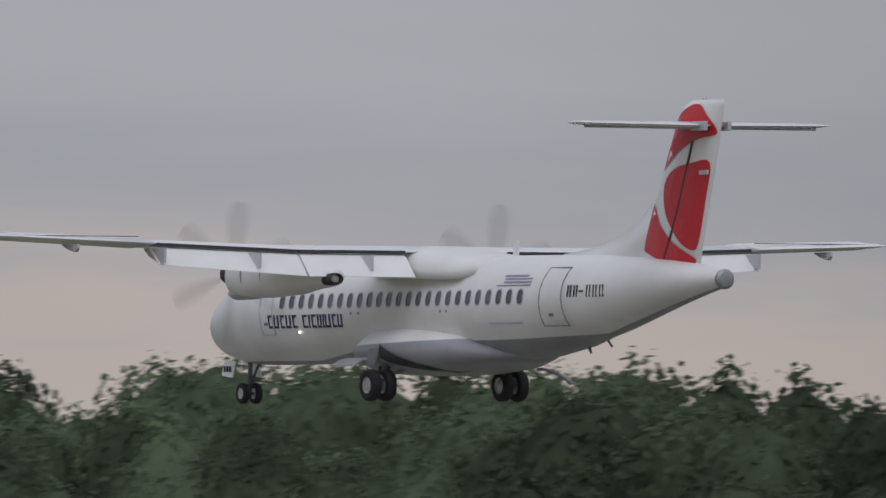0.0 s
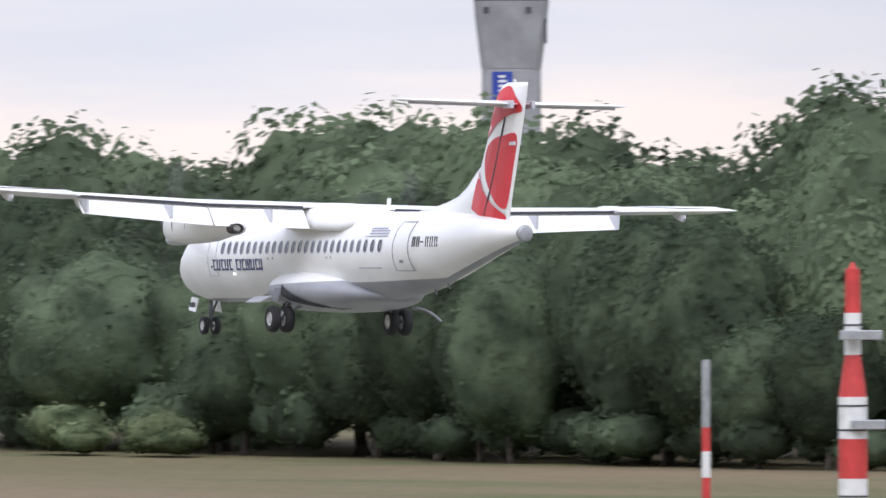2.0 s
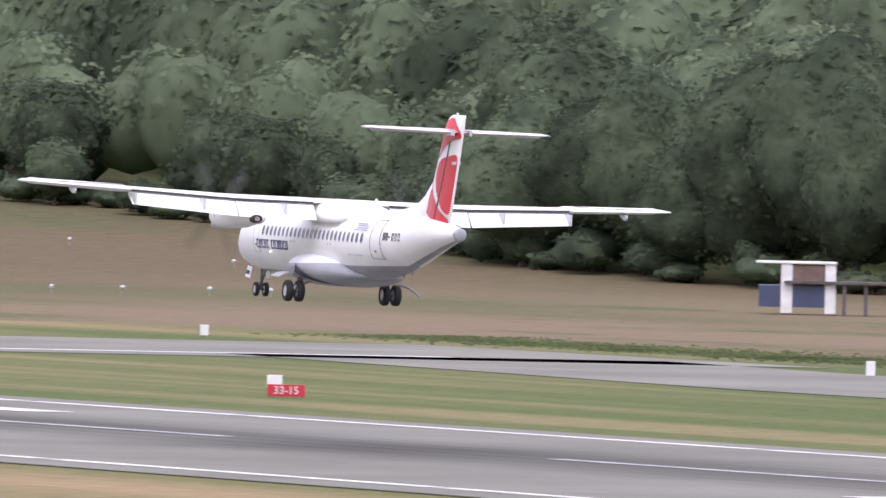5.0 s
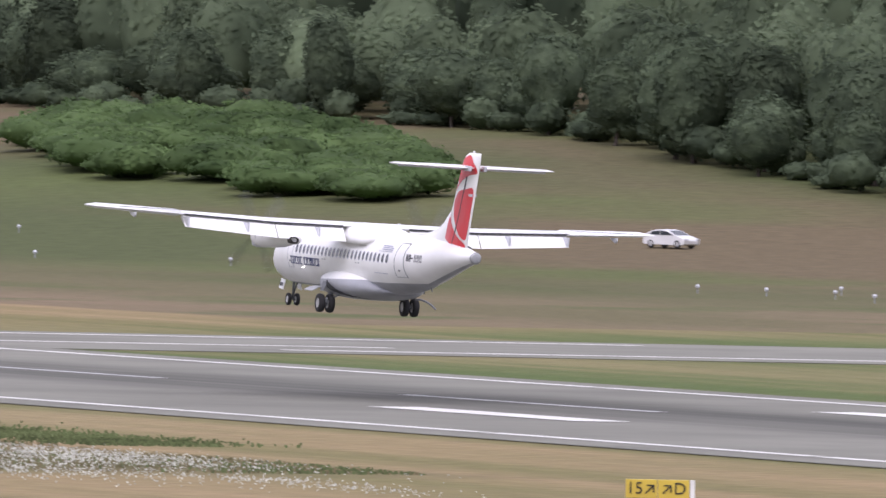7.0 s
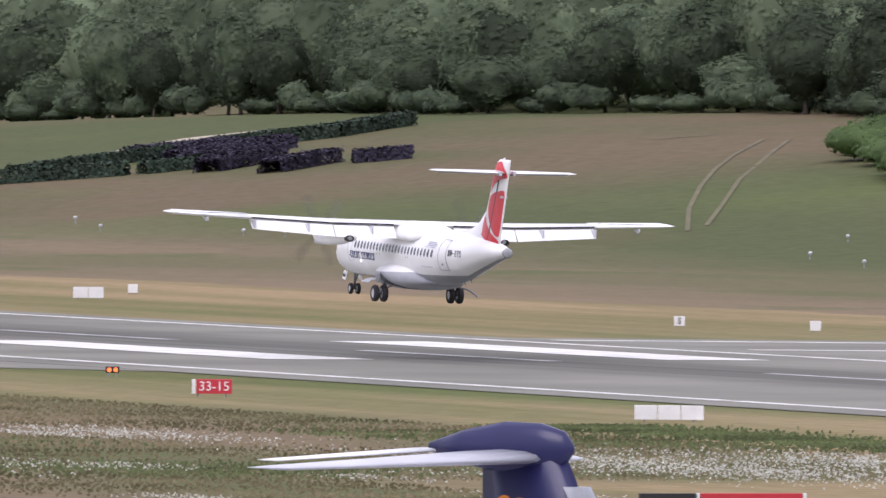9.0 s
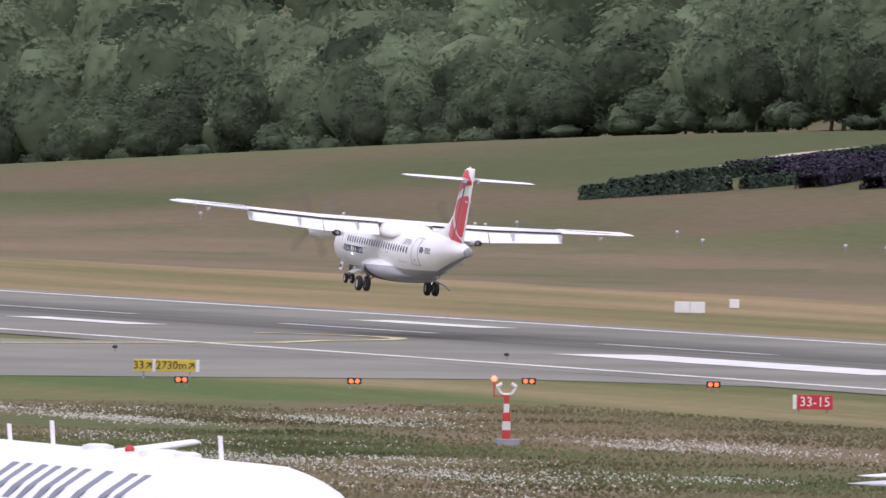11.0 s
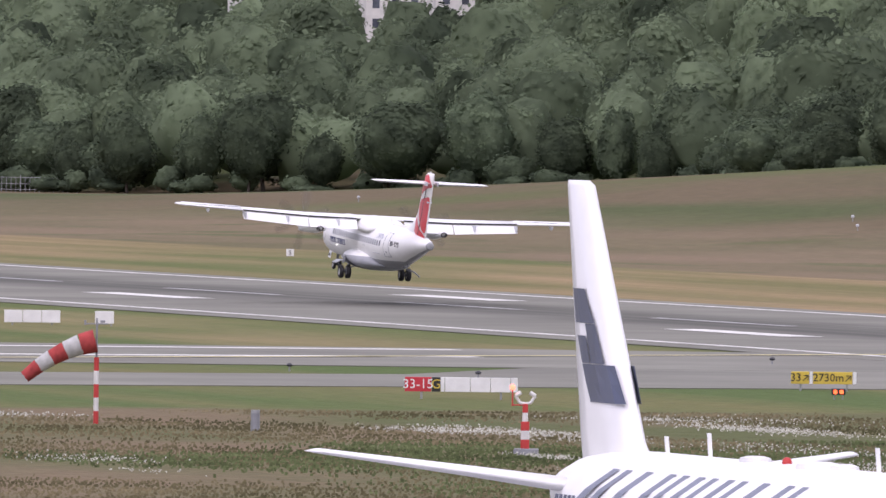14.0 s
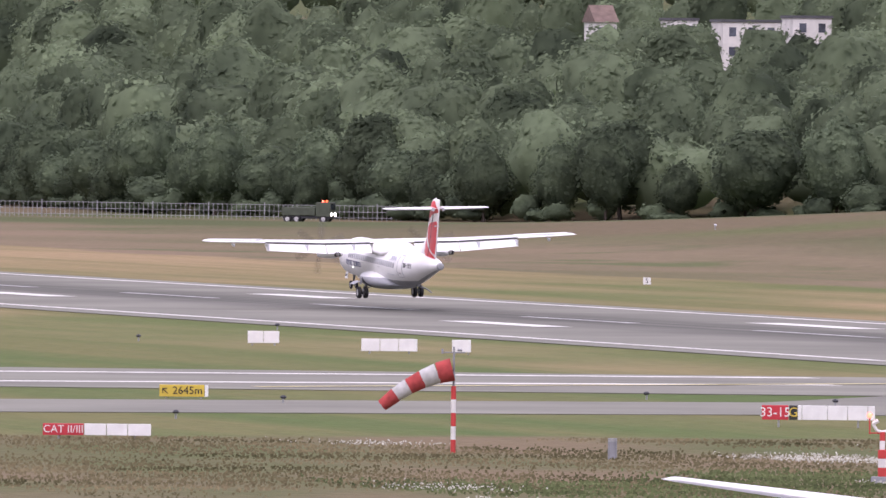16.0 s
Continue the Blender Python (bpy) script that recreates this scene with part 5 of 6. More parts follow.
def lattice_mast():
    t = thing("lattice_mast", pose(499.6, 687.2, -1.2), "tall slim lattice mast banded red and white", "mast")
    for i in range(13):
        z0, z1 = 2.0 * i, 2.0 * i + 2.0
        bm = bmesh.new()
        for a, b in ((-0.15, -0.15), (0.15, -0.15), (0.15, 0.15), (-0.15, 0.15)):
            tube(bm, (a, b, z0), (a, b, z1), 0.035, 0.035, 5)
        for z in (z0, z0 + 1):
            tube(bm, (-0.2, -0.2, z), (0.2, -0.2, z + 1), 0.02, 0.02, 4)
            tube(bm, (0.2, -0.2, z), (0.2, 0.2, z + 1), 0.02, 0.02, 4)
            tube(bm, (-0.2, 0.2, z), (-0.2, -0.2, z + 1), 0.02, 0.02, 4)
        part("lattice_section", bm, STRIPE_RED if i % 5 == 4 else GALV, t)
    bm = bmesh.new()
    tube(bm, (0, 0, 26), (0, 0, 27), 0.05, 0.03, 6)
    part("top_lamp", bm, GALV, t)


def control_tower():
    x, y = 2600 * math.sin(radians(32.97)), 2600 * math.cos(radians(32.97))
    t = thing("control_tower", pose(x, y, 1.0, 0, 0, -32.97), "tall grey concrete airport control tower with flared head", "tower")
    c = 10

    def ring(w, d, z):
        return [(sx * (w - b), sy * (d - q), z) for sx, sy, b, q in ((1, -1, 0.8, 0), (1, -1, 0, 0.8), (1, 1, 0, 0.8), (1, 1, 0.8, 0), (-1, 1, 0.8, 0), (-1, 1, 0, 0.8), (-1, -1, 0, 0.8), (-1, -1, 0.8, 0))]
    for nm, mat, rows_ in (("shaft", CONCRETE, ((4.45, 0), (4.45, 33.8))), ("flare", CONCRETE, ((4.5, 33.8), (5.3, 40), (5.66, 43.9))), ("window_band", CONCRETE_DARK, ((5.55, 43.9), (5.6, 45.0))), ("parapet", CONCRETE, ((5.75, 45.0), (5.98, 47.0)))):
        bm = bmesh.new()
        rings(bm, [ring(w, w, z) for w, z in rows_])
        part(nm, bm, mat, t)
    for side in range(4):
        for z in (47.5, 48.1, 48.7):
            bm = bmesh.new()
            tube(bm, (-5.9, -5.9, z), (5.9, -5.9, z), 0.07, 0.07, 6)
            part("rail", bm, STRIPE_WHITE, t).matrix_basis = pose(0, 0, 0, 0, 0, 90 * side)
        for k in range(6):
            bm = bmesh.new()
            tube(bm, (-5.9 + 2.36 * k, -5.9, 47), (-5.9 + 2.36 * k, -5.9, 48.75), 0.07, 0.07, 6)
            part("rail_post", bm, STRIPE_WHITE, t).matrix_basis = pose(0, 0, 0, 0, 0, 90 * side)
    bm = bmesh.new()
    box(bm, -2.6, 3.0, -2.6, 2.6, 47, 48.4, 0.1)
    part("cab_base", bm, BOARD, t)
    bm = bmesh.new()
    rings(bm, [[(sx * w + 0.2, sy * w, z) for sx, sy in ((1, -1), (1, 1), (-1, 1), (-1, -1))] for w, z in ((2.5, 48.4), (2.9, 51.6))])
    part("cab_glazing", bm, PANE, t, "dark cab glazing")
    for k in range(7):
        bm = bmesh.new()
        xx = -2.55 + 0.9 * k
        tube(bm, (xx, -2.55, 48.4), (xx * 1.14, -2.98, 51.6), 0.09, 0.09, 6)
        part("cab_mullion", bm, STRIPE_RED if k == 3 else STRIPE_WHITE, t)
    bm = bmesh.new()
    box(bm, -3.1, 3.5, -3.3, 3.3, 51.6, 52.1, 0.1)
    part("cab_roof", bm, BOARD, t)
    bm = bmesh.new()
    box(bm, -2.9, 0.15, -4.56, -4.46, 29.0, 33.3)
    sign = part("banner", bm, BLUE_SIGN, t, "blue vertical banner")
    for k in range(5):
        bm = bmesh.new()
        box(bm, -1.9, -0.9 + 0.2 * (k % 2), -4.60, -4.565, 29.6 + 0.7 * k, 30.0 + 0.7 * k)
        part("banner_bar", bm, STRIPE_WHITE, sign)
    for xx in (-4.2, 2.1):
        bm = bmesh.new()
        box(bm, xx, xx + 0.9, -5.6, -5.45, 42.0, 43.0)
        part("vent", bm, CONCRETE_DARK, t)
    bm = bmesh.new()
    box(bm, 5.0, 5.35, -5.3, -4.8, 37.5, 41.2)
    part("slot_window", bm, CONCRETE_DARK, t)


def board_sign(name, x, y, panels, h, label, turn=0.0, category="sign", lift=0.35, group=""):
    """A low airfield board on two stub legs; panels: (width, face, text, text colour)."""
    az = math.degrees(math.atan2(x, y)) + turn
    t = thing(name, pose(x, y, ground_z(x, y), 0, 0, -az), label, category, group)
    total = sum(p[0] for p in panels)
    x0 = -total / 2
    for w, face, text, ink in panels:
        bm = bmesh.new()
        box(bm, x0 + 0.015, x0 + w - 0.015, -0.12, 0.12, lift, lift + h, 0.015)
        p = part("panel", bm, face, t)
        if text:
            lettering("lettering", text, h * 0.92, ink, p, pose(x0 + w / 2, -0.135, lift + h * 0.5, 90, 0, 0))
        x0 += w
    for xx in (-total * 0.35, total * 0.35):
        bm = bmesh.new()
        tube(bm, (xx, 0, 0), (xx, 0, lift), 0.05, 0.05, 8)
        part("leg", bm, GALV, t)
    return t


def build_signs():
    Y, R, K, Wt = SIGN_YELLOW, SIGN_RED, SIGN_BLACK, BOARD
    board_sign("guidance_sign", 242.6, 570.2, [(1.15, Y, "15\u2197", K), (1.15, Y, "\u2197D", K), (0.2, Wt, "", K)], 0.66, "yellow guidance sign with black lettering in dry grass", lift=0.06)
    board_sign("guidance_sign", 341.9, 728.3, [(1.78, R, "33-15", Wt)], 0.56, "red runway holding sign with white lettering", lift=0.06)
    board_sign("marker_board", 350.3, 747.5, [(0.75, Wt, "", K)], 0.6, "small white marker board beside the taxiway", lift=0.08)
    board_sign("guidance_sign", 254.6, 747.2, [(0.2, Wt, "", K), (1.65, R, "33-15", Wt)], 0.66, "red runway holding sign with white end panel", lift=0.15)
    board_sign("guidance_sign", 218.0, 787.0, [(1.28, R, "33-15", Wt), (0.42, K, "G", Y), (0.2, Wt, "", K), (1.2, Wt, "", K), (0.95, Wt, "", K), (0.95, Wt, "", K), (0.35, Wt, "", K)], 0.68, "long white-backed sign with red and black panels")
    board_sign("guidance_sign", 243.6, 813.0, [(0.92, Y, "33\u2197", K), (0.16, Wt, "", K), (1.95, Y, "2730m\u2197", K), (0.2, Wt, "", K)], 0.6, "yellow guidance sign with runway distance")
    board_sign("guidance_sign", 202.8, 852.2, [(2.3, Y, "\u2196 2645m", K), (0.2, Wt, "", K)], 0.6, "yellow guidance sign with runway distance", lift=0.1)
    board_sign("guidance_sign", 175.3, 753.3, [(1.85, R, "CAT II/III", Wt), (1.0, Wt, "", K), (0.95, Wt, "", K), (1.05, Wt, "", K)], 0.52, "red category sign with white blank panels", lift=0.15)
    board_sign("guidance_sign", 208.4, 557.2, [(2.05, K, "", K), (0.15, Wt, "", K), (3.75, R, "", K), (0.15, Wt, "", K)], 0.66, "long black and red sign with white edges in the meadow", turn=-20.5, lift=0.03)
    for x, y, n, w in ((251.0, 1002.0, 3, 1.12), (254.8, 999.5, 1, 1.15), (250.4, 1031.3, 2, 0.98)):
        board_sign("marker_board", x, y, [(w, Wt, "", K)] * n, 0.74, "plain white panelled marker board in the grass", lift=0.15, group="marker boards")
    board_sign("marker_board", 346.5, 1041.3, [(0.98, Wt, "", K)] * 2, 0.70, "plain white panelled marker board in the grass", lift=0.12, group="marker boards")
    board_sign("marker_board", 380.7, 705.5, [(0.7, Wt, "", K)] * 3, 0.66, "plain white panelled marker board by the taxiway", lift=0.1, group="marker boards")
    b = board_sign("marker_board", 258.2, 697.0, [(1.0, Wt, "", K)] * 3, 0.62, "weathered white board with plants grown over it", lift=0.1, group="marker boards")
    for x, y, s in ((350.7, 945.1, "S"), (353.2, 929.4, ""), (357.7, 1130.3, "S"), (365.4, 1372.1, "S"), (358.8, 1069.1, "")):
        board_sign("stop_marker", x, y, [(0.66, Wt, s, K)], 0.56, "small white square board with a dark mark", lift=0.05, group="small square boards")


def guard_light(x, y):
    t = thing("guard_light", pose(x, y, 0, 0, 0, -17), "twin amber runway guard light on a dark box", "lamp", "guard lights")
    bm = bmesh.new()
    box(bm, -0.34, 0.34, -0.08, 0.12, 0.22, 0.52, 0.03)
    part("housing", bm, SIGN_BLACK, t)
    for s in (-1, 1):
        bm = bmesh.new()
        tube(bm, (s * 0.15, -0.10, 0.36), (s * 0.15, -0.06, 0.36), 0.10, 0.11, 12)
        part("lens", bm, GLOW_AMBER, t, "lit amber lens")
        bm = bmesh.new()
        tube(bm, (s * 0.2, 0, 0), (s * 0.2, 0, 0.24), 0.03, 0.03, 6)
        part("leg", bm, GALV, t)


def weather_mast(x, y):
    t = thing("weather_mast", pose(x, y, 0, 0, 0, -17), "short red and white mast with forked sensor arms", "mast", "sensor masts")
    for i in range(5):
        bm = bmesh.new()
        z0 = 0.3 + i * 0.36
        w = 0.17 if i < 3 else 0.11
        box(bm, -w, w, -w, w, z0, z0 + 0.36, 0.02)
        part("band", bm, STRIPE_RED if i % 2 == 0 else STRIPE_WHITE, t)
    bm = bmesh.new()
    box(bm, -0.45, 0.55, -0.35, 0.35, 0, 0.3, 0.03)
    part("base_box", bm, SEAL, t)
    for s in (-1, 1):
        bm = bmesh.new()
        tube(bm, (0, 0, 2.1), (s * 0.22, 0, 2.14), 0.06, 0.06, 8)
        tube(bm, (s * 0.22, 0, 2.14), (s * 0.40, 0, 2.42), 0.06, 0.06, 8)
        tube(bm, (s * 0.40, 0, 2.42), (s * 0.18, 0, 2.56), 0.08, 0.09, 8)
        part("sensor_arm", bm, STRIPE_WHITE, t, "white bent sensor arm")
    bm = bmesh.new()
    tube(bm, (-0.52, 0, 2.0), (-0.52, 0, 2.68), 0.03, 0.03, 6)
    tube(bm, (-0.52, 0, 2.05), (0, 0, 2.05), 0.03, 0.03, 6)
    arm = part("lamp_arm", bm, STRIPE_RED, t)
    bm = bmesh.new()
    bmesh.ops.create_uvsphere(bm, u_segments=10, v_segments=6, radius=0.12, matrix=Matrix.Translation((-0.52, 0, 2.76)))
    part("red_lamp", bm, LENS, arm, "lit red obstruction lamp", True)


def windsock():
    t = thing("windsock", pose(185, 727, 0, 0, 0, -14.3), "red and white striped windsock on a banded pole", "windsock")
    for i in range(5):
        bm = bmesh.new()
        z0 = i * 0.58
        tube(bm, (0, 0, z0), (0, 0, z0 + 0.58), 0.11, 0.11, 14)
        part("band", bm, STRIPE_RED if i % 2 == 0 else STRIPE_WHITE, t)
    bm = bmesh.new()
    tube(bm, (0, 0, 2.9), (0, 0, 4.6), 0.05, 0.04, 8)
    tube(bm, (-0.55, 0, 4.35), (0.5, 0, 4.35), 0.03, 0.03, 6)
    tube(bm, (0.15, 0, 4.45), (0.35, 0, 4.45), 0.06, 0.06, 6)
    tube(bm, (-0.5, 0, 4.3), (-0.5, 0, 4.5), 0.05, 0.05, 6)
    part("top_mast", bm, SEAL, t)
    pts = [(-0.06, 3.62, 0.50), (-0.70, 3.45, 0.46), (-1.35, 3.18, 0.41), (-1.95, 2.86, 0.36), (-2.5, 2.50, 0.31), (-3.1, 2.02, 0.25)]
    n = 16
    for i in range(5):
        bm = bmesh.new()
        loops = []
        for u in (0, 0.5, 1):
            x, z, r = (pts[i][k] + (pts[i + 1][k] - pts[i][k]) * u for k in range(3))
            a, b = Vector((pts[i][0], pts[i][1])), Vector((pts[i + 1][0], pts[i + 1][1]))
            d = (b - a).normalized()
            loops.append([(x - d.y * r * math.cos(q), r * math.sin(q) * 0.95, z + d.x * r * math.cos(q) + 0.02 * math.sin(5 * q + i)) for q in np.linspace(0, 2 * math.pi, n + 1)[:-1]])
        rings(bm, loops, cap=False)
        part("sock_band", bm, SOCK_RED if i % 2 == 0 else SOCK_WHITE, t, smooth=True)


def field_light(x, y, h=0.5, mat=None):
    t = thing("field_light", pose(x, y, ground_z(x, y)), "small white approach light on a stub post", "lamp", "small lights in the grass")
    bm = bmesh.new()
    tube(bm, (0, 0, 0), (0, 0, h * 0.7), 0.05, 0.05, 6)
    part("post", bm, GALV, t)
    bm = bmesh.new()
    tube(bm, (0, 0, h * 0.6), (0, 0, h * 0.8), 0.12, 0.17, 8)
    tube(bm, (0, 0, h * 0.8), (0, 0, h), 0.17, 0.08, 8)
    part("head", bm, mat or PALE, t)


def barrier(x, y, flip):
    t = thing("traffic_marker", pose(x, y, 0.06, 0, 0, -28 + flip), "orange and white plastic taxiway marker", "barrier", "taxiway closure markers")
    bm = bmesh.new()
    rings(bm, [[(r * math.cos(q), r * math.sin(q), z) for q in np.linspace(0, 2 * math.pi, 15)[:-1]] for z, r in ((0, 0.36), (0.06, 0.36), (0.10, 0.30), (0.45, 0.28), (0.56, 0.24), (0.60, 0.1))])
    part("drum", bm, BARREL_ORANGE, t)
    bm = bmesh.new()
    box(bm, 0.42, 0.95, -0.2, 0.2, 0, 0.42, 0.06)
    part("weight_block", bm, STRIPE_WHITE, t)
    bm = bmesh.new()
    tube(bm, (0.5, 0, 0.42), (0.42, 0, 0.62), 0.12, 0.05, 8)
    part("flag_lamp", bm, BARREL_ORANGE, t)


def car(label):
    t = thing("car", pose(0, 0, 0), label, "car")
    prof = [(2.0, 0.32), (2.05, 0.58), (1.9, 0.76), (1.15, 0.95), (0.35, 1.31), (-0.3, 1.40), (-1.1, 1.34), (-1.75, 1.10), (-2.0, 0.88), (-2.08, 0.4), (-1.9, 0.28), (1.8, 0.24)]
    bm = bmesh.new()
    rings(bm, [[(x, y, z * s if z < 0.95 else 0.95 * s + (z - 0.95)) for y, z in prof] for x, s in ((-0.86, 0.97), (-0.82, 1.0), (0.82, 1.0), (0.86, 0.97))])
    bmesh.ops.bevel(bm, geom=bm.edges[:], offset=0.03, segments=1, affect="EDGES")
    part("body", bm, CAR_WHITE, t)
    for s in (-1, 1):
        for pts in ([(0.90, 0.97), (0.36, 1.23), (-0.25, 1.31), (-0.25, 0.97)], [(-0.33, 0.97), (-0.33, 1.31), (-1.05, 1.25), (-1.5, 1.02)]):
            bm = bmesh.new()
            plate(bm, [Vector((s * 0.865, y, z)) for y, z in pts], (s * 0.012, 0, 0))
            part("side_window", bm, GLASS_DARK, t)
        for y in (1.3, -1.3):
            wheel(t, s * 0.78, y, 0.31, 0.31, 0.2)
        bm = bmesh.new()
        box(bm, min(s * 0.5, s * 0.8), max(s * 0.5, s * 0.8), 1.98, 2.11, 0.6, 0.74, 0.02)
        part("headlight", bm, PALE, t)
        bm = bmesh.new()
        box(bm, min(s * 0.55, s * 0.8), max(s * 0.55, s * 0.8), -2.09, -1.98, 0.72, 0.92, 0.02)
        part("tail_light", bm, STRIPE_RED, t)
    for pts in ([(1.10, 0.97), (0.42, 1.285)], [(-1.70, 1.12), (-1.16, 1.32)]):
        bm = bmesh.new()
        (y0, z0), (y1, z1) = pts
        plate(bm, [Vector((-0.7, y0, z0 + 0.02)), Vector((0.7, y0, z0 + 0.02)), Vector((0.62, y1, z1 + 0.02)), Vector((-0.62, y1, z1 + 0.02))], (0, 0, 0.012))
        part("windscreen", bm, GLASS_DARK, t)
    return t


def farm_truck():
    t = thing("truck", pose(0, 0, 0), "dark olive utility truck with a lit headlamp", "truck")
    for nm, b, mat in (("cab", (-1.1, 1.1, 1.2, 3.0, 0.8, 2.5), OLIVE), ("load_bed", (-1.15, 1.15, -3.0, 1.1, 0.9, 1.9), OLIVE), ("chassis", (-0.9, 0.9, -2.9, 2.9, 0.55, 0.9), SEAM)):
        bm = bmesh.new()
        box(bm, *b, 0.06)
        part(nm, bm, mat, t)
    for s in (-1, 1):
        for y in (2.1, -1.2, -2.3):
            wheel(t, s * 0.95, y, 0.5, 0.5, 0.3)
        bm = bmesh.new()
        tube(bm, (s * 0.75, 3.0, 1.05), (s * 0.75, 3.06, 1.05), 0.2, 0.22, 10)
        part("headlamp", bm, LAMP_W, t, "lit headlamp")
        bm = bmesh.new()
        tube(bm, (s * 0.8, 2.0, 2.5), (s * 0.8, 2.0, 2.75), 0.13, 0.10, 8)
        part("beacon", bm, GLOW_AMBER if s < 0 else LENS, t, "lit warning beacon")
    bm = bmesh.new()
    box(bm, -0.95, 0.95, 3.0, 3.015, 1.6, 2.3)
    part("windscreen", bm, GLASS_DARK, t)
    return t


def shelter():
    t = thing("shelter", pose(507, 1000, 0, 0, 0, -26), "small white cabin with brown panel and a timber platform roof", "hut")
    for nm, b, mat in (("cabin", (-3.6, 1.2, -1.4, 1.4, 0.5, 1.9), SLATE), ("upper_panel", (-1.4, 0.6, -1.45, 1.4, 1.95, 3.2), ROOF_BROWN), ("frame_post", (0.65, 1.35, -1.5, -0.9, 0.1, 3.4), STRIPE_WHITE), ("frame_post", (-2.2, -1.45, -1.5, -0.9, 0.1, 3.4), STRIPE_WHITE), ("roof_slab", (-3.8, 1.4, -1.6, 1.6, 3.3, 3.45), BOARD)):
        bm = bmesh.new()
        box(bm, *b, 0.03)
        part(nm, bm, mat, t)
    bm = bmesh.new()
    box(bm, -2.0, 6.0, -1.9, 1.5, 2.02, 2.2, 0.02)
    part("platform", bm, DECK, t)
    for x in (1.9, 3.3, 5.7):
        bm = bmesh.new()
        box(bm, x - 0.12, x + 0.12, -1.7, -1.46, 0, 2.0)
        part("platform_post", bm, DECK, t)


def rubble():
    rng = random.Random(8)
    for x, y, w in ((476.5, 924, 3.6), (472, 905, 1.2), (470, 897, 1.8), (468, 888, 1.4), (480, 935, 0.7)):
        bm = bmesh.new()
        n = 9
        plate(bm, [Vector((w * 0.5 * math.cos(6.283 * i / n) * rng.uniform(0.8, 1.1), 0.9 * math.sin(6.283 * i / n) * rng.uniform(0.8, 1.1), 0.32)) for i in range(n)], (0, 0, -0.34))
        ob = solid("concrete_slab", bm, SAND, "pale flat concrete slab lying in long grass", "slab")
        ob.matrix_basis = pose(x, y, 0, 3, 0, -28)


def fence():
    t = thing("fence", pose(0, 0, 0), "grey wire mesh fence before the wood", "fence")
    pts = [(455 + 5.5 * i, 2075 - 5.5 * i * 1.1) for i in range(11)]
    bm = bmesh.new()
    for a, b in zip(pts, pts[1:]):
        for k in range(12):
            x, y = a[0] + (b[0] - a[0]) * k / 12, a[1] + (b[1] - a[1]) * k / 12
            tube(bm, (x, y, 0), (x, y, 1.9), 0.035, 0.035, 4)
        for z in (0.4, 1.1, 1.85):
            tube(bm, (a[0], a[1], z), (b[0], b[1], z), 0.03, 0.03, 4)
    part("mesh_panel", bm, GALV, t)
    for x, y in pts:
        bm = bmesh.new()
        tube(bm, (x, y, 0), (x, y, 2.1), 0.07, 0.07, 6)
        part("fence_post", bm, GALV, t)


def far_house(az, d, w, top, floors, flat):
    x, y = d * math.sin(radians(az)), d * math.cos(radians(az))
    g = ground_z(x, y)
    t = thing("house", pose(x, y, g, 0, 0, -az + 12), "pale rendered house among far trees", "house", "far houses")
    bm = bmesh.new()
    box(bm, -w / 2, w / 2, 0, 9, -1, top - g, 0.05)
    part("wall", bm, RENDER_WALL, t)
    bm = bmesh.new()
    if flat:
        box(bm, -w / 2 - 0.2, w / 2 + 0.2, -0.2, 9.2, top - g, top - g + 0.4)
    else:
        rings(bm, [[(xx, -0.4, top - g), (xx, 4.5, top - g + 2.6), (xx, 9.4, top - g)] for xx in (-w / 2 - 0.3, w / 2 + 0.3)])
    part("roof", bm, CONCRETE_DARK if flat else ROOF_BROWN, t)
    n = max(2, int(w / 2.6))
    for f in range(floors):
        for i in range(n):
            bm = bmesh.new()
            xx, zz = -w / 2 + (i + 0.5) * w / n, top - g - 2.2 - 3.0 * f
            box(bm, xx - 0.55, xx + 0.55, -0.04, 0.1, zz, zz + 1.4)
            part("window", bm, PANE, t)


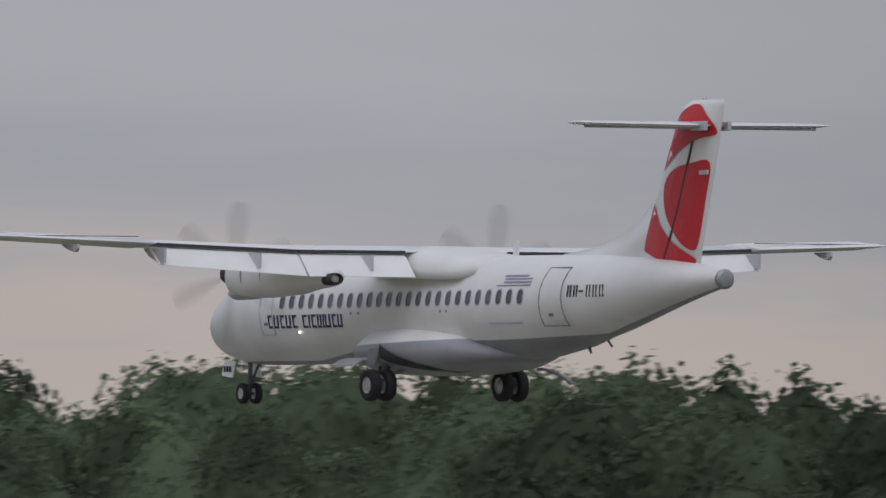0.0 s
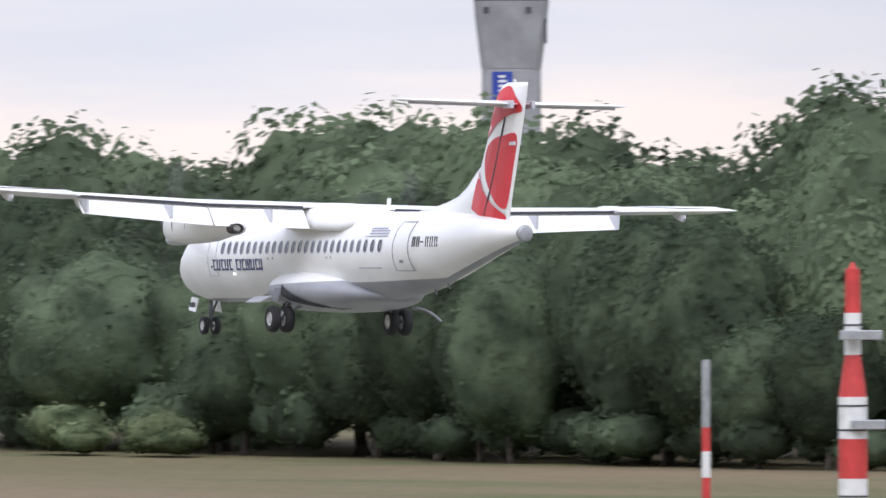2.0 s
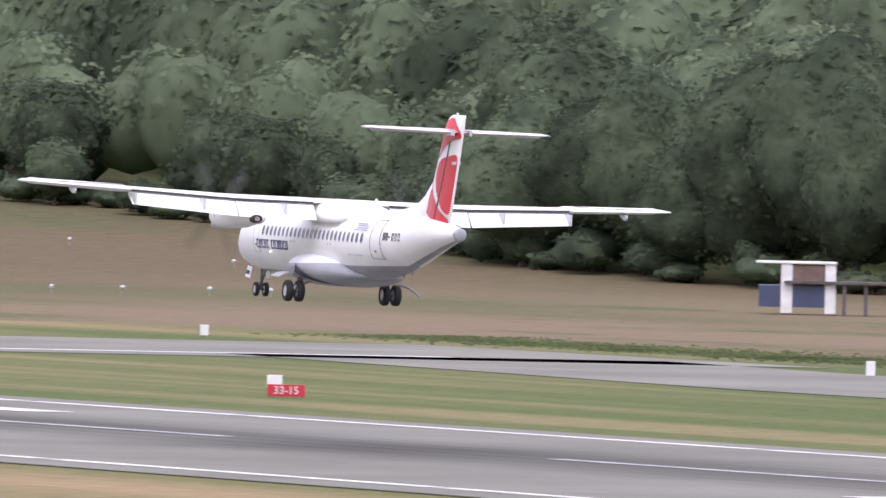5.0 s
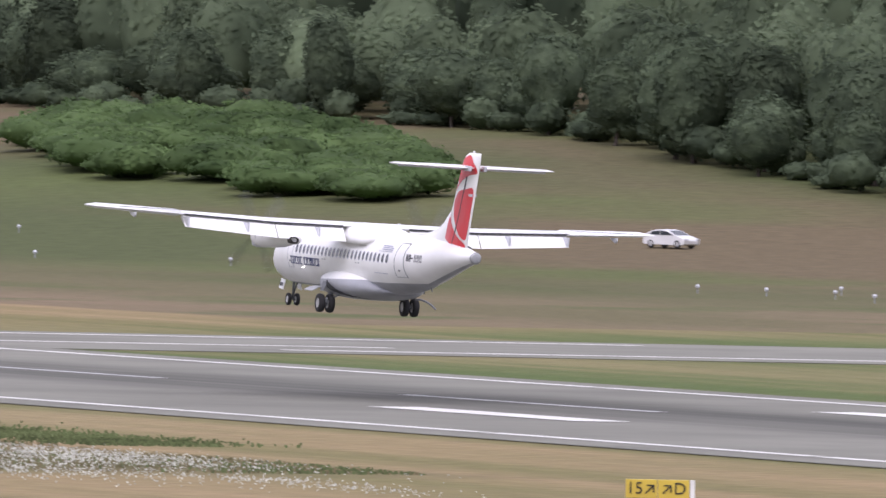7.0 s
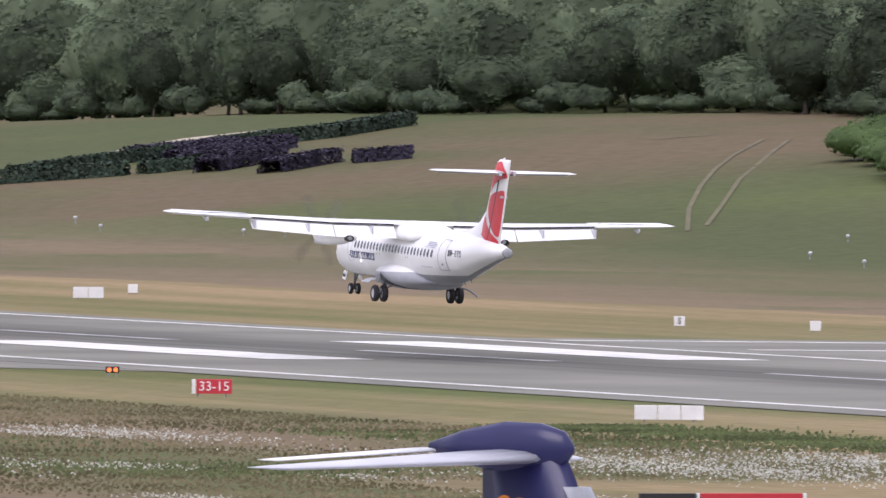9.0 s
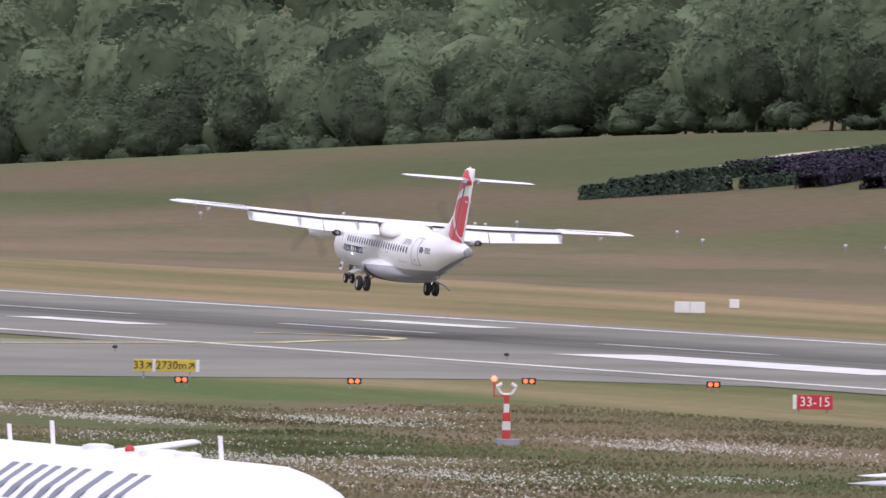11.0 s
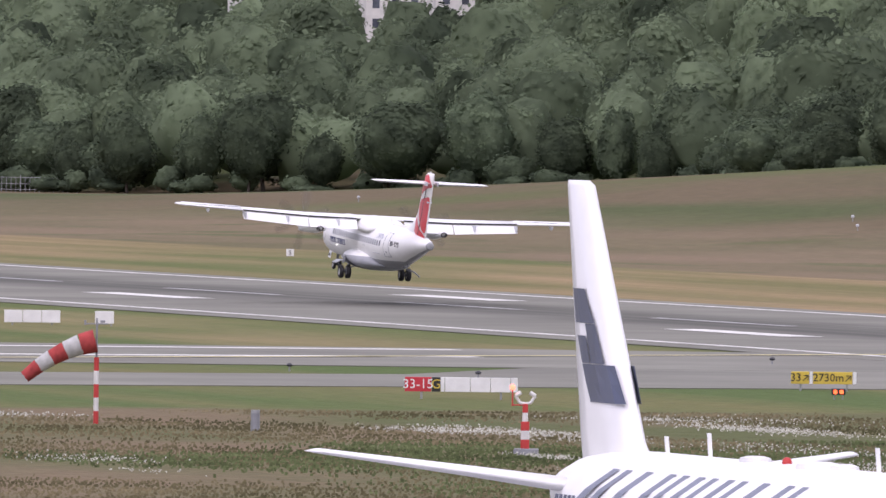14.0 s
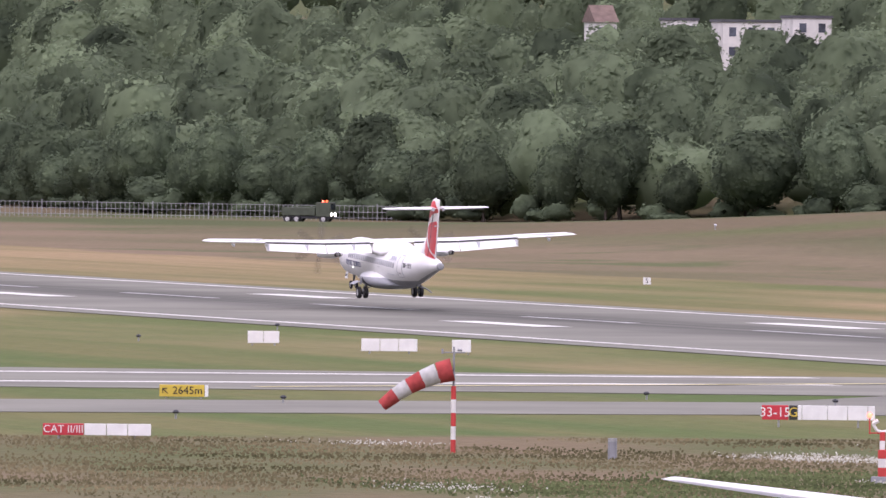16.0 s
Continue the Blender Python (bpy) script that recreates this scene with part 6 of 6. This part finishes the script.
def jetliner(name, m, label, L, r, zc, fin, stab, mats, wing_z):
    """A parked airliner, nose along +y, main wheels' foot at the origin. fin: (root y, root chord, tip y, tip chord, top); stab: (y, chord, tip chord, half-span, sweep, z, dihedral)."""
    body, tail = mats
    t = thing(name, m, label, "aeroplane")
    ny = L * 0.52
    bm = bmesh.new()
    k = 28
    loops = []
    for u, q, dz in ((0, 0.05, -0.35), (0.01, 0.35, -0.28), (0.03, 0.6, -0.2), (0.06, 0.82, -0.1), (0.1, 0.95, -0.02), (0.14, 1, 0), (0.68, 1, 0), (0.76, 0.93, 0.07), (0.84, 0.76, 0.22), (0.91, 0.52, 0.38), (0.965, 0.3, 0.46), (1.0, 0.12, 0.50)):
        loops.append([(r * q * math.cos(6.2832 * i / k), ny - u * L, zc + dz * r + r * q * math.sin(6.2832 * i / k)) for i in range(k)])
    rings(bm, loops)
    part("fuselage", bm, body, t, smooth=True)
    y0, c0, y1, c1, top = fin
    root = zc + r * 0.62
    bm = bmesh.new()
    def sec(z, le, ch, th):
        return [(0, le, z), (th, le - ch * 0.15, z), (th * 1.1, le - ch * 0.4, z), (th * 0.7, le - ch * 0.75, z), (0.02, le - ch, z), (-0.02, le - ch, z), (-th * 0.7, le - ch * 0.75, z), (-th * 1.1, le - ch * 0.4, z), (-th, le - ch * 0.15, z)]
    rings(bm, [sec(root - 0.3, y0 + 1.0, c0 + 1.0, 0.34), sec(root + 0.25, y0 + 0.25, c0 + 0.25, 0.30), sec(root + 0.9, y0 + (y1 - y0) * 0.15, c0 + (c1 - c0) * 0.15, 0.28), sec(top - 0.12, y1, c1, 0.14), sec(top, y1 - 0.25, c1 - 0.3, 0.06)])
    f = part("fin", bm, tail, t, smooth=True)
    sy, sc, st, hs, sw, sz, dih = stab
    for s in (-1, 1):
        bm = bmesh.new()
        rings(bm, [aerofoil(*a) for a in ((sy, sc, sz, s * 0.2, 0.11), (sy - sw * 0.5, (sc + st) / 2, sz + dih * 0.5, s * hs * 0.5, 0.10), (sy - sw, st, sz + dih, s * hs, 0.09), (sy - sw - 0.3, st * 0.6, sz + dih, s * (hs + 0.15), 0.05))])
        part("tailplane", bm, PALE if tail is INDIGO else body, t, smooth=True)
        bm = bmesh.new()
        wy = ny - L * 0.36
        rings(bm, [aerofoil(*a) for a in ((wy, L * 0.19, wing_z, s * 0.5, 0.13), (wy - L * 0.10, L * 0.11, wing_z + 0.5, s * L * 0.2, 0.12), (wy - L * 0.22, L * 0.045, wing_z + 1.4, s * L * 0.49, 0.10))])
        part("wing", bm, PALE, t, smooth=True)
        for yy in (0.0,):
            wheel(t, s * L * 0.1, yy, 0.55, 0.55, 0.4)
            bm = bmesh.new()
            tube(bm, (s * L * 0.1, yy, 0.55), (s * L * 0.09, yy, wing_z), 0.14, 0.16, 10)
            part("main_gear_leg", bm, STEEL, t)
    wheel(t, 0, ny - L * 0.15, 0.4, 0.4, 0.3)
    bm = bmesh.new()
    tube(bm, (0, ny - L * 0.15, 0.4), (0, ny - L * 0.15, zc - r * 0.8), 0.1, 0.1, 10)
    part("nose_gear_leg", bm, STEEL, t)
    return t, ny, f


def parked_white_jet():
    x, y = 383 * math.sin(radians(15.92)), 383 * math.cos(radians(15.92))
    L, r, zc = 33.8, 1.98, 4.05
    ny = L * 0.52
    ty = ny - L
    off = Matrix.Rotation(radians(-180.9), 4, "Z") @ Vector((0, ty + 2.6, 0))
    t, ny, f = jetliner("parked_jet", pose(x - off.x, y - off.y, 1.26, 0, 0, -180.9), "parked white jet airliner with slate tail emblem", L, r, zc, (ty + 7.6, 5.7, ty + 2.35, 2.1, 11.88), (ty + 5.4, 3.5, 1.35, 6.1, 3.0, 5.05, 0.8), (WHITE, WHITE), 2.7)
    # tail emblem: a slanted slate block figure, on both faces of the fin
    for s in (-1, 1):
        for u0, u1, v0, u2, u3, v1 in ((0.03, 0.50, 0.62, 0.06, 0.66, 0.50), (0.40, 0.66, 0.498, 0.46, 0.74, 0.36), (0.10, 0.385, 0.455, 0.22, 0.445, 0.36), (0.22, 0.88, 0.357, 0.36, 0.92, 0.225)):
            bm = bmesh.new()
            grid = []
            for k in range(7):
                col = []
                for ua, ub, v in ((u0, u1, v0), ((u0 + u2) / 2, (u1 + u3) / 2, (v0 + v1) / 2), (u2, u3, v1)):
                    u = ua + (ub - ua) * k / 6
                    z, le, ch = 5.6 + 6.28 * v, ty + 7.6 - 5.25 * v, 5.7 - 3.6 * v
                    q = np.interp(1 - u, (0, 0.15, 0.4, 0.75, 1.0), (0.0, 1.0, 1.1, 0.7, 0.05))
                    col.append(bm.verts.new((s * ((0.30 - 0.15 * v) * q + 0.03), le - ch * (1 - u), z)))
                grid.append(col)
            for a0, b0 in zip(grid, grid[1:]):
                for r0 in (0, 1):
                    bm.faces.new((a0[r0], b0[r0], b0[r0 + 1], a0[r0 + 1]))
            part("tail_emblem", bm, SLATE, t, "slate blue tail emblem")
        # the airline's title as plain slanted strokes on the upper side
        for k in range(7):
            y0 = ty + 8.2 + 2.35 * k
            bm = bmesh.new()
            def P(yy, a):
                return Vector((s * (r + 0.015) * math.cos(a), yy, zc + (r + 0.015) * math.sin(a)))
            for ya, yb in ((0, 0.55), (1.1, 1.6)) if k not in (1, 5) else ((0.4, 1.0),):
                lo = [P(y0 + ya - 0.9, 0.34), P(y0 + yb - 0.9, 0.34)]
                mid = [P(y0 + yb - 0.2, 0.62), P(y0 + ya - 0.2, 0.62)]
                hi = [P(y0 + yb + 0.5, 0.95), P(y0 + ya + 0.5, 0.95)]
                a0, b0, c0, d0 = (bm.verts.new(v) for v in (*lo, *mid))
                e0, f0 = (bm.verts.new(v) for v in hi)
                bm.faces.new((a0, b0, c0, d0))
                bm.faces.new((d0, c0, e0, f0))
            part("title_stroke", bm, TITLE_GREY, t, "slate title stroke")
        bm = bmesh.new()
        for k in range(5):
            plate(bm, [Vector((s * 1.75, ty + 5.9 + 0.35 * k, 4.75)), Vector((s * 1.75, ty + 6.1 + 0.35 * k, 4.75)), Vector((s * 1.70, ty + 6.1 + 0.35 * k, 5.05)), Vector((s * 1.70, ty + 5.9 + 0.35 * k, 5.05))], (s * 0.02, 0, 0))
        part("registration_bar", bm, SLATE, t)
    for yy, h in ((ty + 8.9, 0.35), (ty + 12.4, 0.5), (ty + 25.6, 0.5)):
        bm = bmesh.new()
        rings(bm, [[(w, yy - d, z), (0, yy + 0.18 - d, z), (-w, yy - d, z), (0, yy - 0.18 - d, z)] for z, w, d in ((zc + r - 0.05, 0.05, 0), (zc + r + h, 0.02, 0.15))])
        part("blade_antenna", bm, WHITE, t)
    for yy, rr in ((ty + 16.0, 0.35), (ty + 21.0, 0.5), (ty + 23.0, 0.3)):
        bm = bmesh.new()
        rings(bm, [[(rr * q * math.cos(a), yy + 1.6 * rr * q * math.sin(a), z) for a in np.linspace(0, 6.283, 13)[:-1]] for z, q in ((zc + r - 0.08, 1), (zc + r + 0.06, 0.9), (zc + r + 0.1, 0.5))])
        part("radome", bm, BOARD, t)
    bm = bmesh.new()
    bmesh.ops.create_uvsphere(bm, u_segments=10, v_segments=6, radius=0.11, matrix=Matrix.Translation((0, ty + 18.5, zc + r + 0.03)))
    part("beacon", bm, STRIPE_RED, t, "red anti-collision beacon")


def parked_blue_jet():
    d = 258
    x, y = d * math.sin(radians(19.78)), d * math.cos(radians(19.78))
    L, r, zc = 37.8, 1.7, 3.3
    ty = L * 0.52 - L
    h = -138.9
    off = Matrix.Rotation(radians(h), 4, "Z") @ Vector((0, ty + 2.75, 0))
    t, ny, f = jetliner("parked_jet", pose(x - off.x, y - off.y, 1.12, 0, 0, h), "parked jet with indigo high tail and orange dots", L, r, zc, (ty + 5.6, 3.1, ty + 3.75, 1.35, 8.85), (ty + 3.5, 2.1, 0.9, 4.3, 1.75, 8.5, -0.1), (WHITE, INDIGO), 1.9)
    # rounded cap and tail bullet
    bm = bmesh.new()
    rings(bm, [[(w * math.cos(a), yy, 8.66 + hh * math.sin(a)) for a in np.linspace(0, 6.283, 15)[:-1]] for yy, w, hh in ((ty + 3.95, 0.04, 0.05), (ty + 3.8, 0.17, 0.26), (ty + 3.4, 0.22, 0.38), (ty + 2.8, 0.23, 0.40), (ty + 2.1, 0.18, 0.26), (ty + 1.5, 0.05, 0.06))])
    part("tail_bullet", bm, INDIGO, t, smooth=True)
    for s in (-1, 1):
        for k in range(3):
            bm = bmesh.new()
            yy, zz, rr = ty + 2.96 + 0.25 * k, 7.84 - 0.03 * k, 0.125
            plate(bm, [Vector((s * 0.33, yy + rr * math.cos(a), zz + rr * math.sin(a))) for a in np.linspace(0, 6.283, 17)[:-1]], (s * 0.012, 0, 0))
            part("orange_dot", bm, ORANGE, t, "orange painted dot")
        bm = bmesh.new()
        plate(bm, [Vector((s * 0.30, ty + 3.75, 7.72)), Vector((s * 0.30, ty + 4.15, 7.72)), Vector((s * 0.30, ty + 4.05, 7.92)), Vector((s * 0.30, ty + 3.68, 7.92))], (s * 0.012, 0, 0))
        part("marking_bar", bm, PALE, t)
        bm = bmesh.new()
        rings(bm, [aerofoil(*a) for a in ((ty + 1.75, 0.75, 8.60, s * 0.25, 0.10), (ty + 1.1, 0.45, 8.50, s * 3.7, 0.10))])
        part("elevator", bm, WHITE, t, "white elevator", True)
    bm = bmesh.new()
    rings(bm, [[(w, yy + d2, z) for w, d2 in ((0.2, -0.22), (0.12, 0.08), (-0.12, 0.08), (-0.2, -0.22))] for yy, z in ((ty + 5.62, 5.2), (ty + 4.1, 8.1))])
    part("leading_edge", bm, BARE, t, "bare metal leading edge")


glide_mast()
lattice_mast()
control_tower()
striped_post("marker_mast", 440, 662, [(0, 1.4, STRIPE_WHITE), (1.4, 2.7, STRIPE_RED), (2.7, 3.9, STRIPE_WHITE), (3.9, 5.0, STRIPE_RED), (5.0, 8.1, GALV)], 0.21, 0.19, "slim grey mast with red and white foot", "mast")
striped_post("marker_post", 491.4, 835.8, [(0, 0.4, STRIPE_RED), (0.4, 0.8, STRIPE_WHITE), (0.8, 1.2, STRIPE_RED), (1.2, 1.6, STRIPE_WHITE), (1.6, 1.78, STRIPE_RED), (1.78, 2.0, STRIPE_WHITE)], 0.2, 0.2, "red and white banded marker post in long grass", "post")
build_signs()
for gx, gy in ((265.0, 792.6), (247.0, 793.0), (257.0, 796.8), (238.2, 792.5)):
    guard_light(gx, gy)
weather_mast(189.0, 672.6)
weather_mast(217.1, 676.0)
windsock()
for i in range(11):
    striped_post("verge_post", 354.3 - 0.35 * (i % 3), 566 + 7.8 * i, [(0, 0.3, GALV), (0.3, 0.66, GALV)], 0.10, 0.09, "short pale post on the mown verge", "post", 8, "verge posts")
for fx, fy in ((462.8, 1082), (464, 1073), (466, 1066), (473, 1081), (462.3, 1051), (451.8, 1179), (476.6, 1041), (462.7, 1035), (466, 1038), (471, 1040), (524.7, 1127), (535.7, 1145), (529.9, 1167), (482.5, 1040), (486, 1038), (446, 1402), (446.4, 1399.5), (452.4, 1266.6), (448.5, 1276.5), (447.1, 1285.5), (446.2, 1292), (445.5, 1300), (444.6, 1474), (449.5, 1447), (446.2, 1396), (449, 1396), (514, 2107), (456.6, 1688), (452, 1500), (447.9, 1349.6), (442.9, 1328), (471.9, 1235), (456.7, 1203), (451.7, 1264.7), (458.6, 1157.5), (467.2, 879.6), (508.2, 901.7), (473.9, 851), (485.6, 934)):
    field_light(fx, fy, 0.62)
for ex, ey in ((262, 884), (280, 872), (228, 856), (246, 1046), (205, 840), (190, 800), (233, 838), (268, 1100)):
    field_light(ex, ey, 0.42, SEAM)
striped_post("junction_post", 189.2, 715.9, [(0, 0.75, SEAL), (0.75, 0.9, GALV)], 0.2, 0.2, "stout grey post in rough grass", "post", 8)
board_sign("equipment_box", 410.3, 885.0, [(0.5, BOARD, "", BOARD)], 0.6, "white equipment box on the grass", category="box", lift=0.1)
board_sign("equipment_box", 408.3, 798.7, [(0.5, BOARD, "", BOARD)], 0.75, "white rounded equipment box beside the taxiway", category="box", lift=0.05)
board_sign("equipment_box", 524.0, 1102, [(1.3, BOARD, "", BOARD)], 0.8, "white cabinet in the long grass", category="box", lift=0.1)
for i in range(6):
    barrier(394.0 + 1.45 * i, 745 + 7.0 * i, 180 * (i % 2))
shelter()
rubble()
fence()
far_house(14.77, 2650, 3.2, 26.6, 2, False)
far_house(15.03, 2660, 4.0, 27.0, 2, True)
far_house(15.25, 2650, 9.0, 26.8, 2, True)
far_house(15.45, 2670, 6.0, 27.6, 2, True)
parked_white_jet()
parked_blue_jet()
car_near = car("small white hatchback on the perimeter road")
car_far = car("white hatchback driving on the mound's foot road")
truck = farm_truck()
# seconds, place of the main wheels' foot, pitch, bank, heading
FLIGHT = [
    (0.00, 295.76, 359.93, 14.94, -0.35, 0.46, -10.02),
    (0.50, 295.82, 386.54, 13.64, 0.04, -0.64, -9.98),
    (1.00, 295.84, 413.18, 12.80, 0.55, 0.37, -10.32),
    (1.50, 295.99, 439.88, 12.11, -0.21, 0.39, -10.25),
    (2.00, 296.21, 466.63, 11.23, -0.44, 1.76, -9.86),
    (2.50, 296.49, 493.35, 10.44, -0.66, 2.53, -9.48),
    (3.00, 296.77, 520.30, 9.49, -0.64, 3.11, -9.30),
    (3.50, 297.04, 547.20, 8.52, -0.64, 3.31, -9.12),
    (3.70, 297.10, 557.96, 8.04, -0.63, 3.39, -8.93),
    (4.20, 297.22, 584.83, 7.23, -0.22, 2.73, -8.47),
    (4.75, 297.34, 614.35, 6.35, 0.24, 1.99, -7.96),
    (5.30, 297.45, 643.82, 5.48, 0.70, 1.26, -7.45),
    (5.80, 297.58, 670.57, 4.70, 1.13, 0.59, -6.99),
    (6.00, 297.81, 681.25, 4.48, 1.29, 0.32, -6.81),
    (6.50, 297.75, 707.74, 3.99, 1.19, 1.47, -5.21),
    (7.00, 297.69, 734.16, 3.83, 1.08, 2.02, -3.62),
    (7.50, 297.69, 760.50, 3.77, 1.18, 2.64, -2.83),
    (8.00, 297.47, 786.81, 3.52, 1.27, 3.25, -2.04),
    (8.50, 297.38, 813.06, 3.18, 1.36, 2.07, -2.05),
    (9.00, 297.13, 839.28, 2.93, 1.45, 1.29, -2.06),
    (9.50, 296.81, 865.46, 2.87, 1.61, 1.95, -2.34),
    (10.00, 296.48, 891.59, 2.81, 1.76, 2.62, -2.62),
    (10.20, 296.35, 902.05, 2.80, 1.85, 2.80, -2.61),
    (10.80, 296.43, 933.34, 2.57, 2.08, 3.34, -2.61),
    (11.40, 296.53, 964.59, 2.32, 2.31, 3.89, -2.59),
    (12.00, 296.67, 995.78, 2.10, 2.55, 4.44, -2.58),
    (12.50, 296.85, 1021.72, 1.94, 2.75, 4.89, -2.57),
    (13.00, 297.31, 1047.56, 1.98, 2.82, 5.08, -2.31),
    (13.50, 297.87, 1073.35, 1.94, 2.88, 4.18, -2.06),
    (14.00, 298.49, 1099.10, 1.62, 2.80, 2.47, -1.80),
    (14.50, 299.14, 1124.81, 1.17, 2.72, 0.46, -1.55),
    (15.00, 299.80, 1150.45, 0.79, 2.70, -0.08, -1.12),
    (15.50, 300.47, 1176.04, 0.73, 2.69, -1.23, -0.68),
    (16.00, 301.07, 1201.60, 0.88, 2.68, -1.47, -0.26),
]


def motions():
    walk(airliner, [(t, pose(x, y, z, p, b, h)) for t, x, y, z, p, b, h in FLIGHT])
    # six-bladed propellers, turned a little under a quarter turn a frame
    for prop in PROPS:
        hub = prop.matrix_basis.copy()
        walk(prop, [(i / FPS, hub @ Matrix.Rotation(radians(75) * i + 0.12, 4, "Y")) for i in range(16 * FPS + 1)])
    walk(car_near, [(t, pose(467.5, 850.7 - 19.5 * (t - 3.5), -0.48, 0, 0, 180)) for t in (0, 4, 8, 12, 16)])
    drive = [(t, 499.8 + 6.8 * (t - 6), 1203.3 - 13.7 * (t - 6)) for t in (0, 2, 4, 5, 6, 7, 8, 9)]
    walk(car_far, [(t, pose(x, y, ground_z(x, y) + 0.02, 0, 0, 206)) for t, x, y in drive] + [(16, pose(520.2, 1162.2, ground_z(520.2, 1162.2) + 0.02, 0, 0, 206))])
    walk(truck, [(t, pose(488 - 1.7 * (16 - t), 1988 + 0.3 * (16 - t), 0, 0, 0, 240)) for t in (0, 8, 12, 14, 16)])


motions()
